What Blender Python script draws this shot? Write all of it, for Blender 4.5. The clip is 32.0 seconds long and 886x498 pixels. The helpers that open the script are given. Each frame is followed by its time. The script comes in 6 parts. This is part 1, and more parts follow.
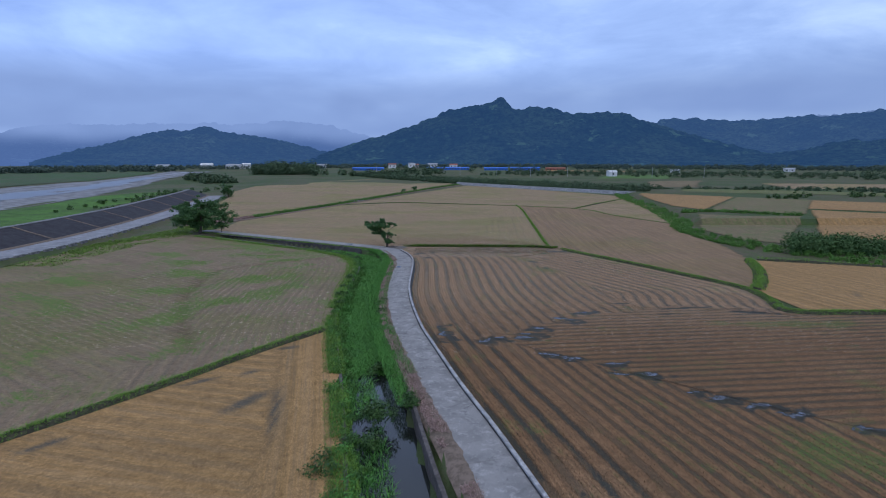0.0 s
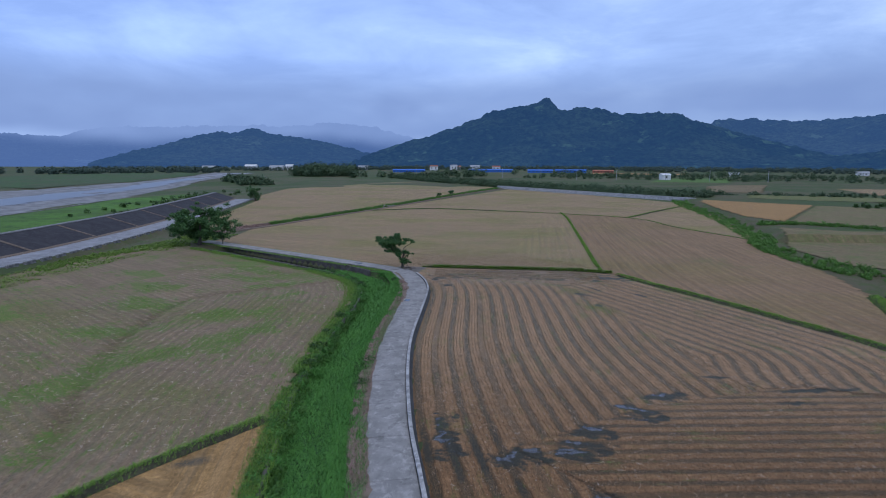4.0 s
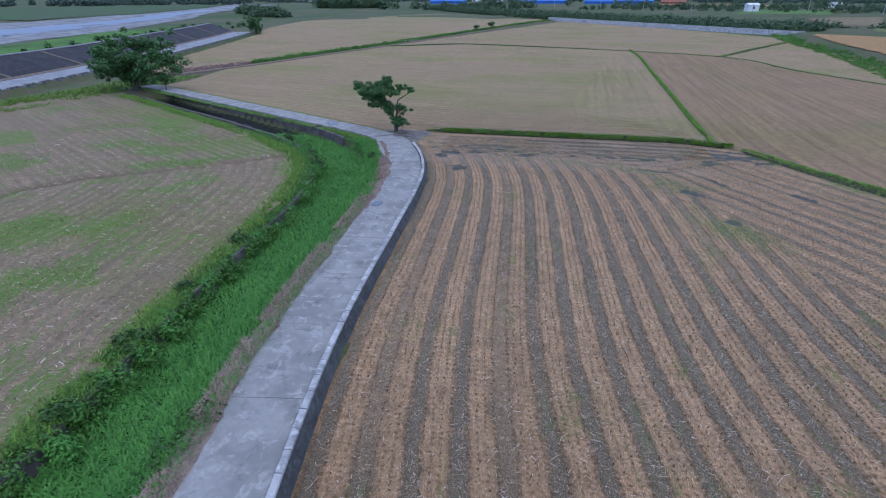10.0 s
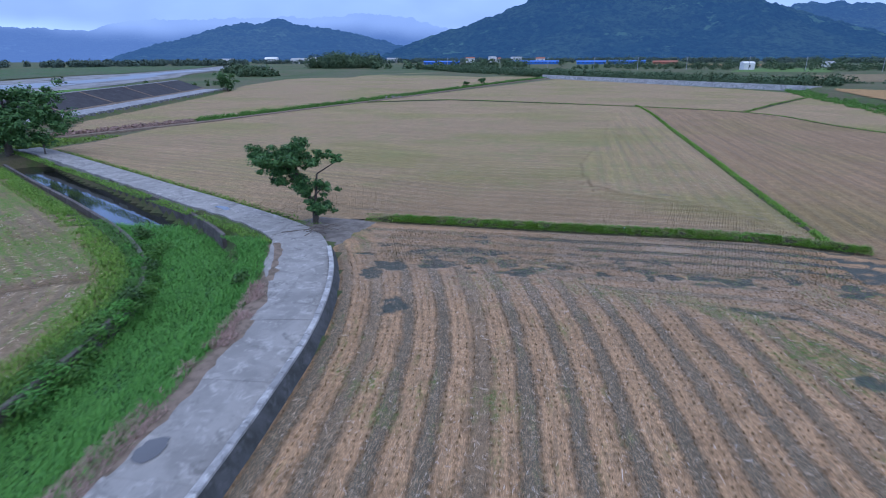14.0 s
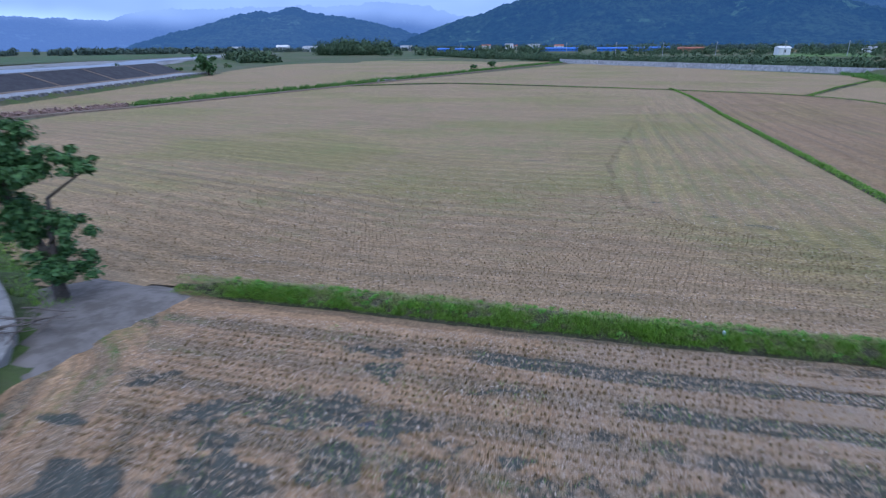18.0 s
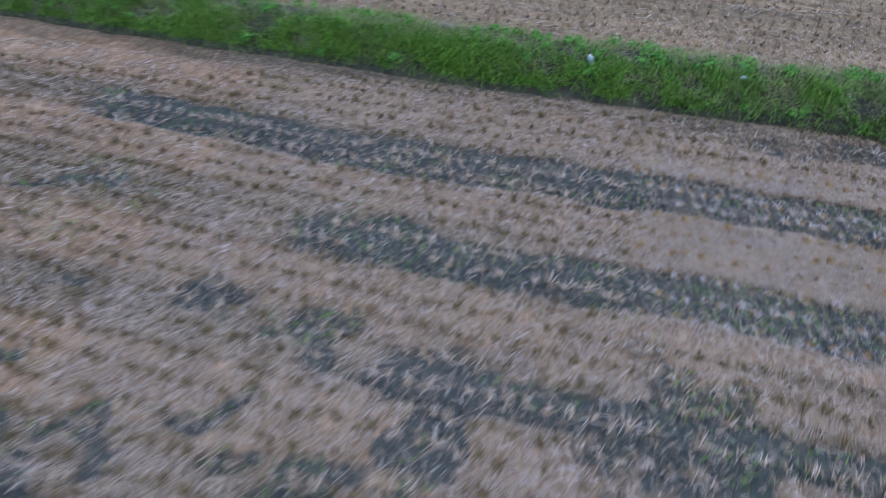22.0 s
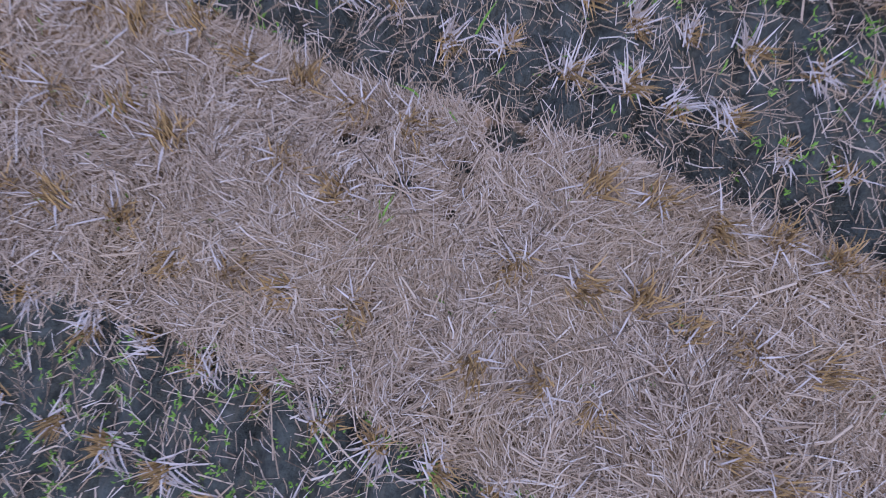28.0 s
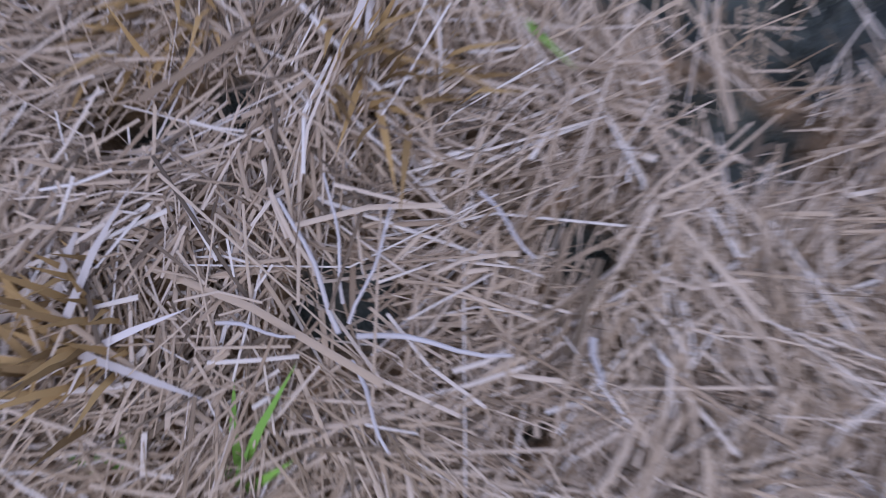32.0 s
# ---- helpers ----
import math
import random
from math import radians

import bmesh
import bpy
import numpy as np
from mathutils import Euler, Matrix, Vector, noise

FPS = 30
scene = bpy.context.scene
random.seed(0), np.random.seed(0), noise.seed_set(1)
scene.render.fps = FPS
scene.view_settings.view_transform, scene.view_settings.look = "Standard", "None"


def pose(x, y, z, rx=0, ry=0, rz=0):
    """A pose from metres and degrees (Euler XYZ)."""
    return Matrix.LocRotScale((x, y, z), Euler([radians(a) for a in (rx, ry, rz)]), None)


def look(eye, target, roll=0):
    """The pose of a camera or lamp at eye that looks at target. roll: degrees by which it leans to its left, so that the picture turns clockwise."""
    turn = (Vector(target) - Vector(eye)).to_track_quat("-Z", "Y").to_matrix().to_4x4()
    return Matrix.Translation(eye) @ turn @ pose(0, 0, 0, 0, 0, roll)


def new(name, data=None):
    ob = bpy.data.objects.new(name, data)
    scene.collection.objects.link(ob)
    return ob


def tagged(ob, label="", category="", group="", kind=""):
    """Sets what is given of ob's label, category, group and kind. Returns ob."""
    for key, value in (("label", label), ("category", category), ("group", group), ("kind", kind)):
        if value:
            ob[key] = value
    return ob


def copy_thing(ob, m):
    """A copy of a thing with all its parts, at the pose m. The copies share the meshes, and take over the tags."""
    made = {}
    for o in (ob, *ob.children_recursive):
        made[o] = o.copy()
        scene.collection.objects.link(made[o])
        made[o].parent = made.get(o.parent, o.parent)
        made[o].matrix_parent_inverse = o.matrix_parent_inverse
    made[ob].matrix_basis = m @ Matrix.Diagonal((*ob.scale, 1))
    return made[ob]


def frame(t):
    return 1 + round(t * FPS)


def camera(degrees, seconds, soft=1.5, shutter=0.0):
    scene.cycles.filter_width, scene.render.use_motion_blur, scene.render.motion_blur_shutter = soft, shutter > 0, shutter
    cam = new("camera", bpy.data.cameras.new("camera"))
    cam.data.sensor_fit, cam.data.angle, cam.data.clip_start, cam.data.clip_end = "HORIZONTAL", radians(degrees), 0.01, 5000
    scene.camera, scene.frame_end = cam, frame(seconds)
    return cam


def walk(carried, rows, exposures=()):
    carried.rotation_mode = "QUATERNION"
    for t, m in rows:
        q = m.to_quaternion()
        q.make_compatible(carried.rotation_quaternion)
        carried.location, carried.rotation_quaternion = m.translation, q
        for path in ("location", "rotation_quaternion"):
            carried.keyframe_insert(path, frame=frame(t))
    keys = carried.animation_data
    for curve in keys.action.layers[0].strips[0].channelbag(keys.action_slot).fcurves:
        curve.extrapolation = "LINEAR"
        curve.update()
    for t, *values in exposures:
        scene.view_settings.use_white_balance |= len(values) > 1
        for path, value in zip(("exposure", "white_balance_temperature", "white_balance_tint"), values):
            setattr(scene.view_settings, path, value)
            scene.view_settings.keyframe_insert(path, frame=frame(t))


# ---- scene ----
cam = camera(78.5, 32.0, 1.0, 0.7)
METRES, EYE, TILT, LEAN, TURN = 125.0, 17.99, -8.77, 0.06, 0.0
ROWS = [
    (0.0, 0.0, 0.0, 0.0, 0.0, 0.0, -0.0),
    (0.5, 0.0041, 0.0182, 0.0033, 0.16, 0.03, 0.01),
    (1.0, 0.0077, 0.0379, 0.0069, 0.74, 0.01, -0.06),
    (1.5, 0.0112, 0.058, 0.0105, 2.14, 0.03, -0.3),
    (2.0, 0.0144, 0.0789, 0.0143, 3.17, 0.07, -0.51),
    (2.5, 0.017, 0.1012, 0.0182, 3.68, 0.06, -0.63),
    (4.5, 0.0246, 0.1905, 0.0333, 4.6, 0.17, -0.92),
    (5.0, 0.0262, 0.2095, 0.0338, 4.74, 0.19, -0.92),
    (5.5, 0.0272, 0.2295, 0.0336, 6.52, 0.18, -1.3),
    (6.0, 0.0288, 0.2528, 0.0341, 8.32, 0.15, -1.59),
    (6.5, 0.0289, 0.2812, 0.0349, 8.75, 0.06, -1.65),
    (7.0, 0.0282, 0.3138, 0.0362, 9.22, -0.73, -1.76),
    (7.5, 0.027, 0.3476, 0.0377, 9.42, -5.78, -1.74),
    (8.0, 0.025, 0.3795, 0.0409, 9.37, -11.27, -1.66),
    (8.5, 0.0235, 0.4054, 0.0422, 9.05, -13.62, -1.62),
    (9.0, 0.0234, 0.4238, 0.0425, 8.93, -15.5, -1.51),
    (9.5, 0.0245, 0.4359, 0.0419, 8.89, -15.99, -1.47),
    (10.0, 0.0261, 0.4441, 0.0398, 8.88, -15.97, -1.43),
    (10.5, 0.0272, 0.454, 0.0382, 8.99, -15.98, -1.43),
    (11.0, 0.028, 0.4706, 0.0379, 9.03, -15.95, -1.46),
    (11.5, 0.0283, 0.4941, 0.0391, 9.09, -15.45, -1.44),
    (12.0, 0.028, 0.5234, 0.0409, 9.13, -12.25, -1.47),
    (12.5, 0.0276, 0.557, 0.0422, 9.18, -10.3, -1.47),
    (13.0, 0.0271, 0.5914, 0.0447, 9.14, -10.28, -1.39),
    (13.5, 0.0261, 0.6228, 0.0466, 8.87, -10.25, -1.33),
    (14.0, 0.0249, 0.6484, 0.0479, 8.54, -10.22, -1.24),
    (14.5, 0.024, 0.6675, 0.0484, 8.4, -10.2, -1.21),
    (16.5, 0.0268, 0.7337, 0.046, 8.54, -10.15, -1.15),
    (17.0, 0.0309, 0.7646, 0.0471, 8.98, -10.22, -1.23),
    (17.5, 0.0344, 0.7991, 0.0495, 9.98, -10.34, -1.39),
    (18.0, 0.0367, 0.83, 0.0511, 10.32, -11.23, -1.39),
    (18.5, 0.0392, 0.8509, 0.0509, 10.5, -15.01, -1.35),
    (19.0, 0.0437, 0.8604, 0.0476, 10.89, -22.63, -1.34),
    (19.5, 0.0464, 0.8631, 0.0444, 10.88, -26.03, -1.37),
    (20.0, 0.0498, 0.8655, 0.0409, 11.25, -26.42, -1.41),
    (20.5, 0.0563, 0.8709, 0.0375, 11.54, -30.11, -1.37),
    (21.0, 0.063, 0.879, 0.0358, 11.61, -41.35, -1.52),
    (21.5, 0.0703, 0.888, 0.0342, 11.63, -41.73, -1.69),
    (22.0, 0.0771, 0.8986, 0.033, 11.69, -41.57, -1.78),
    (22.5, 0.0831, 0.9103, 0.0323, 11.83, -41.62, -1.64),
    (23.0, 0.0888, 0.9216, 0.0316, 12.06, -41.77, -1.62),
    (23.5, 0.0931, 0.9313, 0.0308, 12.24, -41.8, -1.65),
    (24.0, 0.0963, 0.9389, 0.0292, 12.48, -41.74, -1.57),
    (24.5, 0.098, 0.9419, 0.0271, 12.85, -42.25, -2.0),
    (26.5, 0.1012, 0.9414, 0.0157, 17.42, -52.94, -1.71),
    (27.0, 0.1014, 0.9407, 0.0145, 17.55, -64.53, -2.06),
    (27.5, 0.1015, 0.9396, 0.0131, 18.01, -75.14, -2.1),
    (28.0, 0.1017, 0.9387, 0.0115, 18.12, -75.21, -2.13),
    (28.5, 0.1018, 0.9404, 0.0109, 18.06, -76.11, -2.34),
    (29.0, 0.1019, 0.9425, 0.0103, 18.16, -75.67, -2.42),
    (29.5, 0.1019, 0.9429, 0.0093, 18.26, -75.23, -2.23),
    (30.0, 0.1016, 0.9426, 0.0082, 18.26, -75.42, -2.34),
    (30.5, 0.1015, 0.9424, 0.007, 18.28, -75.18, -2.58),
    (31.0, 0.1013, 0.9424, 0.0059, 18.25, -74.84, -2.68),
    (31.5, 0.1009, 0.9424, 0.0044, 18.15, -74.49, -2.8),
    (32.0, 0.1004, 0.9425, 0.0031, 18.24, -74.01, -2.9),
]
EXPOSURES = [(0.0, -0.1, 6350, 10), (7.0, -0.05, 6350, 10), (9.0, 0.39, 5800, 11), (13.0, 0.47, 5840, 11), (18.0, 0.49, 5760, 10), (20.0, 0.53, 5600, 7), (23.0, 0.46, 5700, 12), (24.5, 0.56, 5680, 17), (27.0, 0.47, 5850, 24), (29.0, 0.26, 5850, 22), (32.0, 0.26, 6080, 20)]
walk(cam, [(t, pose(0, 0, EYE, TILT, LEAN, TURN) @ pose(METRES * x, METRES * y, METRES * z, 90 + pitch, roll, yaw)) for t, x, y, z, yaw, pitch, roll in ROWS], EXPOSURES)

# ---------------------------------------------------------------- world and light
SUN_EL, SUN_AZ = radians(52), radians(150)
world = bpy.data.worlds.new("overcast_sky")
scene.world = world
world.use_nodes = True


class Nodes:
    """A small helper to wire shader nodes."""

    def __init__(self, tree):
        self.t = tree

    def n(self, kind, **inputs):
        node = self.t.nodes.new(kind)
        for key, value in inputs.items():
            self.put(node, key.replace("_", " "), value)
        return node

    def put(self, node, key, value):
        sock = node.inputs[int(key)] if key.isdigit() else node.inputs[key]
        if isinstance(value, bpy.types.NodeSocket):
            self.t.links.new(value, sock)
        elif isinstance(value, tuple) and len(value) == 3 and sock.type == "RGBA":
            sock.default_value = (*value, 1)
        else:
            sock.default_value = value

    def noise(self, vec, scale, detail=4, rough=0.55, dist=0.0, color=False):
        node = self.n("ShaderNodeTexNoise", Vector=vec, Scale=scale, Detail=detail, Roughness=rough, Distortion=dist)
        return node.outputs["Color" if color else "Fac"]

    def m(self, op, a, b=0.0, c=0.0, clamp=False):
        node = self.t.nodes.new("ShaderNodeMath")
        node.operation, node.use_clamp = op, clamp
        for i, v in enumerate((a, b, c)):
            self.put(node, str(i), v)
        return node.outputs[0]

    def step(self, x, a, b):
        node = self.t.nodes.new("ShaderNodeMapRange")
        node.interpolation_type = "SMOOTHSTEP"
        for key, v in (("0", x), ("1", a), ("2", b), ("3", 0.0), ("4", 1.0)):
            self.put(node, key, v)
        return node.outputs[0]

    def mix(self, fac, a, b, kind="MIX"):
        node = self.t.nodes.new("ShaderNodeMix")
        node.data_type, node.blend_type = "RGBA", kind
        self.put(node, "0", fac)
        self.put(node, "6", a)
        self.put(node, "7", b)
        return node.outputs[2]

    def ramp(self, fac, *stops):
        node = self.t.nodes.new("ShaderNodeValToRGB")
        self.put(node, "Fac", fac)
        els = node.color_ramp.elements
        while len(els) < len(stops):
            els.new(0.5)
        for el, (at, col) in zip(els, stops):
            el.position, el.color = at, (*col, 1)
        return node.outputs[0]

    def coord(self, scale=(1, 1, 1), rot=(0, 0, 0), kind="Object"):
        tc = self.t.nodes.new("ShaderNodeTexCoord")
        mp = self.n("ShaderNodeMapping", Vector=tc.outputs[kind], Scale=scale, Rotation=rot)
        return mp.outputs[0]

    def attr(self, name):
        node = self.t.nodes.new("ShaderNodeAttribute")
        node.attribute_name = name
        return node.outputs["Fac"]

    def bump(self, height, strength=0.4, distance=0.05):
        return self.n("ShaderNodeBump", Height=height, Strength=strength, Distance=distance).outputs[0]


def make_sky():
    k = Nodes(world.node_tree)
    world.node_tree.nodes.clear()
    sky = k.n("ShaderNodeTexSky")
    sky.sky_type, sky.sun_disc, sky.sun_elevation, sky.sun_rotation = "NISHITA", False, SUN_EL, SUN_AZ
    way = k.coord(kind="Generated")
    sep = k.n("ShaderNodeSeparateXYZ", Vector=way)
    up = k.m("MAXIMUM", sep.outputs[2], 0.0)
    low = k.m("ADD", up, 0.13)
    flat = k.n("ShaderNodeCombineXYZ", X=k.m("DIVIDE", sep.outputs[0], low), Y=k.m("DIVIDE", sep.outputs[1], low), Z=3.7).outputs[0]
    big = k.noise(flat, 0.26, 4, 0.5, 0.3)
    wisp = k.noise(flat, 1.0, 6, 0.6, 0.4)
    puff = k.m("ADD", k.m("MULTIPLY", big, 0.66), k.m("MULTIPLY", wisp, 0.34))
    cloud = k.ramp(puff, (0.40, (0.20, 0.31, 0.66)), (0.50, (0.34, 0.49, 0.90)), (0.59, (0.56, 0.74, 1.13)))
    # the cloud deck is thin and bright overhead, blue and dim towards the hills
    high = k.mix(k.step(up, 0.26, 0.75), cloud, (0.60, 0.68, 0.92))
    rim = k.mix(k.step(up, 0.02, 0.20), (0.19, 0.30, 0.62), high)
    # a thinner deck to the west, a thicker one over the eastern range
    west = k.m("SUBTRACT", 1.12, k.m("MULTIPLY", sep.outputs[0], 0.30))
    rim = k.mix(1.0, rim, k.n("ShaderNodeCombineColor", Red=west, Green=west, Blue=west).outputs[0], "MULTIPLY")
    tint = k.mix(0.03, rim, sky.outputs[0])
    bg = k.n("ShaderNodeBackground", Color=tint, Strength=1.0)
    out = k.n("ShaderNodeOutputWorld")
    world.node_tree.links.new(bg.outputs[0], out.inputs[0])


make_sky()
sun = new("sun", bpy.data.lights.new("sun", "SUN"))
sun.data.energy, sun.data.angle, sun.data.color = 0.5, radians(40), (0.95, 0.98, 1.0)
sun.matrix_world = look((0, 0, 60), (-60 * math.sin(SUN_AZ) / math.tan(SUN_EL), -60 * math.cos(SUN_AZ) / math.tan(SUN_EL), 0))

# ---------------------------------------------------------------- numeric helpers
rng = np.random.default_rng(7)


def hash2(ix, iy, seed):
    h = (ix.astype(np.int64) * 374761393 + iy.astype(np.int64) * 668265263 + seed * 1442695041) & 0xFFFFFFFF
    h = ((h ^ (h >> 13)) * 1274126177) & 0xFFFFFFFF
    return ((h ^ (h >> 16)) & 0xFFFF) / 65535.0


def vnoise(x, y, seed=0):
    ix, iy = np.floor(x), np.floor(y)
    fx, fy = x - ix, y - iy
    fx, fy = fx * fx * (3 - 2 * fx), fy * fy * (3 - 2 * fy)
    a, b = hash2(ix, iy, seed), hash2(ix + 1, iy, seed)
    c, d = hash2(ix, iy + 1, seed), hash2(ix + 1, iy + 1, seed)
    return (a + (b - a) * fx) * (1 - fy) + (c + (d - c) * fx) * fy


def fbm(x, y, seed=0, octaves=4):
    total, amp, norm = 0.0, 1.0, 0.0
    for i in range(octaves):
        total = total + amp * vnoise(x * 2 ** i, y * 2 ** i, seed + i)
        norm, amp = norm + amp, amp * 0.5
    return total / norm


def sstep(x, a, b):
    t = np.clip((x - a) / (b - a), 0, 1)
    return t * t * (3 - 2 * t)


def line(pts, step=1.0):
    """A smooth polyline through pts, with points about step apart."""
    p = np.array(pts, float)
    q = np.vstack([2 * p[0] - p[1], p, 2 * p[-1] - p[-2]])
    out = []
    for i in range(1, len(q) - 2):
        a, b, c, d = q[i - 1], q[i], q[i + 1], q[i + 2]
        for t in np.linspace(0, 1, 12, endpoint=False):
            out.append(0.5 * (2 * b + (c - a) * t + (2 * a - 5 * b + 4 * c - d) * t * t + (3 * b - a - 3 * c + d) * t ** 3))
    out = np.array(out + [p[-1]])
    s = np.r_[0, np.cumsum(np.linalg.norm(np.diff(out, axis=0), axis=1))]
    u = np.linspace(0, s[-1], max(2, int(s[-1] / step) + 1))
    return np.c_[np.interp(u, s, out[:, 0]), np.interp(u, s, out[:, 1])]


def normals(p):
    d = np.gradient(p, axis=0)
    d /= np.linalg.norm(d, axis=1)[:, None]
    return np.c_[d[:, 1], -d[:, 0]]  # to the right of the way


def offset(p, d):
    d = np.asarray(d, float)
    return p + normals(p) * (d[:, None] if d.ndim else d)


def near(x, y, poly):
    """Distance from points to a polyline, and the side (right is plus)."""
    x, y = np.asarray(x, float), np.asarray(y, float)
    best, side = np.full(x.shape, 1e9), np.zeros(x.shape)
    for (ax, ay), (bx, by) in zip(poly[:-1], poly[1:]):
        dx, dy = bx - ax, by - ay
        t = np.clip(((x - ax) * dx + (y - ay) * dy) / (dx * dx + dy * dy), 0, 1)
        ex, ey = x - ax - t * dx, y - ay - t * dy
        d = np.hypot(ex, ey)
        s = np.sign(dy * (x - ax) - dx * (y - ay))
        hit = d < best - 1e-9
        best, side = np.where(hit, d, best), np.where(hit, s, side)
    return best, side


def inside(x, y, poly):
    x, y = np.asarray(x, float), np.asarray(y, float)
    odd = np.zeros(x.shape, bool)
    for (ax, ay), (bx, by) in zip(poly, np.roll(poly, -1, axis=0)):
        if ay == by:
            continue
        cross = ((ay > y) != (by > y)) & (x < (bx - ax) * (y - ay) / (by - ay) + ax)
        odd ^= cross
    return odd


def rise(y):
    """The valley floor climbs gently towards the hills."""
    return 0.015 * np.maximum(0, np.asarray(y, float) - 190)


# ---------------------------------------------------------------- mesh helpers
def mesh(name, verts, faces, mat, parent=None, label="", smooth=False, attrs=None):
    me = bpy.data.meshes.new(name)
    verts = np.asarray(verts, np.float32).reshape(-1, 3)
    if isinstance(faces, np.ndarray):
        n, k = faces.shape
        me.vertices.add(len(verts))
        me.vertices.foreach_set("co", verts.ravel())
        me.loops.add(n * k)
        me.loops.foreach_set("vertex_index", faces.astype(np.int32).ravel())
        me.polygons.add(n)
        me.polygons.foreach_set("loop_start", np.arange(0, n * k, k, dtype=np.int32))
        me.update(calc_edges=True)
    else:
        me.from_pydata(verts.tolist(), [], faces)
    if smooth:
        me.polygons.foreach_set("use_smooth", np.ones(len(me.polygons), bool))
    for key, vals in (attrs or {}).items():
        at = me.attributes.new(key, "FLOAT", "POINT")
        at.data.foreach_set("value", np.asarray(vals, np.float32).ravel())
    if mat:
        me.materials.append(mat)
    ob = new(name, me)
    if parent:
        ob.parent = parent
    if label:
        tagged(ob, label)
    return ob


def part(name, bm, mat, parent=None, label="", smooth=False):
    me = bpy.data.meshes.new(name)
    bm.to_mesh(me)
    bm.free()
    if smooth:
        me.polygons.foreach_set("use_smooth", np.ones(len(me.polygons), bool))
    me.materials.append(mat)
    ob = new(name, me)
    if parent:
        ob.parent = parent
    if label:
        tagged(ob, label)
    return ob


def quads(nu, nv):
    i = np.arange(nu * nv).reshape(nu, nv)
    return np.stack([i[:-1, :-1], i[1:, :-1], i[1:, 1:], i[:-1, 1:]], -1).reshape(-1, 4)


def sweep(name, path, profile, z, mat, parent=None, label="", smooth=False, closed=True):
    """Sweep a profile of (right, up) points along a path; z is the base height, a number or one per point."""
    p, nr = np.asarray(path), normals(np.asarray(path))
    z = np.broadcast_to(np.asarray(z, float), len(p))
    rings = [np.c_[p + nr * r, z + u] for r, u in profile]
    v = np.stack(rings, 1)
    n, k = len(p), len(profile)
    if closed:
        v = np.concatenate([v, v[:, :1]], 1)
        k += 1
    f = quads(n, k).tolist()
    verts = v.reshape(-1, 3)
    if closed:
        f += [list(range(k - 1)), [(n - 1) * k + i for i in reversed(range(k - 1))]]
    return mesh(name, verts, f, mat, parent, label, smooth)


def block(bm, x0, x1, y0, y1, z0, z1, bevel=0.0, m=None):
    made = bmesh.ops.create_cube(bm, size=1)["verts"]
    for v in made:
        v.co = Vector(((x0 + x1) / 2 + v.co.x * (x1 - x0), (y0 + y1) / 2 + v.co.y * (y1 - y0), (z0 + z1) / 2 + v.co.z * (z1 - z0)))
    if bevel:
        edges = {e for v in made for e in v.link_edges}
        made = bmesh.ops.bevel(bm, geom=list(edges), offset=bevel, segments=1, affect="EDGES")["verts"]
    if m is not None:
        bmesh.ops.transform(bm, matrix=m, verts=made)


def blades(name, base, length, width, lean, mat, parent=None, bend=0.6, azimuth=None, label=""):
    """Grass or straw: each blade a bent strip that ends in a point. lean: 0 upright, 1 lying."""
    n = len(base)
    base = np.asarray(base, float)
    az = rng.uniform(0, 2 * np.pi, n) if azimuth is None else azimuth
    length, width, lean = (np.broadcast_to(np.asarray(a, float), n) for a in (length, width, lean))
    out = np.c_[np.cos(az), np.sin(az)]
    side = np.c_[-np.sin(az), np.cos(az), np.zeros(n)]
    a0 = np.clip(lean, 0, 1) * np.pi / 2
    a1 = np.minimum(a0 + bend * rng.uniform(0.3, 1.0, n), np.pi * 0.62)
    d0 = np.c_[out * np.sin(a0)[:, None], np.cos(a0)]
    d1 = np.c_[out * np.sin(a1)[:, None], np.cos(a1)]
    h = length[:, None] * 0.5
    mid = base + d0 * h
    tip = mid + d1 * h
    w = side * (width[:, None] * 0.5)
    v = np.stack([base - w, base + w, mid - w * 0.85, mid + w * 0.85, tip], 1).reshape(-1, 3)
    k = np.arange(n)[:, None] * 5
    tri = np.concatenate([k + [0, 1, 3], k + [0, 3, 2], k + [2, 3, 4]], 1).reshape(-1, 3)
    return tagged(mesh(name, v, tri, mat, parent, label), kind="stuff")


def stalks(name, base, length, width, azimuth, pitch, mat):
    """Straight lying straws: a roof-shaped strip each."""
    n = len(base)
    out = np.c_[np.cos(azimuth) * np.cos(pitch), np.sin(azimuth) * np.cos(pitch), np.sin(pitch)]
    side = np.c_[-np.sin(azimuth), np.cos(azimuth), np.zeros(n)]
    up_ = np.cross(out, side)
    w = np.asarray(width)[:, None] * 0.5
    a, b = base - out * np.asarray(length)[:, None] * 0.5, base + out * np.asarray(length)[:, None] * 0.5
    tap = rng.uniform(0.35, 1.0, n)[:, None]
    v = np.stack([a - side * w, a + up_ * w * 0.8, a + side * w, b - side * w * tap, b + up_ * w * 0.8 * tap, b + side * w * tap], 1).reshape(-1, 3)
    k = np.arange(n)[:, None] * 6
    q = np.concatenate([k + [0, 3, 4, 1], k + [1, 4, 5, 2]], 1).reshape(-1, 4)
    return tagged(mesh(name, v, q, mat), kind="stuff")


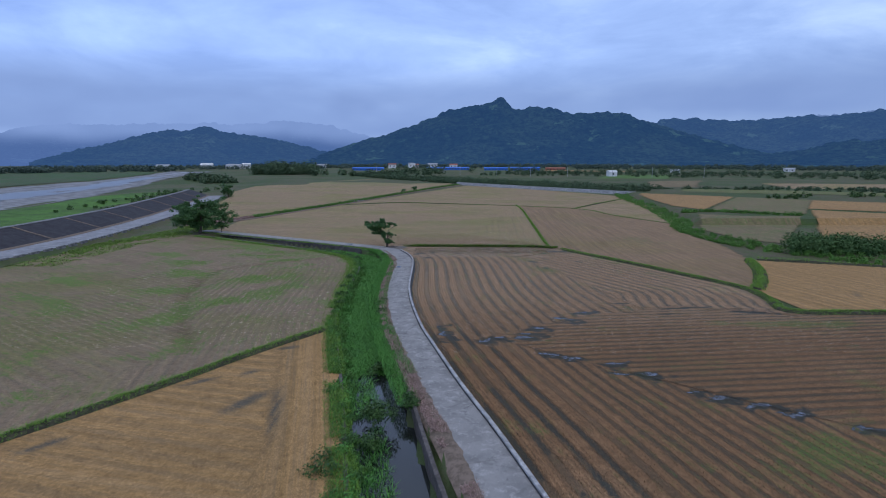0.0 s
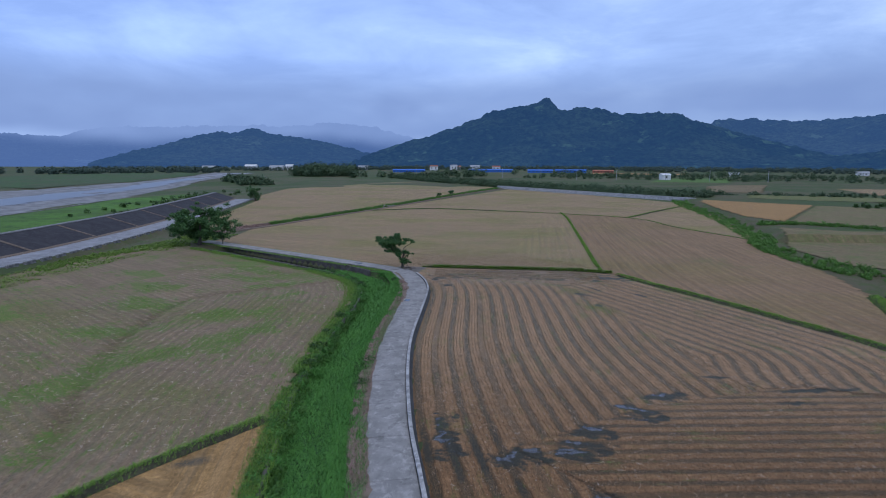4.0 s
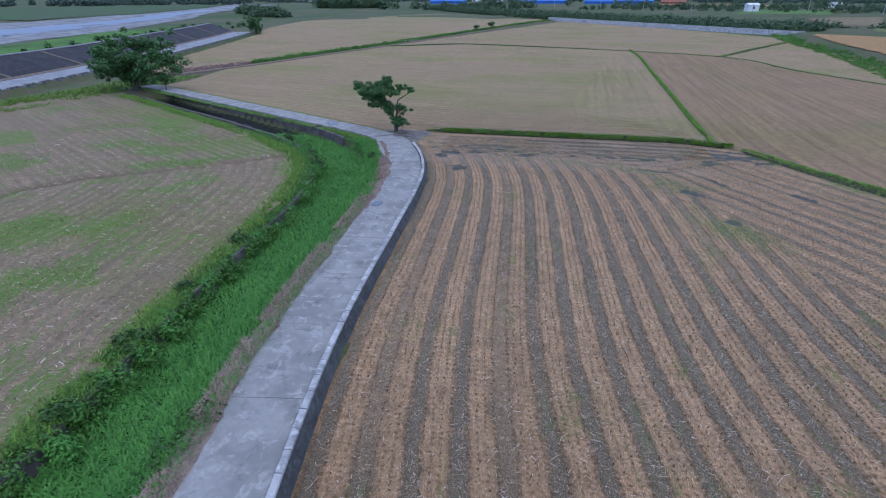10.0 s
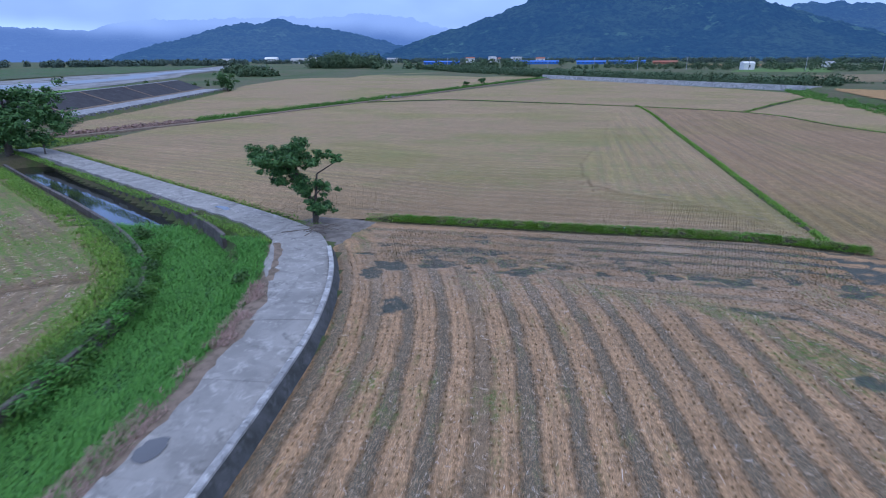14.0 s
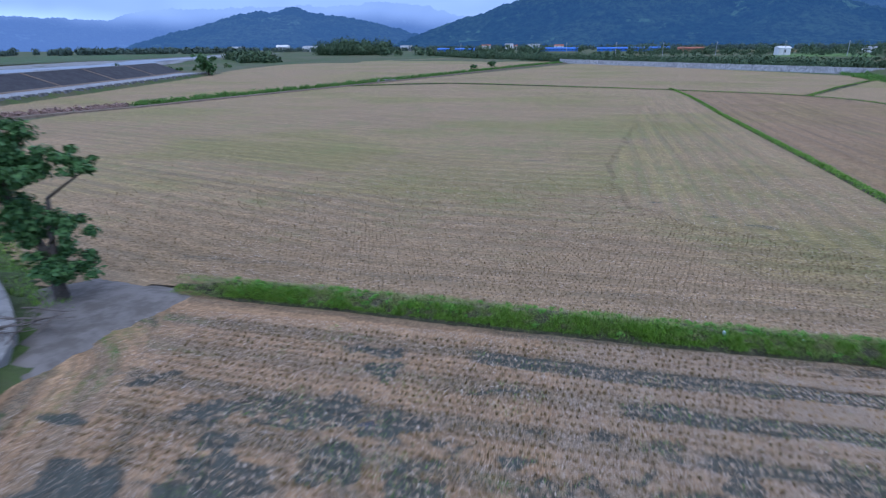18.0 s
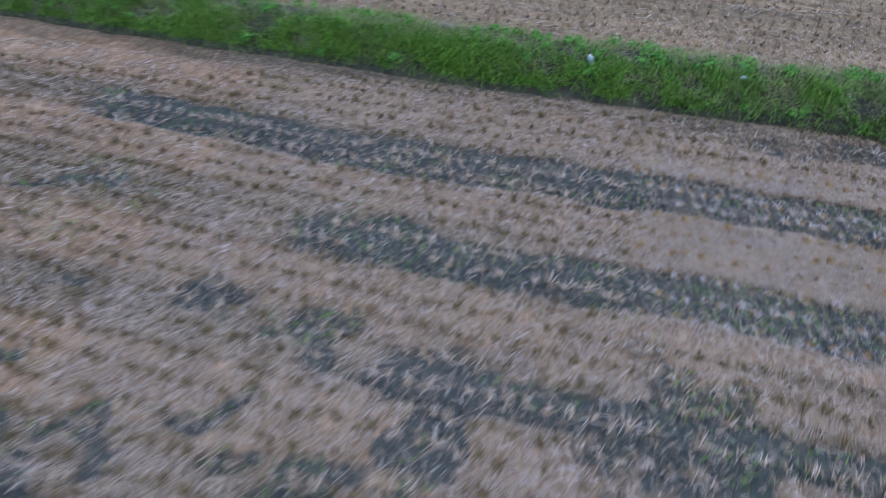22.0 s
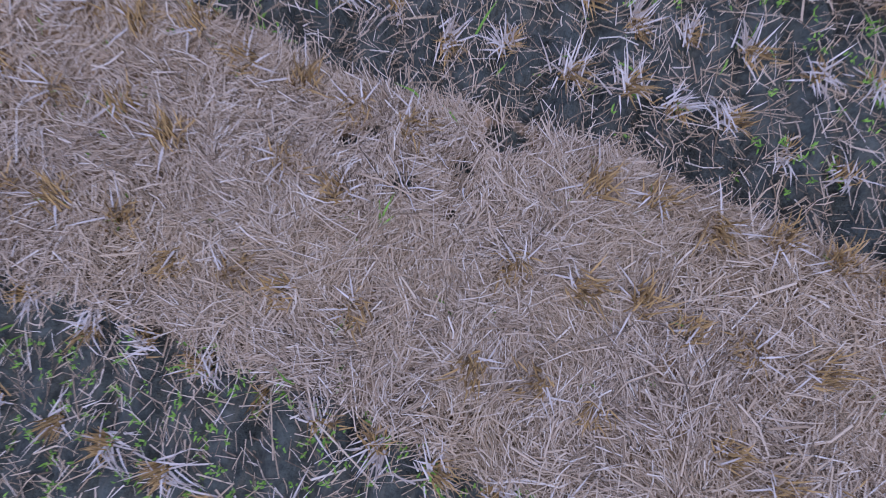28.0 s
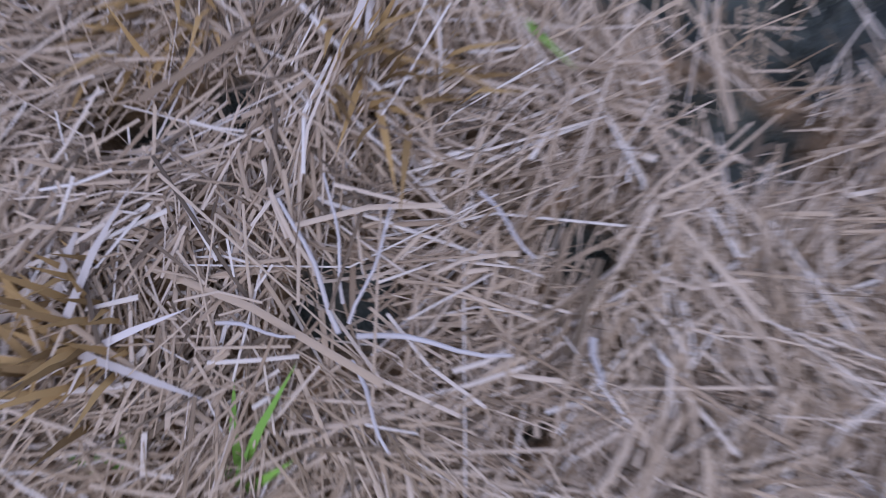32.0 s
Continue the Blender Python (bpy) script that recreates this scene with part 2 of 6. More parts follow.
def straws(name, base, length, width, azimuth, pitch, mat, curve=0.07, parent=None, label=""):
    """Lying straws: flat folded strips with blunt ends."""
    n = len(base)
    base = np.asarray(base, float)
    out = np.c_[np.cos(azimuth) * np.cos(pitch), np.sin(azimuth) * np.cos(pitch), np.sin(pitch)]
    side = np.c_[-np.sin(azimuth), np.cos(azimuth), np.zeros(n)]
    up = np.cross(out, side)
    ln, w = np.asarray(length)[:, None], np.asarray(width)[:, None] * 0.5
    cv = rng.uniform(-curve, curve, n)[:, None]
    a, b = base - out * ln * 0.5, base + out * ln * 0.5
    mid = base + side * cv * ln + up * ln * rng.uniform(-0.02, 0.05, n)[:, None]
    ridge = up * w * 0.7
    rows = []
    for p in (a, mid, b):
        rows += [p - side * w, p + ridge, p + side * w]
    v = np.stack(rows, 1).reshape(-1, 3)
    k = np.arange(n)[:, None] * 9
    q = np.concatenate([k + [0, 3, 4, 1], k + [1, 4, 5, 2], k + [3, 6, 7, 4], k + [4, 7, 8, 5]], 1).reshape(-1, 4)
    return tagged(mesh(name, v, q, mat, parent, label), kind="stuff")


def leaf_cloud(centres, radii, counts, size, flat=0.8, shell=0.45):
    """Verts and quads of leaves spread through soft lumps."""
    vs = []
    for c, r, n in zip(centres, radii, counts):
        d = rng.normal(size=(n, 3))
        d /= np.linalg.norm(d, axis=1)[:, None]
        rad = r * (0.15 + 0.95 * rng.uniform(0, 1, n) ** shell) * (0.7 + 0.4 * vnoise(d[:, 0] * 2.5 + c[0], d[:, 1] * 2.5 + d[:, 2] * 1.7 + c[1], 3))
        p = np.asarray(c) + d * rad[:, None] * [1, 1, flat]
        nrm = d + rng.normal(size=(n, 3)) * 0.55 + [0, 0, 0.35]
        nrm /= np.linalg.norm(nrm, axis=1)[:, None]
        t = np.cross(nrm, rng.normal(size=(n, 3)))
        t /= np.linalg.norm(t, axis=1)[:, None]
        b = np.cross(nrm, t)
        s = size * rng.uniform(0.6, 1.25, n)[:, None]
        vs.append(np.stack([p - t * s, p + b * s * 0.45 + nrm * s * 0.12, p + t * s, p - b * s * 0.45 + nrm * s * 0.12], 1))
    v = np.concatenate(vs).reshape(-1, 3)
    return v, np.arange(len(v)).reshape(-1, 4)


# ---------------------------------------------------------------- materials
def material(name, rough=0.9, spec=0.2):
    m = bpy.data.materials.new(name)
    m.use_nodes = True
    k = Nodes(m.node_tree)
    b = m.node_tree.nodes["Principled BSDF"]
    b.inputs["Roughness"].default_value = rough
    b.inputs["Specular IOR Level"].default_value = spec
    return m, k, b


def island(k):
    return k.t.nodes.new("ShaderNodeNewGeometry").outputs["Random Per Island"]


def leafy(name, dark, light, rough=0.65, spread=0.25, dry=None):
    m, k, b = material(name, rough, 0.25)
    fac = k.m("ADD", k.m("MULTIPLY", island(k), 0.6), k.m("MULTIPLY", k.noise(k.coord(), spread, 3), 0.5))
    col = k.ramp(fac, (0.2, dark), (0.8, light))
    if dry:
        col = k.mix(k.step(k.noise(k.coord(), spread * 2.3, 4), 0.5, 0.68), col, dry)
    k.put(b, "Base Color", col)
    return m


def strawy(name):
    """Dry straw: each stalk its own tone, from dark brown to bleached grey."""
    m, k, b = material(name, 0.6, 0.3)
    # the darkest stops stand in for stalks lying in shadow
    col = k.ramp(island(k), (0.0, (0.06, 0.042, 0.028)), (0.2, (0.24, 0.165, 0.105)), (0.5, (0.425, 0.313, 0.215)), (0.85, (0.535, 0.42, 0.32)), (1.0, (0.66, 0.59, 0.525)))
    wash = k.step(k.noise(k.coord(), 2.2, 4, 0.6), 0.35, 0.68)
    k.put(b, "Base Color", k.mix(k.m("MULTIPLY", wash, 0.35), col, (0.47, 0.325, 0.18)))
    return m


def soil(name, straw, straw2, mud, mud2, green, greens=(0.56, 0.72), period=1.65, duty=0.42, dots=True, contrast=1.0, wet=False, olive=0.0, lines=0.5, dotted=0.85):
    """Harvested paddy: straw bands and wheel tracks along the row attribute, hill dots, regrowth, mud."""
    m, k, b = material(name, 0.92, 0.15)
    c = k.coord()
    s, along, mudm = k.attr("row"), k.attr("along"), k.attr("mud")
    wob = k.m("MULTIPLY", k.m("SUBTRACT", k.noise(c, 0.35, 4, 0.6), 0.5), 0.5)
    lane = k.m("FLOOR", k.m("DIVIDE", k.m("ADD", s, wob), period))
    odd = k.t.nodes.new("ShaderNodeTexWhiteNoise")
    odd.noise_dimensions = "1D"
    k.put(odd, "W", lane)
    odd = odd.outputs["Value"]
    ph = k.m("FRACT", k.m("DIVIDE", k.m("ADD", s, wob), period))
    tri = k.m("ABSOLUTE", k.m("SUBTRACT", ph, 0.5))  # 0 in the track, 0.5 in the straw
    fine = k.noise(c, 9.0, 5, 0.7)
    edge = k.m("ADD", tri, k.m("MULTIPLY", k.m("SUBTRACT", fine, 0.5), 0.42))
    edge = k.m("ADD", edge, k.m("MULTIPLY", k.m("SUBTRACT", k.noise(c, 0.8, 4, 0.65), 0.5), 0.30))
    edge = k.m("ADD", edge, k.m("MULTIPLY", k.m("SUBTRACT", odd, 0.5), 0.10))
    track = k.m("SUBTRACT", 1.0, k.step(edge, 0.5 * duty - 0.12, 0.5 * duty + 0.12))
    patch = k.step(k.noise(c, 0.07, 4, 0.6), 0.38, 0.62)
    track = k.m("MULTIPLY", track, k.m("ADD", 0.55, k.m("MULTIPLY", odd, 0.6)))
    track = k.m("MULTIPLY", track, k.m("ADD", 0.58 * contrast, k.m("MULTIPLY", patch, 0.4 * contrast)), clamp=True)
    streak = k.noise(k.n("ShaderNodeCombineXYZ", X=k.m("MULTIPLY", s, 5.0), Y=k.m("MULTIPLY", along, 0.5)).outputs[0], 1.0, 4, 0.6)
    fibre = 0.0
    for i, turn in enumerate((0.3, 1.35, 2.4)):
        fibre = k.m("MAXIMUM", fibre, k.noise(k.coord((34, 5, 1), (0, 0, turn)), 1.0, 3, 0.6))
    fibre = k.step(fibre, 0.5, 0.72)
    tan = k.mix(fibre, tuple(0.66 * v for v in straw2), tuple(1.18 * v for v in straw))
    tan = k.mix(k.m("MULTIPLY", k.step(streak, 0.45, 0.65), 0.4), tan, mud2)
    tan = k.mix(k.m("MULTIPLY", k.step(k.noise(c, 0.11, 3), 0.42, 0.66), 0.45), tan, tuple(0.72 * v for v in straw2))
    if dots:
        shake = k.m("MULTIPLY", k.m("SUBTRACT", k.noise(c, 2.4, 3, 0.6), 0.5), 0.28)
        hx = k.m("SUBTRACT", k.m("FRACT", k.m("DIVIDE", k.m("ADD", s, shake), 0.33)), 0.5)
        hy = k.m("SUBTRACT", k.m("FRACT", k.m("DIVIDE", k.m("SUBTRACT", along, shake), 0.28)), 0.5)
        r = k.m("SQRT", k.m("ADD", k.m("MULTIPLY", hx, hx), k.m("MULTIPLY", hy, hy)))
        dot = k.m("SUBTRACT", 1.0, k.step(k.m("ADD", r, k.m("MULTIPLY", k.m("SUBTRACT", fine, 0.5), 0.25)), 0.16, 0.3))
        tan = k.mix(k.m("MULTIPLY", dot, k.m("MULTIPLY", k.step(k.noise(c, 0.7, 3), 0.3, 0.7), dotted)), tan, (0.15, 0.095, 0.045))
    tan = k.mix(0.85, tan, k.ramp(k.noise(c, 1.1, 7, 0.78), (0.3, (0.62, 0.60, 0.58)), (0.7, (1.25, 1.24, 1.22))), "MULTIPLY")
    dark = k.mix(k.step(k.noise(c, 14, 4, 0.7), 0.3, 0.62), tuple(0.65 * u + 0.35 * v for u, v in zip(mud, mud2)), tuple(0.92 * v for v in mud2))
    dark = k.mix(k.m("MULTIPLY", k.step(k.noise(c, 19, 4, 0.85), 0.53, 0.58), 0.8), dark, tuple(1.05 * v for v in straw2))
    col = k.mix(track, tan, dark)
    grit = k.ramp(k.noise(c, 8.5, 4, 0.85), (0.34, (0.60, 0.58, 0.56)), (0.66, (1.36, 1.36, 1.34)))
    col = k.mix(0.7, col, grit, "MULTIPLY")
    grain = k.ramp(k.noise(c, 3.4, 3, 0.85), (0.36, (0.70, 0.69, 0.67)), (0.64, (1.32, 1.31, 1.30)))
    col = k.mix(0.6, col, grain, "MULTIPLY")
    reach = k.noise(k.n("ShaderNodeCombineXYZ", X=k.m("MULTIPLY", s, 1.3), Y=k.m("MULTIPLY", along, 0.03)).outputs[0], 1.0, 5, 0.65)
    col = k.mix(lines, col, k.ramp(reach, (0.36, (0.62, 0.60, 0.56)), (0.64, (1.42, 1.38, 1.36))), "MULTIPLY")
    if olive:
        shade = k.step(k.m("ADD", k.noise(k.coord((0.6, 1, 1)), 0.045, 5, 0.6), k.m("MULTIPLY", k.m("SUBTRACT", reach, 0.5), 0.25)), 0.44, 0.64)
        col = k.mix(k.m("MULTIPLY", shade, olive), col, k.mix(1.0, col, (0.78, 0.94, 0.62), "MULTIPLY"))
    blot = k.m("ADD", mudm, k.m("MULTIPLY", k.m("SUBTRACT", fine, 0.5), 0.9))
    mask = k.step(blot, 0.33, 0.70)
    col = k.mix(mask, col, k.mix(k.m("MULTIPLY", fibre, 0.45), k.mix(k.step(k.noise(c, 16, 4, 0.75), 0.3, 0.7), tuple(0.6 * v for v in mud), tuple(1.65 * v for v in mud)), mud2))
    damp = k.attr("damp")
    col = k.mix(k.m("MULTIPLY", damp, 0.75), col, k.mix(1.0, col, (0.50, 0.40, 0.30), "MULTIPLY"))
    blade = k.noise(k.n("ShaderNodeCombineXYZ", X=k.m("MULTIPLY", s, 2.2), Y=k.m("MULTIPLY", along, 0.35)).outputs[0], 1.0, 4, 0.7)
    g = k.m("ADD", k.attr("green"), k.m("MULTIPLY", k.m("SUBTRACT", k.noise(c, 0.16, 6, 0.72), 0.5), 1.1))
    g = k.m("ADD", g, k.m("MULTIPLY", k.m("SUBTRACT", blade, 0.5), 0.75))
    g = k.m("MULTIPLY", k.step(g, greens[0] - 0.5, greens[1] - 0.5), k.m("ADD", 0.15, k.m("MULTIPLY", k.step(k.noise(c, 4.5, 5, 0.8), 0.43, 0.58), 0.85)))
    col = k.mix(k.m("MULTIPLY", g, k.m("SUBTRACT", 1.0, k.m("MULTIPLY", mask, 0.6))), col, green)
    k.put(b, "Base Color", col)
    k.put(b, "Normal", k.bump(k.m("SUBTRACT", k.m("MULTIPLY", fine, 0.6), k.m("MULTIPLY", track, 0.8)), 0.7, 0.08))
    if wet:
        pool = k.step(k.m("ADD", k.attr("wet"), k.m("MULTIPLY", k.m("SUBTRACT", k.noise(c, 2.2, 4, 0.65), 0.5), 1.2)), 0.50, 0.62)
        k.put(b, "Base Color", k.mix(pool, col, (0.05, 0.05, 0.055)))
        k.put(b, "Roughness", k.m("SUBTRACT", k.m("SUBTRACT", 0.92, k.m("MULTIPLY", mask, 0.05)), k.m("MULTIPLY", pool, 0.80)))
        k.put(b, "Specular IOR Level", k.m("ADD", k.m("ADD", 0.15, k.m("MULTIPLY", mask, 0.04)), k.m("MULTIPLY", pool, 0.45)))
    return m


STRAW, STRAW2, MUD, MUD2, REGROW = (0.485, 0.308, 0.18), (0.40, 0.262, 0.155), (0.052, 0.058, 0.05), (0.118, 0.102, 0.074), (0.085, 0.135, 0.03)
M_FIELD = soil("stubble_banded", STRAW, STRAW2, MUD, MUD2, REGROW, (0.60, 0.85), wet=True, dotted=0.45, duty=0.38, lines=0.22, contrast=1.6)
M_FAR = soil("stubble_pale", (0.415, 0.288, 0.17), (0.35, 0.25, 0.148), MUD, (0.20, 0.165, 0.11), (0.16, 0.175, 0.06), (0.46, 0.85), contrast=0.5, olive=0.8, lines=0.34, dotted=0.5)
M_BROWN = soil("stubble_brown", (0.37, 0.245, 0.14), (0.30, 0.20, 0.115), MUD, (0.17, 0.13, 0.09), (0.13, 0.15, 0.05), (0.52, 0.9), contrast=0.55, olive=0.5, lines=0.40, dotted=0.5)
M_LEFT = soil("stubble_regrowing", (0.318, 0.228, 0.148), (0.262, 0.196, 0.127), MUD, (0.17, 0.145, 0.105), (0.075, 0.16, 0.018), (0.55, 0.74), period=0.95, contrast=0.5, dots=False, olive=0.9, lines=0.30)
M_ORANGE = soil("stubble_golden", (0.47, 0.285, 0.115), (0.39, 0.24, 0.10), MUD, (0.16, 0.125, 0.08), (0.13, 0.14, 0.05), (0.66, 0.9), contrast=0.35, dots=False, lines=0.4)
M_GREY = soil("plot_weedy", (0.27, 0.205, 0.115), (0.22, 0.175, 0.10), MUD, (0.14, 0.13, 0.08), (0.09, 0.14, 0.035), (0.40, 0.7), contrast=0.3, dots=False)


def mat_ground():
    m, k, b = material("rough_grassland")
    c = k.coord()
    a = k.mix(k.step(k.noise(c, 0.02, 5, 0.6), 0.42, 0.58), (0.052, 0.076, 0.028), (0.10, 0.085, 0.05))
    a = k.mix(k.step(k.noise(c, 0.3, 5, 0.65), 0.45, 0.68), a, (0.06, 0.095, 0.022))
    a = k.mix(k.m("MULTIPLY", k.step(k.noise(c, 3.0, 4, 0.7), 0.45, 0.7), 0.6), a, (0.035, 0.06, 0.015))
    k.put(b, "Base Color", a)
    k.put(b, "Normal", k.bump(k.noise(c, 4, 5, 0.7), 0.8, 0.12))
    return m


def mat_meadow(name, a, b2, c2):
    m, k, b = material(name)
    c = k.coord()
    v = k.mix(k.step(k.noise(c, 0.03, 5, 0.6), 0.42, 0.58), a, b2)
    v = k.mix(k.m("MULTIPLY", k.step(k.noise(c, 0.16, 6, 0.75), 0.48, 0.62), 0.8), v, c2)
    v = k.mix(0.6, v, k.ramp(k.noise(c, 1.2, 5, 0.8), (0.3, (0.55, 0.55, 0.55)), (0.7, (1.4, 1.4, 1.4))), "MULTIPLY")
    k.put(b, "Base Color", v)
    k.put(b, "Normal", k.bump(k.noise(c, 1.5, 4, 0.7), 0.8, 0.3))
    return m


def mat_concrete(name, base, stain, crack=True, scale=1.0):
    m, k, b = material(name, 0.88, 0.25)
    c = k.coord()
    v = k.mix(k.step(k.noise(c, 0.55 * scale, 5, 0.62, 0.4), 0.36, 0.64), base, stain)
    v = k.mix(k.m("MULTIPLY", k.step(k.noise(c, 1.5 * scale, 6, 0.72, 0.6), 0.50, 0.66), 0.7), v, tuple(min(1, x * 1.5) for x in base))
    v = k.mix(k.m("MULTIPLY", k.step(k.noise(c, 0.9 * scale, 6, 0.75, 0.5), 0.54, 0.68), 0.8), v, tuple(0.6 * x for x in stain))
    v = k.mix(k.m("MULTIPLY", k.step(k.noise(c, 6.0 * scale, 5, 0.8), 0.52, 0.66), 0.5), v, tuple(0.7 * x for x in base))
    v = k.mix(k.m("MULTIPLY", k.noise(c, 45 * scale, 3, 0.7), 0.3), v, tuple(0.55 * x for x in base))
    if crack:
        vo = k.n("ShaderNodeTexVoronoi", Vector=k.n("ShaderNodeMapping", Vector=k.coord(), Scale=(1, 1, 1)).outputs[0], Scale=0.13)
        vo.feature = "DISTANCE_TO_EDGE"
        thin = k.m("SUBTRACT", 1.0, k.step(k.m("ADD", vo.outputs["Distance"], k.m("MULTIPLY", k.m("SUBTRACT", k.noise(c, 1.8, 4), 0.5), 0.12)), 0.002, 0.012))
        v = k.mix(k.m("MULTIPLY", thin, 0.35), v, tuple(0.4 * x for x in base))
    k.put(b, "Base Color", v)
    k.put(b, "Normal", k.bump(k.noise(c, 30 * scale, 4, 0.7), 0.35, 0.02))
    return m


def mat_water(name, col, rough=0.06, wave=1.2):
    m, k, b = material(name, rough, 0.5)
    k.put(b, "Base Color", k.mix(k.noise(k.coord(), 0.4, 4), col, tuple(0.5 * x for x in col)))
    k.put(b, "Normal", k.bump(k.noise(k.coord(), wave, 3), 0.12, 0.05))
    return m


def mat_hill(name, dark, light, haze_glow=(0, 0, 0), amount=0.0):
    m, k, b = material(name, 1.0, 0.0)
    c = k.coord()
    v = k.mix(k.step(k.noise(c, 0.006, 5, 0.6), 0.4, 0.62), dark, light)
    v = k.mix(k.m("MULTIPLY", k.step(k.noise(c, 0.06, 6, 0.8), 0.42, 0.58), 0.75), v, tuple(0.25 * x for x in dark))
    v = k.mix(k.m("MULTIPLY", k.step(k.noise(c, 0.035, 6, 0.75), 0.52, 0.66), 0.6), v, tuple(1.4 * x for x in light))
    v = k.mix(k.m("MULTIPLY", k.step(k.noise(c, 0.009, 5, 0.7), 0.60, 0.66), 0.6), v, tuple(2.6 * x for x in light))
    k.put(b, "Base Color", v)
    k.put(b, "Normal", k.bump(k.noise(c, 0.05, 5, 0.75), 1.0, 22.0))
    # blue emission stands in for the hazy air before the range
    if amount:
        b.inputs["Emission Color"].default_value = (*haze_glow, 1)
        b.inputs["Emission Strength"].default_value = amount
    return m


def mat_plain(name, a, c2, scale=6.0, rough=0.85, spec=0.25, metal=0.0, bump=0.3):
    m, k, b = material(name, rough, spec)
    c = k.coord()
    v = k.mix(k.step(k.noise(c, scale, 5, 0.65), 0.38, 0.64), a, c2)
    v = k.mix(k.m("MULTIPLY", k.noise(c, scale * 7, 3, 0.7), 0.3), v, tuple(0.6 * x for x in a))
    k.put(b, "Base Color", v)
    b.inputs["Metallic"].default_value = metal
    k.put(b, "Normal", k.bump(k.noise(c, scale * 5, 4, 0.7), bump, 0.02))
    return m


M_GROUND = mat_ground()
M_ROAD = mat_concrete("worn_concrete", (0.278, 0.266, 0.25), (0.20, 0.192, 0.182))
M_CAP = mat_concrete("pale_cap_concrete", (0.42, 0.41, 0.40), (0.20, 0.20, 0.20), False, 1.6)
M_WALL = mat_concrete("grey_concrete_wall", (0.24, 0.235, 0.23), (0.09, 0.09, 0.09), False, 2.0)
# plain dark greys for the retaining wall's body and the house windows
M_DARKWALL = mat_concrete("dark_grey_concrete", (0.08, 0.082, 0.084), (0.042, 0.045, 0.042), False, 2.0)
M_DITCHWALL = mat_concrete("stained_ditch_wall", (0.12, 0.105, 0.098), (0.06, 0.052, 0.048), False, 2.0)
M_LEVEE = mat_concrete("dark_levee_facing", (0.04, 0.038, 0.042), (0.024, 0.022, 0.026), False, 0.6)
M_ASPHALT = mat_concrete("pale_asphalt", (0.26, 0.26, 0.27), (0.19, 0.19, 0.20), False, 0.5)
M_WATER = mat_water("still_ditch_water", (0.02, 0.024, 0.02))
M_RIVER = mat_water("shallow_river_water", (0.10, 0.105, 0.11), 0.32, 0.5)
M_GRAVEL = mat_plain("pale_river_gravel", (0.26, 0.26, 0.265), (0.15, 0.15, 0.15), 0.15, 0.95, 0.1)
M_BUND = mat_plain("dark_bund_earth", (0.042, 0.042, 0.028), (0.085, 0.08, 0.05), 2.6, 0.95, 0.1, 0, 0.8)
M_GRASS = leafy("bund_grass", (0.05, 0.13, 0.010), (0.19, 0.355, 0.035), 0.6, 0.9)
M_GRASS_DRY = leafy("drying_grass", (0.10, 0.15, 0.03), (0.30, 0.30, 0.12), 0.7, 0.9, (0.30, 0.26, 0.17))
M_LEAFWEED = leafy("leafy_weed", (0.05, 0.16, 0.02), (0.16, 0.37, 0.05), 0.6, 1.5)
M_PLASTIC = mat_plain("pale_plastic", (0.40, 0.52, 0.52), (0.32, 0.44, 0.44), 8.0, 0.35, 0.5)
M_GRASS_FAR = leafy("verge_grass", (0.075, 0.17, 0.02), (0.175, 0.30, 0.045), 0.7, 0.2)
M_WEED = leafy("ditch_weeds", (0.048, 0.16, 0.03), (0.105, 0.275, 0.05), 0.75, 0.25)
M_OLIVE = leafy("olive_bank_grass", (0.075, 0.15, 0.02), (0.18, 0.27, 0.05), 0.7, 0.5)
M_CREEPER = leafy("creeper_leaves", (0.025, 0.085, 0.015), (0.085, 0.19, 0.03), 0.65, 0.4)
M_BUSH = leafy("bush_leaves", (0.018, 0.05, 0.012), (0.06, 0.12, 0.025), 0.6, 0.4)
M_TREE = leafy("tree_leaves", (0.022, 0.07, 0.022), (0.075, 0.16, 0.045), 0.6, 0.5)
# distance haze is mixed into both leaf colours, the second paler and bluer
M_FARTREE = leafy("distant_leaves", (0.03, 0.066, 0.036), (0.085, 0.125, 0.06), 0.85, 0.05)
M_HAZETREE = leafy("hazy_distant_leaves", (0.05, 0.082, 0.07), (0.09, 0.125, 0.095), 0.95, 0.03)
M_HEDGE = leafy("hedge_leaves", (0.045, 0.125, 0.02), (0.11, 0.23, 0.04), 0.75, 0.15)
M_REED = leafy("reed_leaves", (0.03, 0.075, 0.022), (0.075, 0.14, 0.04), 0.75, 0.15)
M_DIRT = mat_plain("dry_verge_dirt", (0.21, 0.16, 0.125), (0.12, 0.095, 0.07), 1.8, 0.95, 0.1, 0, 0.8)
M_PAD = mat_plain("grey_packed_dirt", (0.19, 0.17, 0.155), (0.12, 0.105, 0.09), 1.4, 0.95, 0.1, 0, 0.8)
M_BARK = mat_plain("grey_bark", (0.10, 0.085, 0.07), (0.05, 0.042, 0.035), 9.0)
M_DEAD = leafy("dead_weeds", (0.18, 0.112, 0.09), (0.38, 0.265, 0.225), 0.9, 0.8)
M_STRAW = strawy("dry_straw")
M_STUB = leafy("stubble_stalks", (0.06, 0.042, 0.014), (0.21, 0.145, 0.06), 0.75, 1.2)
M_PALE = leafy("pale_dry_stalk", (0.44, 0.38, 0.34), (0.62, 0.56, 0.53), 0.6, 30.0)
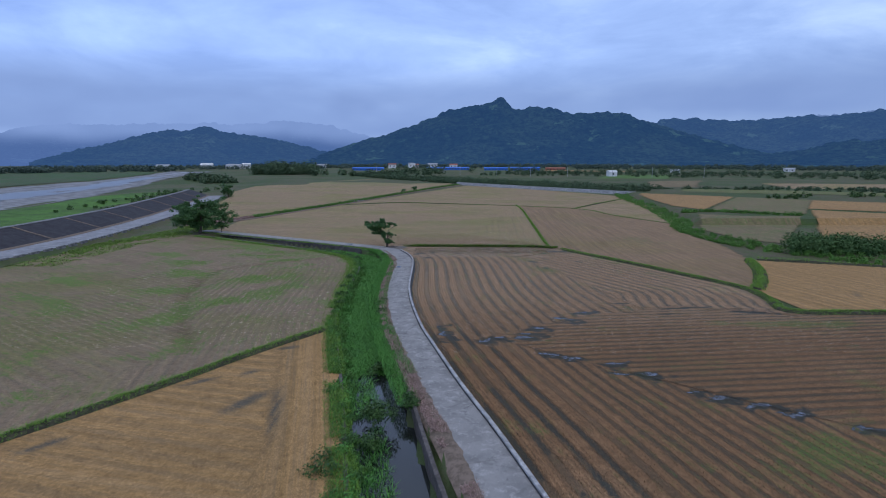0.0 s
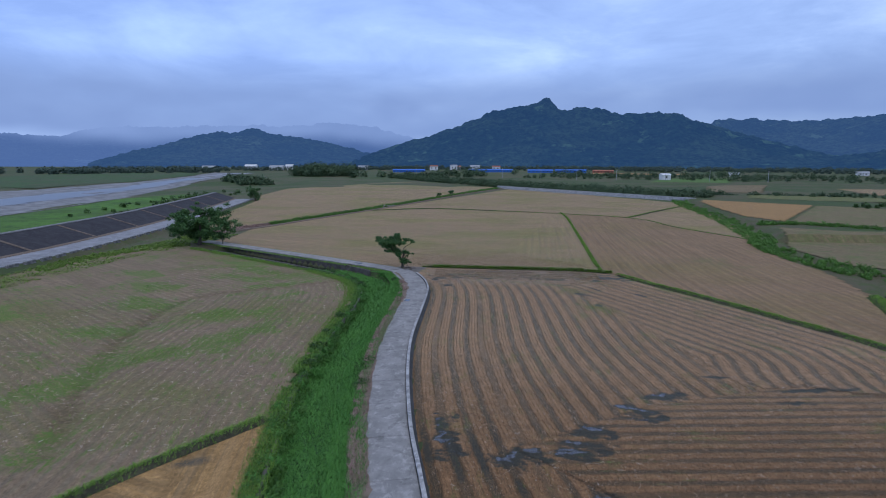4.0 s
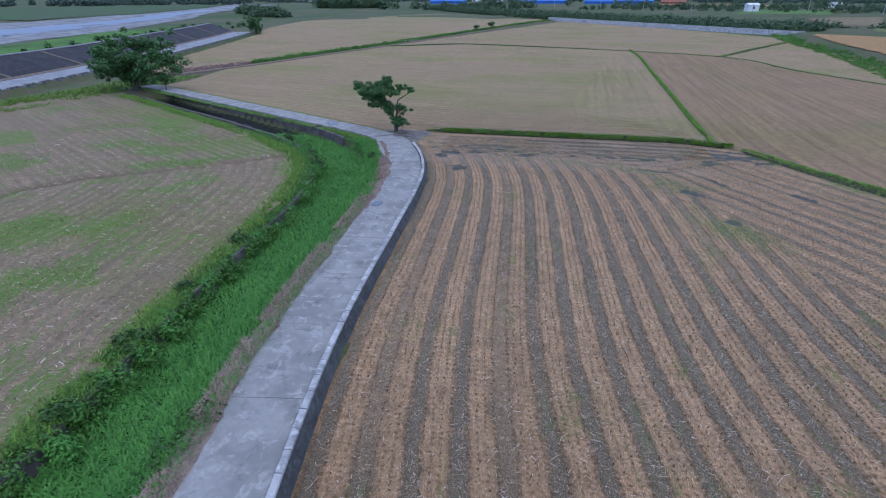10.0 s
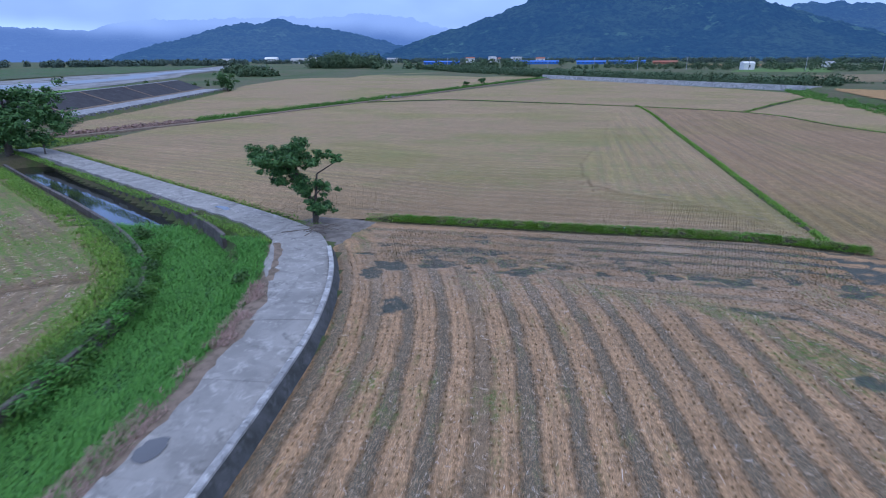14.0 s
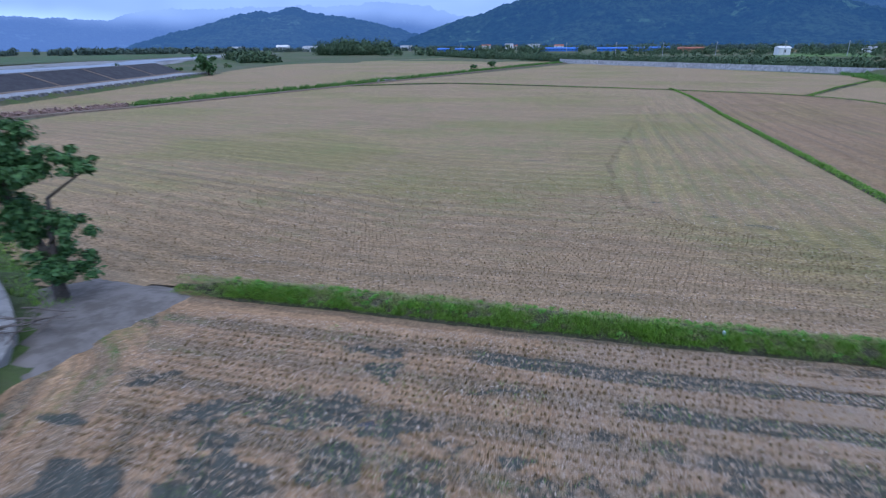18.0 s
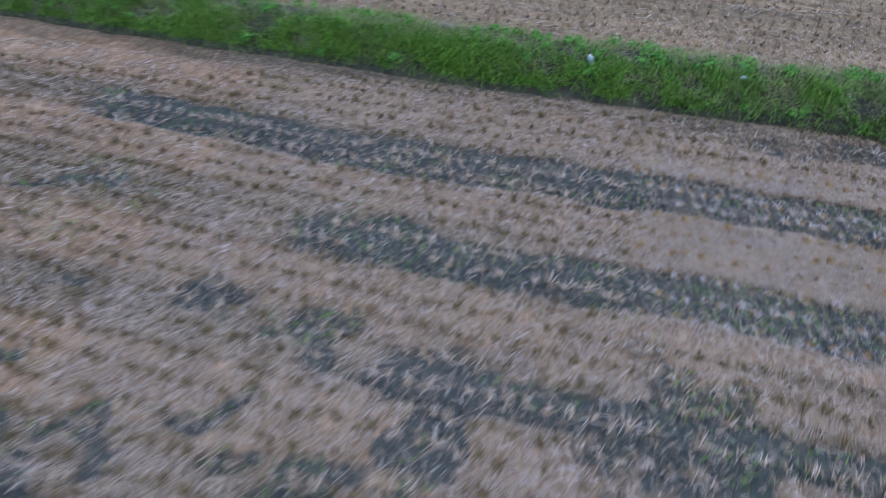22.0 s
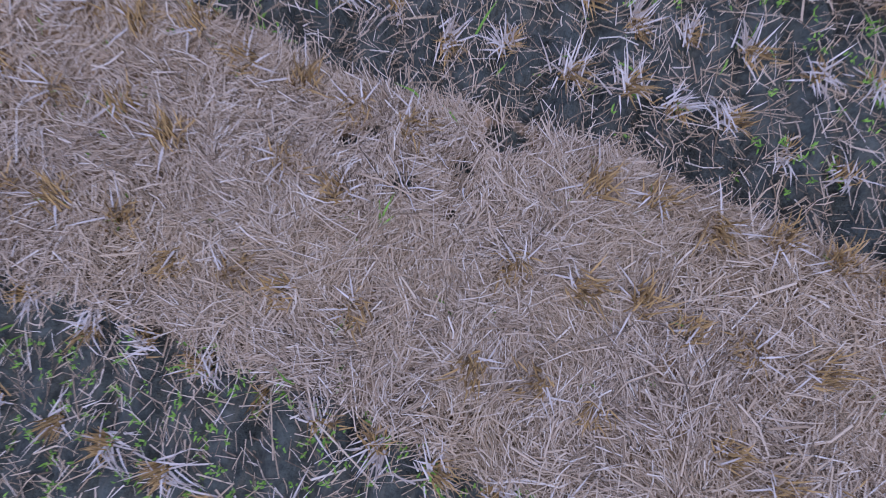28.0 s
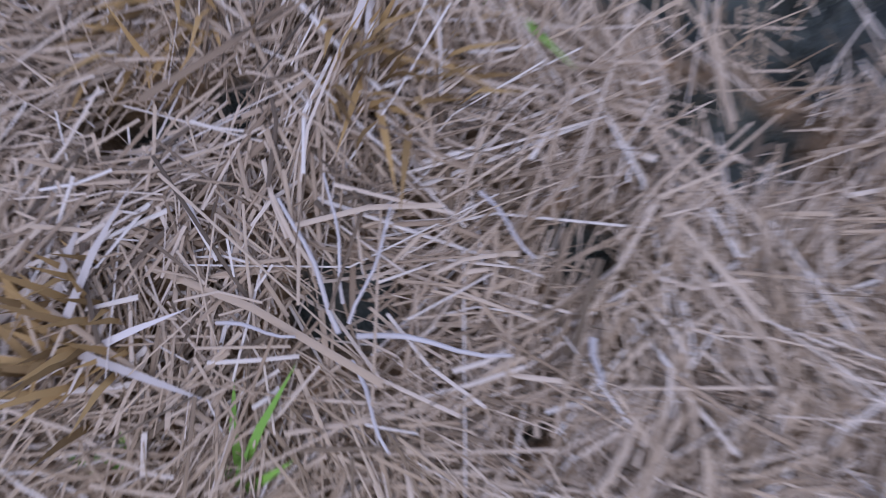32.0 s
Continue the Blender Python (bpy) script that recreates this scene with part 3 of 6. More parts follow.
# next two: shading inside the tufts is put into darker stalk colours
M_STUB_DARK = leafy("tuft_shaded_stubble", (0.095, 0.066, 0.03), (0.25, 0.17, 0.085), 0.8, 1.2)
M_STUB_LANE = leafy("row_shaded_stubble", (0.09, 0.058, 0.026), (0.22, 0.14, 0.07), 0.8, 1.2)
M_STUB_GOLD = leafy("golden_stubble", (0.13, 0.075, 0.028), (0.46, 0.285, 0.11), 0.65, 9.0)
M_BLEACH = leafy("bleached_stalks", (0.30, 0.235, 0.185), (0.60, 0.53, 0.48), 0.6, 6.0)
M_SPROUT = leafy("rice_regrowth", (0.08, 0.17, 0.02), (0.20, 0.36, 0.05), 0.5, 1.0)

# ---------------------------------------------------------------- plan
WALL = line([(13.5, -10), (10.5, 5), (7.2, 19), (5.4, 26.7), (3.5, 34.3), (1.4, 41.9), (-0.8, 51.0), (-2.4, 58.0), (-4.0, 68.0), (-4.9, 77), (-5.2, 88), (-5.4, 96), (-5.9, 102), (-7.3, 108), (-9.7, 114)])
ROAD_R = line([(13.3, -10), (10.3, 5), (7.0, 19), (5.2, 26.7), (3.3, 34.3), (1.2, 41.9), (-1.0, 51.0), (-2.6, 58.0), (-4.2, 68.0), (-5.1, 77), (-5.4, 88), (-5.6, 96), (-6.1, 102), (-7.5, 108), (-9.9, 114), (-13.2, 117.5), (-20.5, 122.3), (-29.8, 128), (-46, 138.0), (-60, 146.5), (-66, 149.5)], 0.5)
LEFT_BANK = line([(3, -10), (0.5, 5), (-2.6, 16), (-5.3, 27.3), (-8.3, 40.7), (-11.6, 55), (-13.4, 64), (-14.7, 77), (-15.8, 93), (-17.8, 102.4), (-20.9, 108), (-27, 113.5), (-35.2, 119.6), (-46, 127), (-57.2, 134.8), (-64, 139)])
DITCH = line([(5.5, -10), (3.0, 5), (-0.2, 17), (-2.8, 28), (-5.4, 41), (-8.6, 55), (-10.4, 64), (-11.5, 77), (-12.2, 93), (-13.6, 102), (-16.5, 109), (-22.5, 115.6), (-33, 123.4), (-46, 132), (-60, 141.5)])
B1 = line([(-9.0, 120.7), (-1, 120.3), (7, 119.85), (14, 119.55), (20, 119.0), (25.2, 117.3)])
B2 = line([(23.5, 119.3), (24.6, 133), (27.3, 163), (31.5, 214), (32, 238)])
B3 = line([(25.6, 115.8), (29, 109), (34, 100), (39.5, 89), (44.2, 78.5), (44.0, 71), (42.6, 66), (46, 64.6), (54, 64.6), (95, 64)])
B3B = line([(45.5, 77), (49, 82), (54, 91), (58.5, 102)])
B4 = line([(-76, 162), (-68, 185), (-61, 206), (-42, 258), (-12, 352), (17, 430)], 2.0)
B5 = line([(-46, 240), (-20, 252), (19, 239), (54, 221), (62, 194), (72, 163), (74, 145)], 2.0)
B6 = line([(54, 222), (70, 246), (90, 272)], 2.0)
L12 = line([(-40, 18), (-29.4, 33.6), (-22.9, 43.2), (-18.5, 50.5), (-13.2, 58)])
LEVEE = line([(-84, 30), (-80.5, 70), (-80.5, 97), (-82, 128), (-87, 160), (-93, 190), (-101, 228), (-109, 265), (-118, 300)], 2.0)
M_WHITE = mat_plain("white_plaster", (0.72, 0.72, 0.72), (0.6, 0.6, 0.6), 0.4)
TERR = line([(104, 312), (97, 288), (91, 250), (86, 214), (79, 182), (73, 160)], 2.0)
HEDGE = line([(72, 164), (67, 152), (66, 138), (67, 124), (71, 111), (78, 101), (92, 92), (120, 84)], 1.5)


def levee_side(x, y):
    d, s = near(x, y, LEVEE)
    return -d * s


def ground_height(x, y):
    """The bare valley floor with its ditch, levee, river bed and terraces."""
    x, y = np.asarray(x, float), np.asarray(y, float)
    z = rise(y) - 0.10
    d, s = near(x, y, ROAD_R[::4])
    z = np.where((s < 0) & (d < 6.0), np.maximum(z, z + 0.42 * sstep(d, 4.9, 3.7)), z)
    dd, _ = near(x, y, DITCH[::3])
    dig = sstep(dd, 3.0, 2.35) * sstep(y, 146, 141)
    z = z * (1 - dig) + (-1.25) * dig
    lv = levee_side(x, y)
    on = sstep(y, 312, 285)
    bank = 1.0 * sstep(lv, -1.2, 0.0) + 3.0 * np.clip((lv - 9.3) / 8.7, 0, 1) - 0.5 * sstep(lv, 8.6, 10.5) - 3.3 * sstep(lv, 20.5, 34)
    low = -1.3 * sstep(lv, 66, 84) * sstep(lv, 235, 200)
    z = z + np.where(lv > -2, bank * on, 0) + low
    dt, ts = near(x, y, TERR)
    z = z + np.where((ts < 0) & (y < 330) & (y > 158) & (x < 260), 1.7 * sstep(dt, 0.0, 4.0), 0)
    dh, hs = near(x, y, HEDGE)
    z = z + np.where((hs < 0) & (y < 168) & (y > 82) & (x > 64) & (x < 260), 0.7 * sstep(dh, 0.0, 3.0), 0)
    far = np.hypot(x, y)
    z = z + sstep(far, 60, 400) * (fbm(x / 60, y / 60, 21) - 0.5) * 0.8 * ((x > 130) | (y > 420))
    return z


def spaced(cuts):
    out = [np.arange(a, b, st) for a, b, st in cuts]
    return np.concatenate(out)


GX = np.unique(np.concatenate([-np.geomspace(130, 4800, 34), spaced([(-128, -30, 1.4), (-30, 60, 1.0), (60, 135, 1.8)]), np.geomspace(137, 4800, 34)]))
GY = np.unique(np.concatenate([-np.geomspace(12, 900, 14), spaced([(-10, 160, 1.0), (160, 330, 2.4)]), np.geomspace(332, 1300, 40), [1600, 2200, 3200, 4800]]))
gx, gy = np.meshgrid(GX, GY, indexing="ij")
ground = mesh("ground", np.stack([gx, gy, np.where(gy < 1300, ground_height(gx, gy), 16.5)], -1), quads(len(GX), len(GY)), M_GROUND, smooth=True)
tagged(ground, "rough green and brown valley floor between the plots", "ground", kind="structure")


def patch(name, poly, res, mat, label, lift=0.0, holes=(), clip=None, attrs=None, zfun=None, category="field"):
    poly = np.asarray(poly, float)
    (x0, y0), (x1, y1) = poly.min(0), poly.max(0)
    xs, ys = np.arange(x0, x1 + res, res), np.arange(y0, y1 + res, res)
    x, y = np.meshgrid(xs, ys, indexing="ij")
    q = quads(len(xs), len(ys))
    cx, cy = x.ravel()[q].mean(1), y.ravel()[q].mean(1)
    keep = inside(cx, cy, poly)
    if clip is not None:
        keep &= inside(cx, cy, clip)
    for hole in holes:
        keep &= ~((cx > hole[0]) & (cx < hole[1]) & (cy > hole[2]) & (cy < hole[3]))
    q = q[keep]
    used = np.unique(q)
    back = np.zeros(x.size, int)
    back[used] = np.arange(len(used))
    xv, yv = x.ravel()[used], y.ravel()[used]
    z = rise(yv) + lift if zfun is None else zfun(xv, yv)
    at = {"row": xv, "along": yv, "mud": 0 * xv, "green": 0 * xv, "wet": 0 * xv, "damp": 0 * xv}
    at.update(attrs(xv, yv) if attrs else {})
    ob = mesh(name, np.c_[xv, yv, z], back[q], mat, smooth=True, attrs=at)
    return tagged(ob, label, category, kind="structure")


def turned(angle):
    c, s = math.cos(radians(angle)), math.sin(radians(angle))
    return lambda x, y: {"row": x * c + y * s, "along": -x * s + y * c}


def blob(x, y, spots):
    out = 0 * x
    for px, py, rx, ry, turn in spots:
        c, s = math.cos(radians(turn)), math.sin(radians(turn))
        u, v = ((x - px) * c + (y - py) * s) / rx, (-(x - px) * s + (y - py) * c) / ry
        out = np.maximum(out, np.exp(-(u * u + v * v)))
    return out


# ---------------------------------------------------------------- the banded field the camera comes down on
FINE = (-9.6, 22.0, 104.0, 119.4)
POOLS = [(-0.3, 58.3, 0.3, 2.4), (0.3, 55.8, 0.3, 2.0), (4.3, 54.6, 0.45, 1.5), (5.5, 54.9, 0.8, 0.5), (8.2, 55.4, 1.0, 0.5), (9.6, 56.5, 1.0, 0.6), (10.4, 58.6, 1.0, 0.4), (14.2, 62.5, 1.2, 0.5), (14.8, 60.8, 1.0, 0.45), (17.5, 65.2, 1.4, 0.5), (12.0, 49.1, 1.0, 0.5), (9.8, 50.4, 1.2, 0.5),
         (15.6, 47.5, 1.3, 0.35), (16.0, 45.4, 1.0, 0.4), (17.9, 44.7, 1.1, 0.5), (20.1, 41.5, 1.0, 0.45), (21.7, 40.0, 1.0, 0.5), (24.0, 38.8, 1.0, 0.45), (25.9, 37.7, 1.0, 0.55), (29.5, 35.0, 1.2, 0.5)]
PUDDLES = [(x, y, rx, ry, 15 if rx < ry else 25 * math.sin(x * 3)) for x, y, rx, ry in POOLS]
CHURNED = [(x + 0.3, y - 0.3, rx + 0.8, ry + 0.45, turn) for x, y, rx, ry, turn in PUDDLES]
FAR_RUTS = [(30.0, 67.0, 3.0, 0.5, 10), (38.0, 65.0, 4.0, 0.6, -12), (33.4, 67.7, 1.6, 0.4, 10), (27.6, 64.2, 1.8, 0.4, 5), (20, 104, 2.0, 0.4, -60), (25, 101, 1.6, 0.5, -50), (23.0, 69.4, 2.0, 0.3, 0)]
RUTS = [(-0.1, 117.4, 1.3, 0.4, 4), (0.6, 116.3, 0.55, 0.5, 5), (-0.2, 114.2, 1.2, 0.8, 6), (1.5, 114.2, 0.62, 0.55, 6), (0.4, 112.8, 0.8, 0.75, 7), (-1.8, 114.1, 0.4, 0.65, 6), (3.7, 111.5, 1.0, 0.45, 7), (2.0, 112.0, 0.7, 0.5, 7),
        (2.7, 110.9, 1.1, 0.5, 7), (6.5, 114.4, 0.5, 0.3, 6), (4.1, 113.4, 0.5, 0.3, 6), (8.0, 114.05, 0.4, 0.25, 6), (9.1, 114.0, 0.8, 0.2, 6), (7.3, 113.3, 0.4, 0.15, 7), (6.1, 112.8, 0.4, 0.25, 7), (5.1, 112.8, 0.34, 0.2, 7),
        (8.0, 112.7, 0.9, 0.16, 7), (10.9, 113.7, 0.65, 0.32, 7), (10.6, 113.1, 0.35, 0.35, 7), (9.6, 112.6, 0.45, 0.3, 7), (-3.7, 113.8, 0.8, 0.35, 40), (-5.8, 114.7, 1.0, 0.25, 45), (7.9, 115.65, 1.0, 0.28, 6), (3.6, 115.7, 1.1, 0.16, 5),
        (11.3, 111.2, 1.0, 0.5, -20), (14.5, 111.2, 1.6, 0.5, 0), (17.8, 112.6, 1.8, 0.5, -8), (20.5, 110.0, 1.5, 0.5, 10), (15.0, 107.0, 1.8, 0.5, -20), (16.6, 101.0, 1.4, 0.5, -50), (18.2, 94.3, 1.0, 0.6, -60), (-4.4, 110.9, 1.0, 1.0, 0), (-5.6, 109.5, 0.8, 1.2, 0), (-3.0, 105.4, 0.7, 1.4, 10),
        (24.0, 112.5, 2.2, 0.8, -10), (3.1, 110.6, 1.0, 0.4, 10)]
R2 = np.array([(5, 55.5), (16, 63), (30, 68), (42, 64.2), (96, 62), (96, -12), (80, -5), (26, 37.5), (12, 49)])


# the edge along the bunds, and the strip whose rows follow it instead of the road
EDGE = np.vstack([B1[:-1], B3[(B3[:, 1] > 66) & (B3[:, 0] < 44.3)]])
HEADLAND = np.array([(-6, 113.2), (0, 112.4), (6, 109.8), (9, 108.6), (15, 106.6), (16.8, 101), (18.6, 94.3), (22, 82), (25, 67.5), (44.5, 66), (45, 80), (27, 119), (-9, 121)])


def near_bund(x, y):
    """How much a place belongs to the headland along the cross bund."""
    edge = 112.2 + 1.6 * (fbm(x / 3.0, y / 3.0, 5) - 0.5) + 0.03 * x
    return sstep(y, edge - 0.25, edge + 0.25) * sstep(x, -5.5, -3.5)


HOLES = [(12.612, 116.58, 0.03, 0.022, 0), (12.62, 116.444, 0.018, 0.014, 20), (12.27, 116.56, 0.03, 0.022, 10), (12.46, 116.482, 0.036, 0.03, 30), (12.70, 116.70, 0.06, 0.035, 0), (12.33, 116.60, 0.022, 0.018, 0)]


def band_mud(x, y):
    """Dark wheel tracks between the straw bands of the headland."""
    w = 0.10 * (fbm(x * 1.3, y * 1.3, 31) - 0.5) * 2
    b1 = np.interp(x, B1[:, 0], B1[:, 1])
    a = 0.10 * np.sin(x * 0.55 + 0.6) * 0.5
    s = b1 - y + w + a
    t1 = sstep(np.abs(s - 2.56), 0.46, 0.26) * sstep(x, 1.5, 4.0)
    t2 = sstep(np.abs(s - 4.18), 0.46, 0.22) * sstep(x, 6.2, 7.4)
    t0 = sstep(np.abs(s - 1.12), 0.38, 0.22) * (0.20 + 0.42 * sstep(x, 9, 13))
    t3 = sstep(np.abs(s - 5.75), 0.30, 0.14) * sstep(x, 7.8, 9.0) * 0.8
    return np.maximum.reduce([t0, t1, t2, t3])


def field_rows(x, y):
    d, _ = near(x, y, WALL[::3])
    head = inside(x, y, HEADLAND)
    row = np.where(head, near(x, y, EDGE[::3])[0] - 1.575, d)
    along = y.copy()
    r2 = inside(x, y, R2)
    row = np.where((d > 7.4) & ~r2 & (y < 56), 7.4 + (d - 7.4) * 1.38, row)
    row, along = np.where(r2, 1.38 * (y - 0.10 * x), row), np.where(r2, x, along)
    along = np.where(head & (y < 112), x * 0.45 - y * 0.9, along)
    nb = near_bund(x, y) > 0.5
    b1 = np.interp(x, B1[:, 0], B1[:, 1])
    row = np.where(nb, b1 - y - 2.40 + 0.825, row)
    along = np.where(nb, x, along)
    wx = x + 1.0 * (fbm(x / 1.7, y / 1.7, 91) - 0.5) + 0.8 * (fbm(x * 1.9, y * 1.9, 92, 3) - 0.5)
    wy = y + 0.8 * (fbm(x / 1.7, y / 1.7, 93) - 0.5) + 0.7 * (fbm(x * 1.9, y * 1.9, 94, 3) - 0.5)
    vx = x + 1.5 * (fbm(x * 1.1, y * 1.1, 81) - 0.5) * 2
    vy = y + 1.1 * (fbm(x * 1.1, y * 1.1, 82) - 0.5) * 2
    ridges = 0.55 + 0.45 * np.sin((y + 0.35 * x + 0.8 * fbm(x, y, 84)) * 2 * math.pi / 0.62)
    wet = blob(vx, vy, PUDDLES) * (0.62 + 1.0 * fbm(x * 1.4, y * 2.2, 83)) * (0.5 + 0.55 * ridges)
    churned = blob(vx, vy, CHURNED) * (0.45 + 0.5 * ridges + 0.5 * fbm(x * 2, y * 2, 85))
    ph = np.abs((d / 1.65) % 1 - 0.5)
    soaked = sstep(ph, 0.27, 0.12) * sstep(d, 9.5, 5.0) * sstep(y, 63, 55) * sstep(fbm(x / 2.5, y / 5, 86), 0.30, 0.5) * 0.62
    torn = 0.25 + 1.35 * fbm(x * 2.2, y * 2.2, 95)
    mud = np.maximum.reduce([wet * 1.3, churned, np.where(nb | r2, 0, soaked), blob(wx, wy, RUTS + FAR_RUTS) * torn * 1.1, np.where(nb, band_mud(x, y) * (0.62 + 0.6 * fbm(x * 1.2, y * 2.4, 96)), 0)])
    mud = np.maximum(mud, np.clip(1.5 * blob(x, y, [(hx, hy, 1.15 * rx, 1.15 * ry, t) for hx, hy, rx, ry, t in HOLES]), 0, 0.9))
    churn = sstep(np.abs(y - 112.5), 4.5, 1.0) * sstep(fbm(x / 1.3, y / 0.8, 97), 0.52, 0.66) * sstep(x, -9, -7) * 0.75
    mud = np.maximum(mud, churn * (y > 106))
    wetfine = np.maximum(wet, 0.62 * blob(x, y, [(11.6, 111.9, 0.7, 0.3, -40), (0.8, 114.0, 0.5, 0.3, 0)]))
    green = 0.30 * blob(x, y, [(26, 31, 6, 2.5, -20), (37, 96, 5, 2.5, -50), (31, 103, 4, 1.5, -50), (40, 60, 8, 1.2, 0), (34, 100, 3, 2, 0), (8, 108.5, 4, 1.2, -15), (16, 104, 3, 2, -60), (13, 107, 4, 1, -20), (19, 92, 5, 2, -60)]) + np.where(nb, 0.02, 0.05)
    # near end darker: moist soil and lens edge falloff, both put into the colour
    return {"row": row, "along": along, "mud": mud, "green": green, "wet": wetfine, "damp": sstep(y, 82, 48) * (0.55 + 0.9 * fbm(x / 9, y / 9, 98)).clip(0, 1)}


def field_height(x, y):
    at = field_rows(x, y)
    f = (fbm(x * 2.2, y * 2.2, 11) - 0.5) * 0.05
    under = (x > FINE[0]) & (x < FINE[1]) & (y > FINE[2]) & (y < FINE[3])
    return 0.0 - 0.035 * sstep(at["mud"], 0.3, 0.7) + f - 0.12 * under


def fine_height(x, y):
    m = sstep(field_rows(x, y)["mud"], 0.3, 0.7)
    clod = (fbm(x * 7, y * 7, 12, 3) - 0.5)
    cleat = np.abs(np.sin((x + 0.25 * y + 0.05 * fbm(x * 3, y * 3, 13)) * math.pi / 0.15)) ** 0.6 - 0.6
    return -0.05 * m + (fbm(x * 2.2, y * 2.2, 11) - 0.5) * 0.05 + clod * (0.02 + 0.06 * m) + cleat * 0.06 * m


A_POLY = np.vstack([offset(WALL, -0.3), B1, B3, [(96, 64), (96, -10)]])
patch("field_1", A_POLY, 0.5, M_FIELD, "harvested paddy field with straw bands, wheel tracks and puddles", holes=[(FINE[0] + 0.6, FINE[1] - 0.6, FINE[2] + 0.6, FINE[3] - 0.6), (-1.0, 30.5, 27.5, 67.5)], attrs=field_rows, zfun=field_height)
patch("field_23", [(-5.0, 27.0), (31.0, 27.0), (31.0, 68.0), (-5.0, 68.0)], 0.2, M_FIELD, "wet rutted corner of the field with puddles in wheel tracks", clip=A_POLY, attrs=field_rows, zfun=field_height)
patch("field_2", [(FINE[0], FINE[2]), (FINE[1], FINE[2]), (FINE[1], FINE[3]), (FINE[0], FINE[3])], 0.08, M_FIELD, "trampled headland of straw and dark mud beside a bund", attrs=field_rows, zfun=fine_height, holes=[(10.98, 14.32, 115.08, 117.72)])
patch("field_16", [(10.9, 115.0), (14.4, 115.0), (14.4, 117.8), (10.9, 117.8)], 0.022, M_FIELD, "matted straw and cleated dark mud", attrs=field_rows, zfun=fine_height)

# ---------------------------------------------------------------- the other plots
lb = LEFT_BANK
L1_POLY = np.vstack([L12[::-1], [(-60, -5), (-90, 20), (-78.5, 60), (-79, 95), (-79, 118), (-75, 139), (-66, 142)], lb[(lb[:, 1] > 58)][::-1]])
SEAM = np.array([(-25, 52), (-31, 63), (-36, 75), (-38.3, 86), (-38, 93), (-34.6, 97), (-28, 101), (-22.4, 105.2), (-18, 108.5), (-40, 140), (-90, 150), (-100, 20), (-60, -10)])


def left_rows(x, y):
    """Rows along the ditch bank on the near side of a seam, slanting rows beyond it."""
    d = near(x, y, LEFT_BANK)[0]
    over = inside(x, y, SEAM)
    seam = near(x, y, SEAM[:9])[0]
    wx, wy = x + 5 * (fbm(x / 4, y / 4, 521) - 0.5), y + 5 * (fbm(x / 4, y / 4, 522) - 0.5)
    spots = [(-49, 99.8, 5, 1.8, -30), (-29.7, 84.7, 3.5, 2.6, 40), (-25.6, 75.2, 2.8, 2.0, 40), (-30, 70.5, 4.5, 2.2, 40), (-36.6, 107.3, 4, 1.3, -35), (-40.5, 117, 11, 1.6, -38), (-40, 77, 2.6, 2.2, 0), (-23.7, 78.5, 2.2, 1.6, 40), (-56, 109.6, 4, 1.4, -30), (-27, 87.4, 4, 1.4, 60), (-26, 96.3, 4, 1.2, 40), (-33, 62, 4, 2, 40), (-44, 90, 6, 1.5, -30), (-30, 104, 6, 1.5, 30), (-60, 84, 6, 1.6, -30), (-52, 70, 7, 1.6, -30)]
    mud = 0.5 * blob(wx, wy, [(-34.5, 71.5, 5, 0.35, 10), (-35.5, 73.8, 4, 0.3, 5), (-33, 69, 4, 0.4, 15), (-37, 79, 3.5, 0.9, 60), (-40, 88, 2, 4, 10)])
    # colour also darkens in a strip just beyond the seam
    return {"row": np.where(over, x * 0.562 + y * 0.827, d), "along": np.where(over, x * 0.827 - y * 0.562, y), "green": 0.36 * blob(wx, wy, spots) + 0.05 + 0.08 * sstep(d, 3.0, 0.5), "mud": mud, "damp": 0.5 * sstep(seam, 2.5, 0.3) * over}


patch("field_3", L1_POLY, 0.8, M_LEFT, "grey-brown cut paddy with green regrowth", attrs=left_rows)
L2_POLY = np.vstack([L12, lb[lb[:, 1] < 57.5][::-1], [(-60, -10)]])
patch("field_4", L2_POLY, 0.6, M_ORANGE, "golden cut paddy with trampled dark tracks", attrs=lambda x, y: {"row": np.where(near(x, y, LEFT_BANK)[0] < 5, near(x, y, LEFT_BANK)[0], y + 0.25 * x), "along": x, "mud": 0.62 * blob(x, y, [(-12.5, 38, 0.8, 9, 12), (-15.5, 52.0, 2.2, 0.9, 25), (-20.5, 43.5, 3.0, 0.8, 38), (-17, 45.5, 1.6, 0.9, 40), (-15.2, 39.5, 4.5, 1.3, 60), (-26, 33, 3, 0.8, 50)])})
EAST = np.array([(24.8, 223.4), (17.4, 185.6), (11.0, 154.1), (9.6, 142), (9.9, 136.3), (12.5, 132.5), (15.1, 130.9), (18.8, 128.7), (21.0, 125.5), (23.0, 120), (40, 120), (40, 224)])


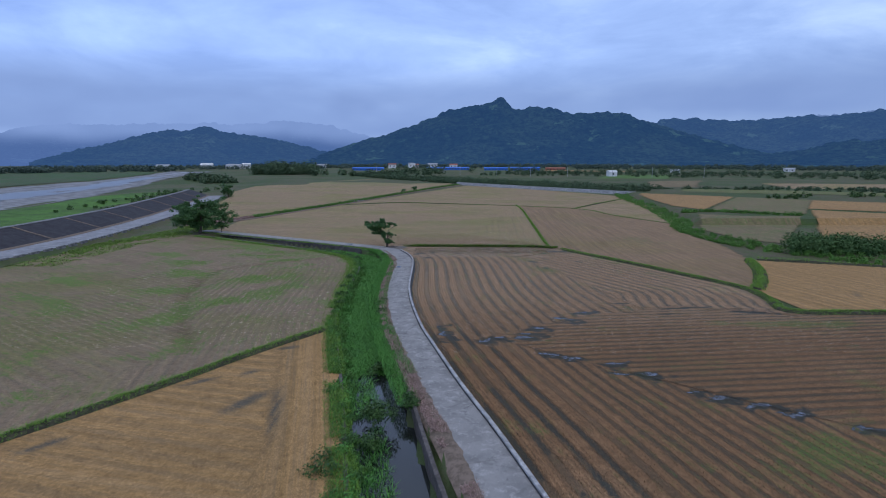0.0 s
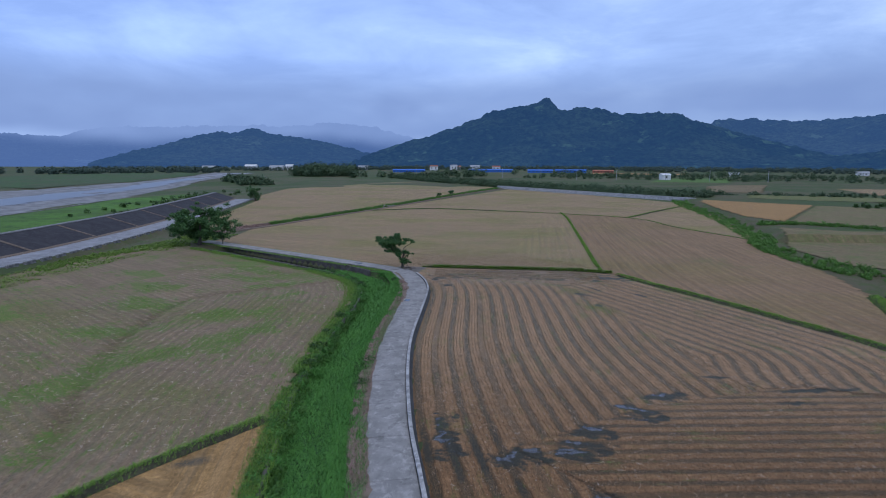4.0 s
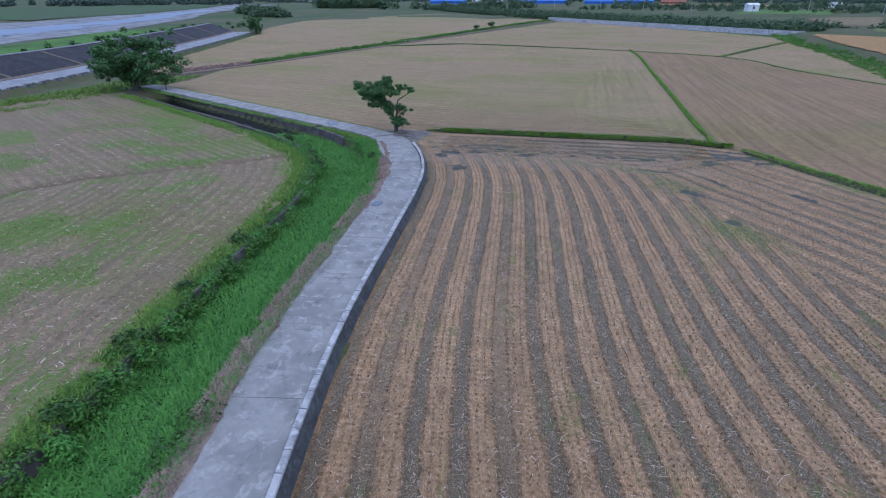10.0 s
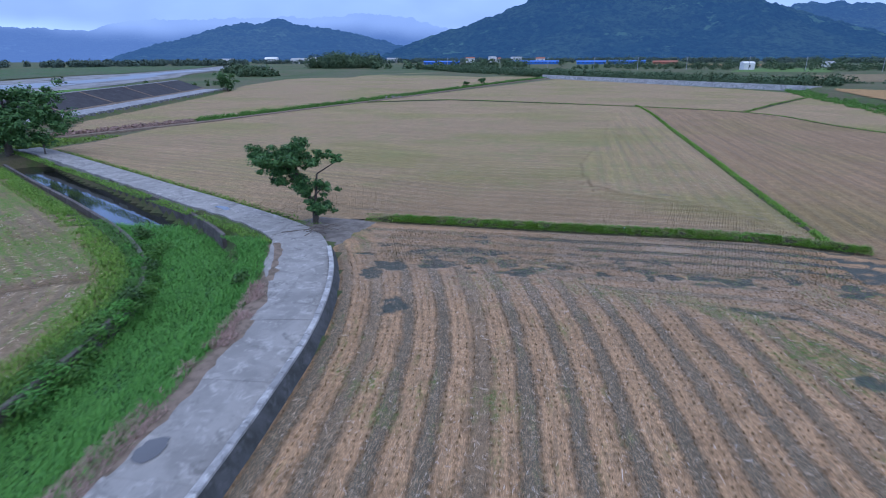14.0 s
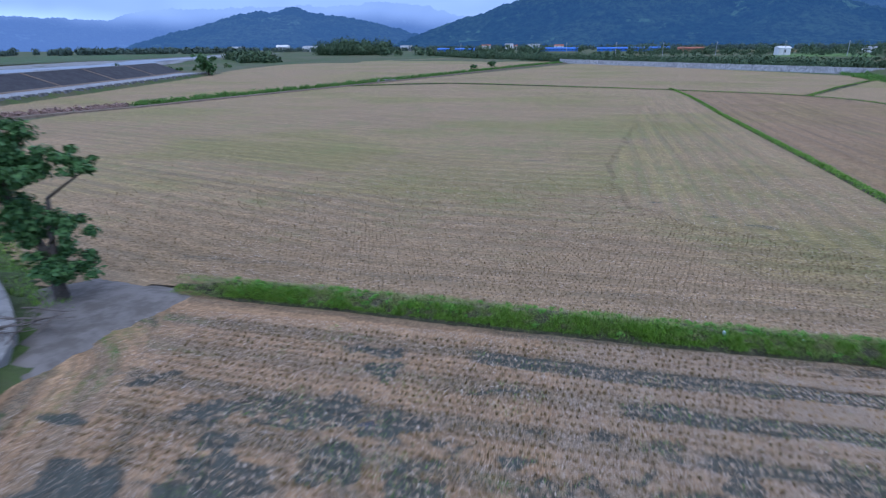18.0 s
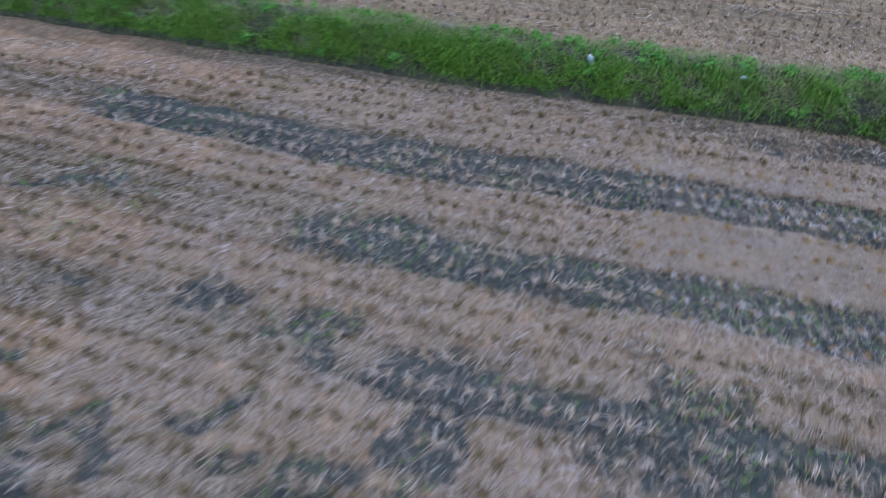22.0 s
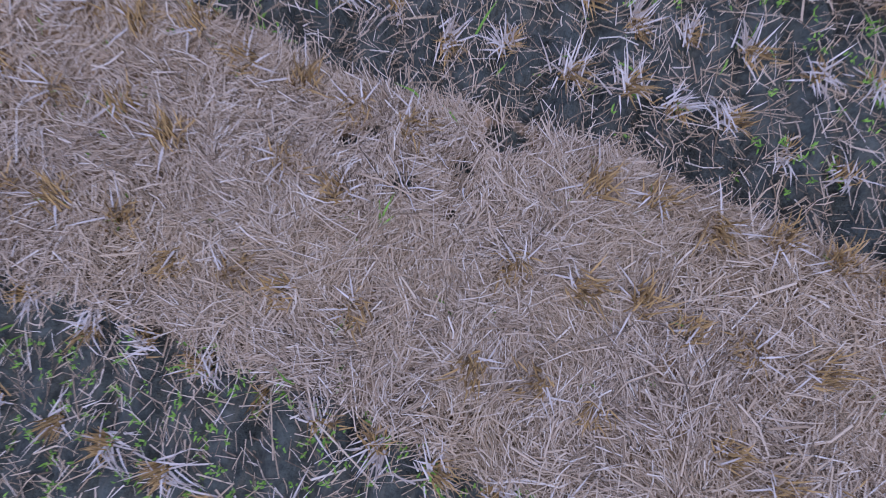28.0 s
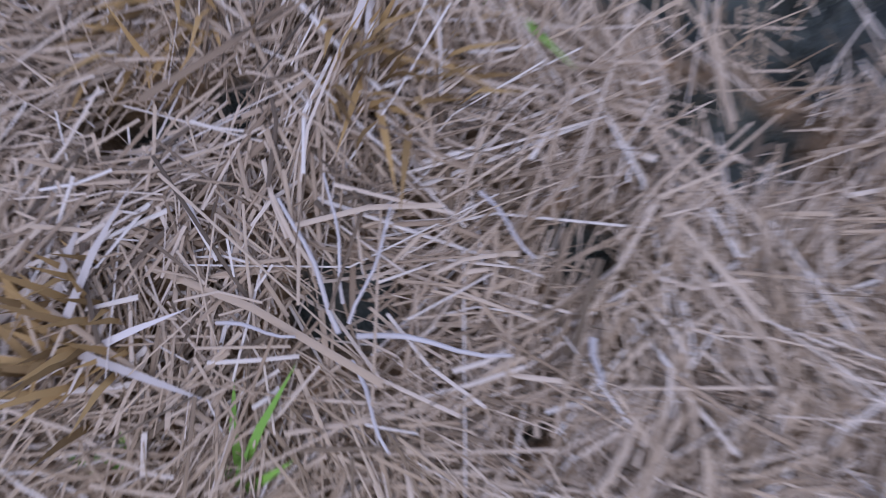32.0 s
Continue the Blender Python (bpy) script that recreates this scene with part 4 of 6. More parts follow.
def pale_rows(x, y):
    """Rows along the cross bund, bending with the road in the west and with the long bund in the east."""
    wx, wy = x + 1.6 * (fbm(x / 2, y / 2, 531) - 0.5), y + 1.6 * (fbm(x / 2, y / 2, 532) - 0.5)
    east = inside(wx, wy, EAST)
    b1 = np.interp(x, B1[:, 0], B1[:, 1])
    mud = 0.66 * blob(wx, wy, [(11.4, 136.5, 1.3, 0.3, -5), (13.7, 134.1, 1.6, 0.35, -15), (15.7, 132.8, 1.3, 0.3, -10), (17.4, 130.4, 1.8, 0.35, -25), (10.3, 145.8, 0.9, 0.5, 20), (13.8, 147.1, 0.8, 0.4, 30), (3.9, 149.5, 2.0, 0.4, 10), (21.2, 125.2, 1.4, 0.3, -40), (-30, 156, 4, 0.5, 10)])
    far = y - b1 + 0.25 * (fbm(x * 0.8, y * 0.8, 533) - 0.5)
    lane = np.maximum.reduce([sstep(np.abs(far - c), 0.62, 0.30) * q for c, q in ((2.95, 1.0), (4.65, 0.9), (6.3, 0.6), (1.0, 0.7))])
    mud = np.maximum(mud, np.where(east, 0, 0.42 * lane * (0.5 + 0.9 * fbm(x * 0.5, y * 1.6, 534))))
    return {"row": np.where(east, np.interp(y, B2[:, 1], B2[:, 0]) - x, b1 - y - 0.33 * np.minimum(x + 3, 0)), "along": np.where(east, y, x), "mud": mud,
            "green": 0.12 * blob(x, y, [(4, 165, 14, 14, 0), (-28, 168, 12, 4, 20)]) - 0.15 * sstep(y, 132, 122) + 0.1 * blob(x, y, [(14, 140, 6, 8, 0)])}


F2_POLY = np.vstack([B1[B1[:, 0] < 23.6], B2, [(19, 239), (-20, 251), (-45, 239), (-60, 202), (-67, 178), (-64, 158)], ROAD_R[(ROAD_R[:, 1] > 118.5)][::-1] + [0.8, 0.9]])
patch("field_5", F2_POLY, 0.45, M_FAR, "wide pale stubble field beyond the cross bund", attrs=pale_rows)
F3_POLY = np.vstack([B2[::-1], B3[(B3[:, 1] > 77) & (B3[:, 0] < 44.3)], B3B, [(63, 120), (64, 140), (66, 154), (72, 164), (62, 194), (54, 221), (33, 237)]])
patch("field_6", F3_POLY, 0.8, M_BROWN, "brown stubble plot with long mowing lines", attrs=lambda x, y: {"row": x - np.interp(y, B2[:, 1], B2[:, 0]), "along": y, "green": -0.08 + 0.22 * blob(x, y, [(48, 130, 7, 12, 20), (42, 170, 5, 8, 0)]), "mud": 0.4 * blob(x, y, [(41, 152, 3, 0.8, 0), (40, 128, 1.5, 0.5, 0), (36, 110, 3, 0.6, -60)])})
patch("field_7", [(62, 194), (54, 221), (90, 272), (96, 283), (90, 247), (84, 212), (76, 178), (72, 166)], 1.0, M_FAR, "small tan plot below the terrace", attrs=turned(20))
patch("field_8", [(-44, 244), (-20, 255), (19, 242), (54, 224), (90, 275), (98, 285), (82, 318), (58, 354), (18, 404), (-28, 286)], 1.5, M_FAR, "flat pale stubble field before the scrub", attrs=turned(60))
patch("field_9", [(-79, 168), (-66, 204), (-46, 262), (-16, 354), (8, 428), (-2, 489), (-77, 515), (-137, 397), (-128, 330), (-112, 278), (-100, 230), (-91, 187)], 1.5, M_FAR, "long stubble field beside the levee", attrs=lambda x, y: {**turned(-20)(x, y), "green": 0.28 * sstep(y, 380, 470)})
M_BANK0 = leafy("young_crop", (0.05, 0.11, 0.02), (0.09, 0.16, 0.03), 0.9, 0.05)
gh = lambda lift: (lambda x, y: ground_height(x, y) + lift)
patch("field_10", [(106, 290), (140, 262), (96, 199), (91, 214), (95, 250), (101, 280)], 1.2, M_ORANGE, "tan stubble plot on the terrace", zfun=gh(0.16), attrs=turned(35))
patch("field_11", [(141, 261), (164, 242), (122, 182), (97, 198)], 1.2, M_GREY, "greyish plot on the terrace", zfun=gh(0.16), attrs=turned(35))
patch("field_12", [(86, 182), (110, 166), (76, 119), (70, 126), (70, 146)], 1.0, M_GREY, "sunken weedy grey-green plot", zfun=gh(0.16), attrs=turned(35))
patch("field_13", [(134, 197), (162, 170), (118, 112), (97, 119), (93, 132)], 1.2, M_ORANGE, "orange cut plot behind the reeds", zfun=gh(0.16), attrs=turned(30))
patch("field_14", [(136, 202), (163, 240), (215, 205), (190, 165)], 1.5, M_ORANGE, "pale orange plot by the field track", zfun=gh(0.16), attrs=turned(30))
patch("field_15", [(59.2, 102), (75, 96), (110, 80), (110, 65.0), (56, 65.0), (45.4, 65.8), (45.6, 76), (49.4, 81.6), (54.5, 91)], 0.5, M_ORANGE, "golden cut plot edged by a green bund", attrs=lambda x, y: {**turned(15)(x, y), "mud": 0.5 * blob(x, y, [(58, 74, 5, 1.2, 60)])})

patch("field_17", [(134, 306), (146, 330), (178, 321), (240, 290), (225, 265), (157, 290)], 2.0, M_GREY, "bright green strip of young crop", zfun=gh(0.16), attrs=lambda x, y: {**turned(35)(x, y), "green": 0.6 + 0 * x})
patch("field_18", [(141, 379), (176, 466), (232, 490), (178, 384)], 3.0, M_GREY, "bare brown fallow plot", zfun=gh(0.16), attrs=lambda x, y: {**turned(35)(x, y), "green": -0.3 + 0 * x, "mud": 0.5 * fbm(x / 9, y / 9, 501)})
patch("field_19", [(150, 530), (188, 620), (270, 640), (214, 520)], 4.0, M_BANK0, "green crop plot before the hills", zfun=gh(0.2), attrs=turned(35))
patch("field_20", [(150, 800), (160, 860), (290, 820), (270, 760)], 5.0, M_ORANGE, "orange bare plot beside the blue sheds", zfun=gh(0.4), attrs=turned(35))
patch("field_21", [(240, 290), (330, 250), (380, 300), (270, 345)], 4.0, M_GREY, "weedy far plot by the track", zfun=gh(0.2), attrs=turned(20))
patch("field_22", [(230, 360), (330, 330), (360, 400), (250, 430)], 4.0, M_FAR, "pale far stubble plot", zfun=gh(0.2), attrs=turned(20))

# ---------------------------------------------------------------- river
RIVER = [(-150, 120), (-187, 200), (-183, 257), (-205, 322), (-240, 434), (-300, 640), (-335, 800), (-400, 800), (-345, 640), (-306, 470), (-312, 382), (-350, 300), (-420, 120)]
bed = patch("river_bed", RIVER, 4.0, M_GRAVEL, "pale stony river bed", zfun=lambda x, y: ground_height(x, y) + 0.25 + 0.6 * (fbm(x / 25, y / 60, 41) - 0.5), category="river bed")
patch("water", [(-190, 120), (-225, 200), (-222, 257), (-232, 322), (-258, 434), (-312, 640), (-340, 800), (-372, 800), (-330, 640), (-280, 434), (-268, 322), (-285, 200), (-300, 120)], 5.0, M_RIVER, "shallow pale river water", zfun=lambda x, y: ground_height(x, y) + 0.32, category="river")

M_BANK = mat_meadow("riverbank_green", (0.075, 0.17, 0.022), (0.06, 0.12, 0.02), (0.035, 0.08, 0.016))
M_FARBANK = mat_meadow("far_bank_green", (0.05, 0.10, 0.03), (0.07, 0.085, 0.04), (0.03, 0.06, 0.02))
lv = offset(LEVEE, -23.0)
patch("riverbank", np.vstack([lv[lv[:, 1] < 300], [(-160, 330), (-200, 330), (-182, 257), (-183, 200), (-150, 120), (-120, 60)]]), 2.5, M_BANK, "bright green grass between levee and river", zfun=lambda x, y: ground_height(x, y) + 0.12, category="grass")
patch("riverbank", [(-420, 380), (-322, 392), (-316, 470), (-355, 640), (-410, 800), (-560, 800), (-560, 380)], 8.0, M_FARBANK, "green flat land on the far bank", zfun=lambda x, y: ground_height(x, y) + 0.2, category="grass")

# ---------------------------------------------------------------- road, kerb wall, ditch walls
road = tagged(new("road"), "narrow worn concrete farm road along a ditch", "road", kind="structure")


def road_slabs():
    n = len(ROAD_R)
    s = np.r_[0, np.cumsum(np.linalg.norm(np.diff(ROAD_R, axis=0), axis=1))]
    cut = np.arange(0, s[-1], 5.2)
    nr = normals(ROAD_R)
    for a, b in zip(cut[:-1], cut[1:]):
        i = np.unique(np.r_[a + 0.012, np.arange(math.ceil(a / 0.5) * 0.5 + 0.1, b - 0.1, 0.5), b - 0.012])
        px, py = np.interp(i, s, ROAD_R[:, 0]), np.interp(i, s, ROAD_R[:, 1])
        nx, ny = np.interp(i, s, nr[:, 0]), np.interp(i, s, nr[:, 1])
        wide = 2.6 + 0.6 * fbm(i / 1.6, 0 * i, 51) + 0.9 * sstep(np.abs(py - 111), 7, 0)
        z = 0.45 + rise(py) + 0.01 * rng.uniform(-1, 1)
        cols = []
        for f in (0.0, 0.02, 0.34, 0.67, 0.98, 1.0):
            drop = 0.02 if f in (0.0, 1.0) else 0
            cols.append(np.c_[px - nx * wide * f, py - ny * wide * f, z - drop + 0.02 * math.sin(f * math.pi)])
        low = [np.c_[cols[-1][:, :2], z - 0.5], np.c_[cols[0][:, :2], z - 0.5]]
        v = np.stack(cols + low + [cols[0]], 1)
        q = quads(v.shape[0], v.shape[1]).tolist()
        k = v.shape[1]
        q += [list(range(k - 1)), [(v.shape[0] - 1) * k + j for j in reversed(range(k - 1))]]
        mesh("slab", v.reshape(-1, 3), q, M_ROAD, road)


road_slabs()
kerb = tagged(new("retaining_wall"), "low dark concrete wall holding the road above the field", "wall", kind="structure")
for i in range(0, len(WALL) - 4, 4):
    seg = WALL[i:i + 5]
    dz = 0.015 * rng.uniform(-1, 1)
    body = sweep("wall_block", seg, [(-0.16, -0.1), (-0.16, 0.56), (0.13, 0.56), (0.46, -0.12)], dz, M_DARKWALL, kerb)
    for j in range(4):
        sweep("cap", np.array([seg[j] + (seg[j + 1] - seg[j]) * 0.02, seg[j + 1] - (seg[j + 1] - seg[j]) * 0.02]), [(-0.17, 0.562), (-0.16, 0.65), (-0.13, 0.67), (0.08, 0.665), (0.11, 0.64), (0.12, 0.562)], dz + 0.008 * rng.uniform(-1, 1), M_CAP, body, "pale worn concrete cap")
dw = tagged(new("ditch_wall"), "dark stained concrete side walls of the ditch", "ditch wall", kind="structure")
rw = offset(DITCH, 2.45)

for i in range(0, len(rw) - 6, 6):
    if rw[i, 1] > 141 or 40 < rw[i, 1] < 112:
        continue
    sweep("wall_panel", rw[i:i + 7], [(-0.02, -1.3), (0.0, 0.30), (0.05, 0.33), (0.28, 0.33), (0.3, -1.3)], 0.0, M_DITCHWALL, dw)
lw = offset(DITCH, -2.45)
lw = lw[lw[:, 1] < 140]
for i in range(0, len(lw) - 6, 6):
    sweep("wall_panel", lw[i:i + 7], [(-0.3, -1.3), (-0.28, 0.0), (-0.05, 0.04), (0.0, 0.0), (0.10, -1.3)], 0.02 * rng.uniform(-1, 1), M_DITCHWALL, dw)
w2 = sweep("ditch_water", DITCH, [(-2.4, 0.0), (-0.8, 0.0), (0.8, 0.0), (2.4, 0.0)], -0.95, M_WATER, closed=False)
tagged(w2, "still dark water in the ditch", "water", kind="structure")

# ---------------------------------------------------------------- levee road
lr = tagged(new("levee_road"), "pale road along the foot of the levee", "road", kind="structure")
for i in range(0, len(LEVEE) - 10, 10):
    seg = LEVEE[i:i + 11]
    seg = seg[seg[:, 1] < 292]
    if len(seg) > 2:
        sweep("road_section", offset(seg, -0.6), [(-7.6, -0.3), (-7.6, 0.04), (-3.8, 0.08), (0, 0.04), (0, -0.3)], 0.92 + rise(seg[:, 1]), M_ASPHALT, lr)
facing = tagged(new("levee"), "dark sloping levee with ribbed stone facing", "levee", kind="structure")
for i in range(0, len(LEVEE) - 6, 6):
    seg = LEVEE[i:i + 7]
    seg = seg[seg[:, 1] < 294]
    if len(seg) > 2:
        z = 0.93 + rise(seg[:, 1])
        sweep("facing_panel", seg, [(-9.0, 0.0), (-9.0, 0.12), (-17.9, 3.12), (-19.6, 3.18), (-19.8, 2.6)], z, M_LEVEE, facing)
        sweep("crest", seg, [(-17.8, 3.1), (-17.8, 3.24), (-19.5, 3.26), (-19.7, 3.0)], z, M_WALL, facing, "pale concrete crest")
        sweep("foot_strip", seg, [(-8.3, 0.0), (-8.4, 0.12), (-9.3, 0.26), (-9.5, 0.1)], z, M_DIRT, facing, "brown weedy dirt at the levee foot")
        if i % 12 == 0:
            a = seg[0] + (seg[1] - seg[0]) * 0.35
            sweep("rib", np.array([seg[0], a]), [(-8.8, 0.0), (-8.9, 0.22), (-17.9, 3.22), (-18.1, 2.9)], z[:2], M_DIRT, facing)


def guard_block():
    bm = bmesh.new()
    block(bm, -0.2, 0.2, -1.3, 1.3, -0.7, 0.32, 0.05)
    ob = part("guard_block", bm, M_WALL)
    return tagged(ob, "grey concrete guard block at the road edge", "guard block", "guard blocks along the levee road")


gb = guard_block()
first = True
for i in range(8, len(LEVEE) - 4, 1):
    px, py = LEVEE[i]
    if py > 288 or i % 2:
        continue
    d = LEVEE[i + 1] - LEVEE[i - 1]
    m = pose(px - 0.1, py, 0.95 + float(rise(py)) - 0.05, 0, 0, math.degrees(math.atan2(-d[0], d[1])))
    if first:
        gb.matrix_basis, first = m, False
    else:
        copy_thing(gb, m)


# ---------------------------------------------------------------- bunds and grass
def grass_on(name, path, half, z0, top, per_m, length, width, mat, parent=None):
    s = np.r_[0, np.cumsum(np.linalg.norm(np.diff(path, axis=0), axis=1))]
    n = int(s[-1] * per_m)
    u = rng.uniform(0, s[-1], n)
    lat = rng.normal(0, 0.5, n).clip(-1.05, 1.05) * half
    nr = normals(path)
    x = np.interp(u, s, path[:, 0]) + np.interp(u, s, nr[:, 0]) * lat
    y = np.interp(u, s, path[:, 1]) + np.interp(u, s, nr[:, 1]) * lat
    thin = fbm(x * 0.8, y * 0.8, 61) + 0.25 * vnoise(x * 3, y * 3, 62) > 0.36
    x, y, lat = x[thin], y[thin], lat[thin]
    z = rise(y) + z0 + top * (1 - (np.abs(lat) / half).clip(0, 1) ** 2) - 0.02
    k = len(x)
    size = 0.6 + 0.8 * fbm(x * 0.5, y * 0.5, 63)
    return blades(name, np.c_[x, y, z], length * rng.uniform(0.5, 1.2, k) * size, width, rng.uniform(0.05, 0.6, k), mat, parent, 0.9)


def bund(path, half, top, per_m, length, width, label, mat=None):
    z = rise(path[:, 1])
    ends = 0.25 + 0.75 * sstep(np.arange(len(path)) / len(path), 0.0, 0.09)
    w = ends * half * (0.9 + 0.3 * fbm(path[:, 0] * 0.4, path[:, 1] * 0.4, 71))
    ob = new("bund")
    tagged(ob, label, "bund", "earth bunds between the plots", "structure")
    prof = [(-1.15, -0.12), (-0.95, 0.05), (-0.55, 0.75), (-0.15, 1.0), (0.2, 0.97), (0.6, 0.72), (0.95, 0.05), (1.15, -0.12)]
    p, nr = path, normals(path)
    v = np.stack([np.c_[p + nr * (w * r)[:, None], z + np.where(u < 0, u, ends * u * top * (0.8 + 0.4 * fbm(p[:, 0], p[:, 1] + r, 72)))] for r, u in prof], 1)
    mesh("earth_ridge", v.reshape(-1, 3), quads(len(p), len(prof)), M_BUND, ob, smooth=True)
    grass_on("grass", path, half * 1.05, 0.0, top, per_m, length, width, mat or M_GRASS_FAR, ob)
    return ob


fine_b1 = line([tuple(p) for p in B1[::3]], 0.25)
home = bund(fine_b1, 0.70, 0.42, 500, 0.16, 0.010, "low earth bund thick with green grass", M_GRASS_DRY)


def bund_cover(name, lo, hi, per_m, length, width, mat, lean, seed, cut, x0=-9.0, x1=25.0):
    """Grass over part of the bund's cross-section; plus is the side of the banded field."""
    n = int((x1 - x0) * per_m)
    x, lat = rng.uniform(x0, x1, n), rng.uniform(lo, hi, n)
    tuft = fbm(x * 1.7, lat * 2.2 + 9, seed) + 0.3 * (fbm(x * 6, lat * 6, seed + 1, 2) - 0.5)
    keep = tuft > cut
    x, lat, tuft = x[keep], lat[keep], tuft[keep]
    y = np.interp(x, B1[:, 0], B1[:, 1]) - lat * 0.80
    z = 0.42 * np.clip(1 - np.abs(lat) ** 2.2, 0, 1) - 0.03
    k = len(x)
    length = length * (0.3 + 0.7 * sstep(x, -9, -4.5))
    z = z - 0.3 * sstep(x, -6, -9) * (z > 0.05) * z / 0.42
    az = np.where(rng.uniform(size=k) < 0.6, rng.normal(-np.pi / 2, 0.9, k), rng.uniform(0, 2 * np.pi, k))
    ob = blades(name, np.c_[x, y, z], length * rng.uniform(0.4, 1.2, k) * (0.1 + 1.9 * np.clip(tuft - cut, 0, 1) / 0.3).clip(0.4, 1.5), width * rng.uniform(0.6, 1.4, k), rng.uniform(*lean, k), mat, home, 1.2, az)
    return ob


bund_cover("front_grass", 0.15, 0.86, 1900, 0.25, 0.010, M_GRASS, (0.05, 0.75), 211, 0.41)
bund_cover("front_grass", 0.0, 0.9, 700, 0.26, 0.009, M_OLIVE, (0.1, 0.85), 213, 0.40)
bund_cover("top_grass", -0.75, 0.35, 1100, 0.18, 0.008, M_GRASS_DRY, (0.1, 0.8), 221, 0.42)
bund_cover("back_grass", -1.02, -0.45, 1300, 0.20, 0.009, M_GRASS, (0.05, 0.7), 231, 0.46)
bund_cover("dry_grass", -0.8, 0.7, 1100, 0.22, 0.007, M_GRASS_DRY, (0.3, 0.95), 241, 0.40)


def bund_weeds():
    """Low leafy weeds in clumps on the bund's field side."""
    cs, rs, ns = [], [], []
    for _ in range(420):
        x, lat = rng.uniform(-7, 24), rng.uniform(-0.6, 0.85)
        if fbm(np.array([x * 0.9]), np.array([lat * 2.0]), 261)[0] < 0.47:
            continue
        r = rng.uniform(0.06, 0.17)
        cs.append((x, float(np.interp(x, B1[:, 0], B1[:, 1])) - lat * 0.8, 0.42 * max(0.0, 1 - abs(lat) ** 2.2) + 0.07))
        rs.append(r)
        ns.append(int(30 + 900 * r * r * 4))
    v, f = leaf_cloud(cs, rs, ns, 0.026, 0.75, 0.7)
    tagged(mesh("leafy_weeds", v, f, M_LEAFWEED, home, "bright leafy weeds in clumps"), kind="stuff")


bund_weeds()


def bottle(at, turn, r=0.045, h=0.20, lean=28, label="discarded pale plastic bottle on the grassy bund"):
    bm = bmesh.new()
    rings = []
    for f, q in ((0.0, 0.7), (0.03, 0.98), (0.3, 1.0), (0.34, 0.94), (0.4, 1.0), (0.68, 1.0), (0.82, 0.72), (0.9, 0.34), (0.94, 0.33)):
        rings.append([bm.verts.new((r * q * math.cos(a), r * q * math.sin(a), h * f)) for a in (2 * math.pi * i / 14 for i in range(14))])
    for p, q in zip(rings[:-1], rings[1:]):
        for j in range(14):
            bm.faces.new((p[j], p[(j + 1) % 14], q[(j + 1) % 14], q[j]))
    bm.faces.new(rings[0][::-1])
    root = new("bottle")
    root.matrix_basis = pose(*at, lean, 0, turn)
    tagged(root, label, "bottle")
    part("body", bm, M_PLASTIC, root, smooth=True)
    bm = bmesh.new()
    bmesh.ops.create_cone(bm, cap_ends=True, segments=14, radius1=r * 0.42, radius2=r * 0.40, depth=h * 0.1, matrix=Matrix.Translation((0, 0, h * 0.96)))
    part("cap", bm, M_WHITE, root, "pale screw cap")


bottle((10.30, 119.40, 0.40), -35)
bottle((12.45, 119.45, 0.40), 60, 0.03, 0.12, 70, "small crushed plastic bottle in the grass")
bund(B2, 0.42, 0.10, 170, 0.22, 0.05, "straight grassy bund between two stubble plots")
bund(B3, 0.75, 0.30, 150, 0.30, 0.05, "bright green bund along the banded field")
bund(B3B, 1.0, 0.4, 150, 0.36, 0.05, "short curved green bund by the golden plot")
bund(B5, 0.3, 0.08, 30, 0.28, 0.08, "thin green bund across the far plots")
bund(B6, 0.4, 0.12, 30, 0.3, 0.08, "thin green bund running to the scrub")
bund(L12, 0.55, 0.3, 130, 0.35, 0.035, "narrow green bund between two cut plots")
bund(line([(60.5, 103), (75, 97), (110, 81)]), 0.6, 0.3, 20, 0.5, 0.08, "green edge of the golden plot")


def bank_grass(name, path, lo, hi, per_m2, length, width, mat, lean=(0.05, 0.55), zf=None, ylim=(-5, 400), clump=0.35):
    s = np.r_[0, np.cumsum(np.linalg.norm(np.diff(path, axis=0), axis=1))]
    n = int(s[-1] * (hi - lo) * per_m2)
    u, lat = rng.uniform(0, s[-1], n), rng.uniform(lo, hi, n)
    nr = normals(path)
    x = np.interp(u, s, path[:, 0]) + np.interp(u, s, nr[:, 0]) * lat
    y = np.interp(u, s, path[:, 1]) + np.interp(u, s, nr[:, 1]) * lat
    ok = (y > ylim[0]) & (y < ylim[1]) & (fbm(x * 0.45, y * 0.45, 81) > clump)
    x, y = x[ok], y[ok]
    z = (ground_height(x, y) if zf is None else zf(x, y)) - 0.03
    k = len(x)
    size = 0.55 + 0.9 * fbm(x * 0.35, y * 0.35, 82)
    return blades(name, np.c_[x, y, z], length * rng.uniform(0.5, 1.25, k) * size, width * rng.uniform(0.7, 1.3, k), rng.uniform(*lean, k), mat, None, 0.9)


tagged(bank_grass("ditch_weeds", DITCH, -2.4, 2.6, 230, 0.55, 0.034, M_WEED, (0.2, 0.9), lambda x, y: 0 * x - 0.95 + 0.25 * fbm(x * 0.3, y * 0.3, 83), (47, 119), 0.1), "dense bright green weeds choking the ditch", "weeds")
tagged(bank_grass("ditch_weeds", DITCH, -2.4, 0.2, 60, 0.8, 0.05, M_WEED, (0.1, 0.7), lambda x, y: 0 * x - 1.05, (-5, 48), 0.38), "green weeds at the edge of dark water", "weeds")
tagged(bank_grass("bank_grass", DITCH, -3.6, -2.6, 170, 0.45, 0.03, M_CREEPER, (0.2, 0.8), ylim=(-5, 118), zf=lambda x, y: 0 * x - 0.02, clump=0.34), "dark green grass drooping over the ditch wall", "grass")
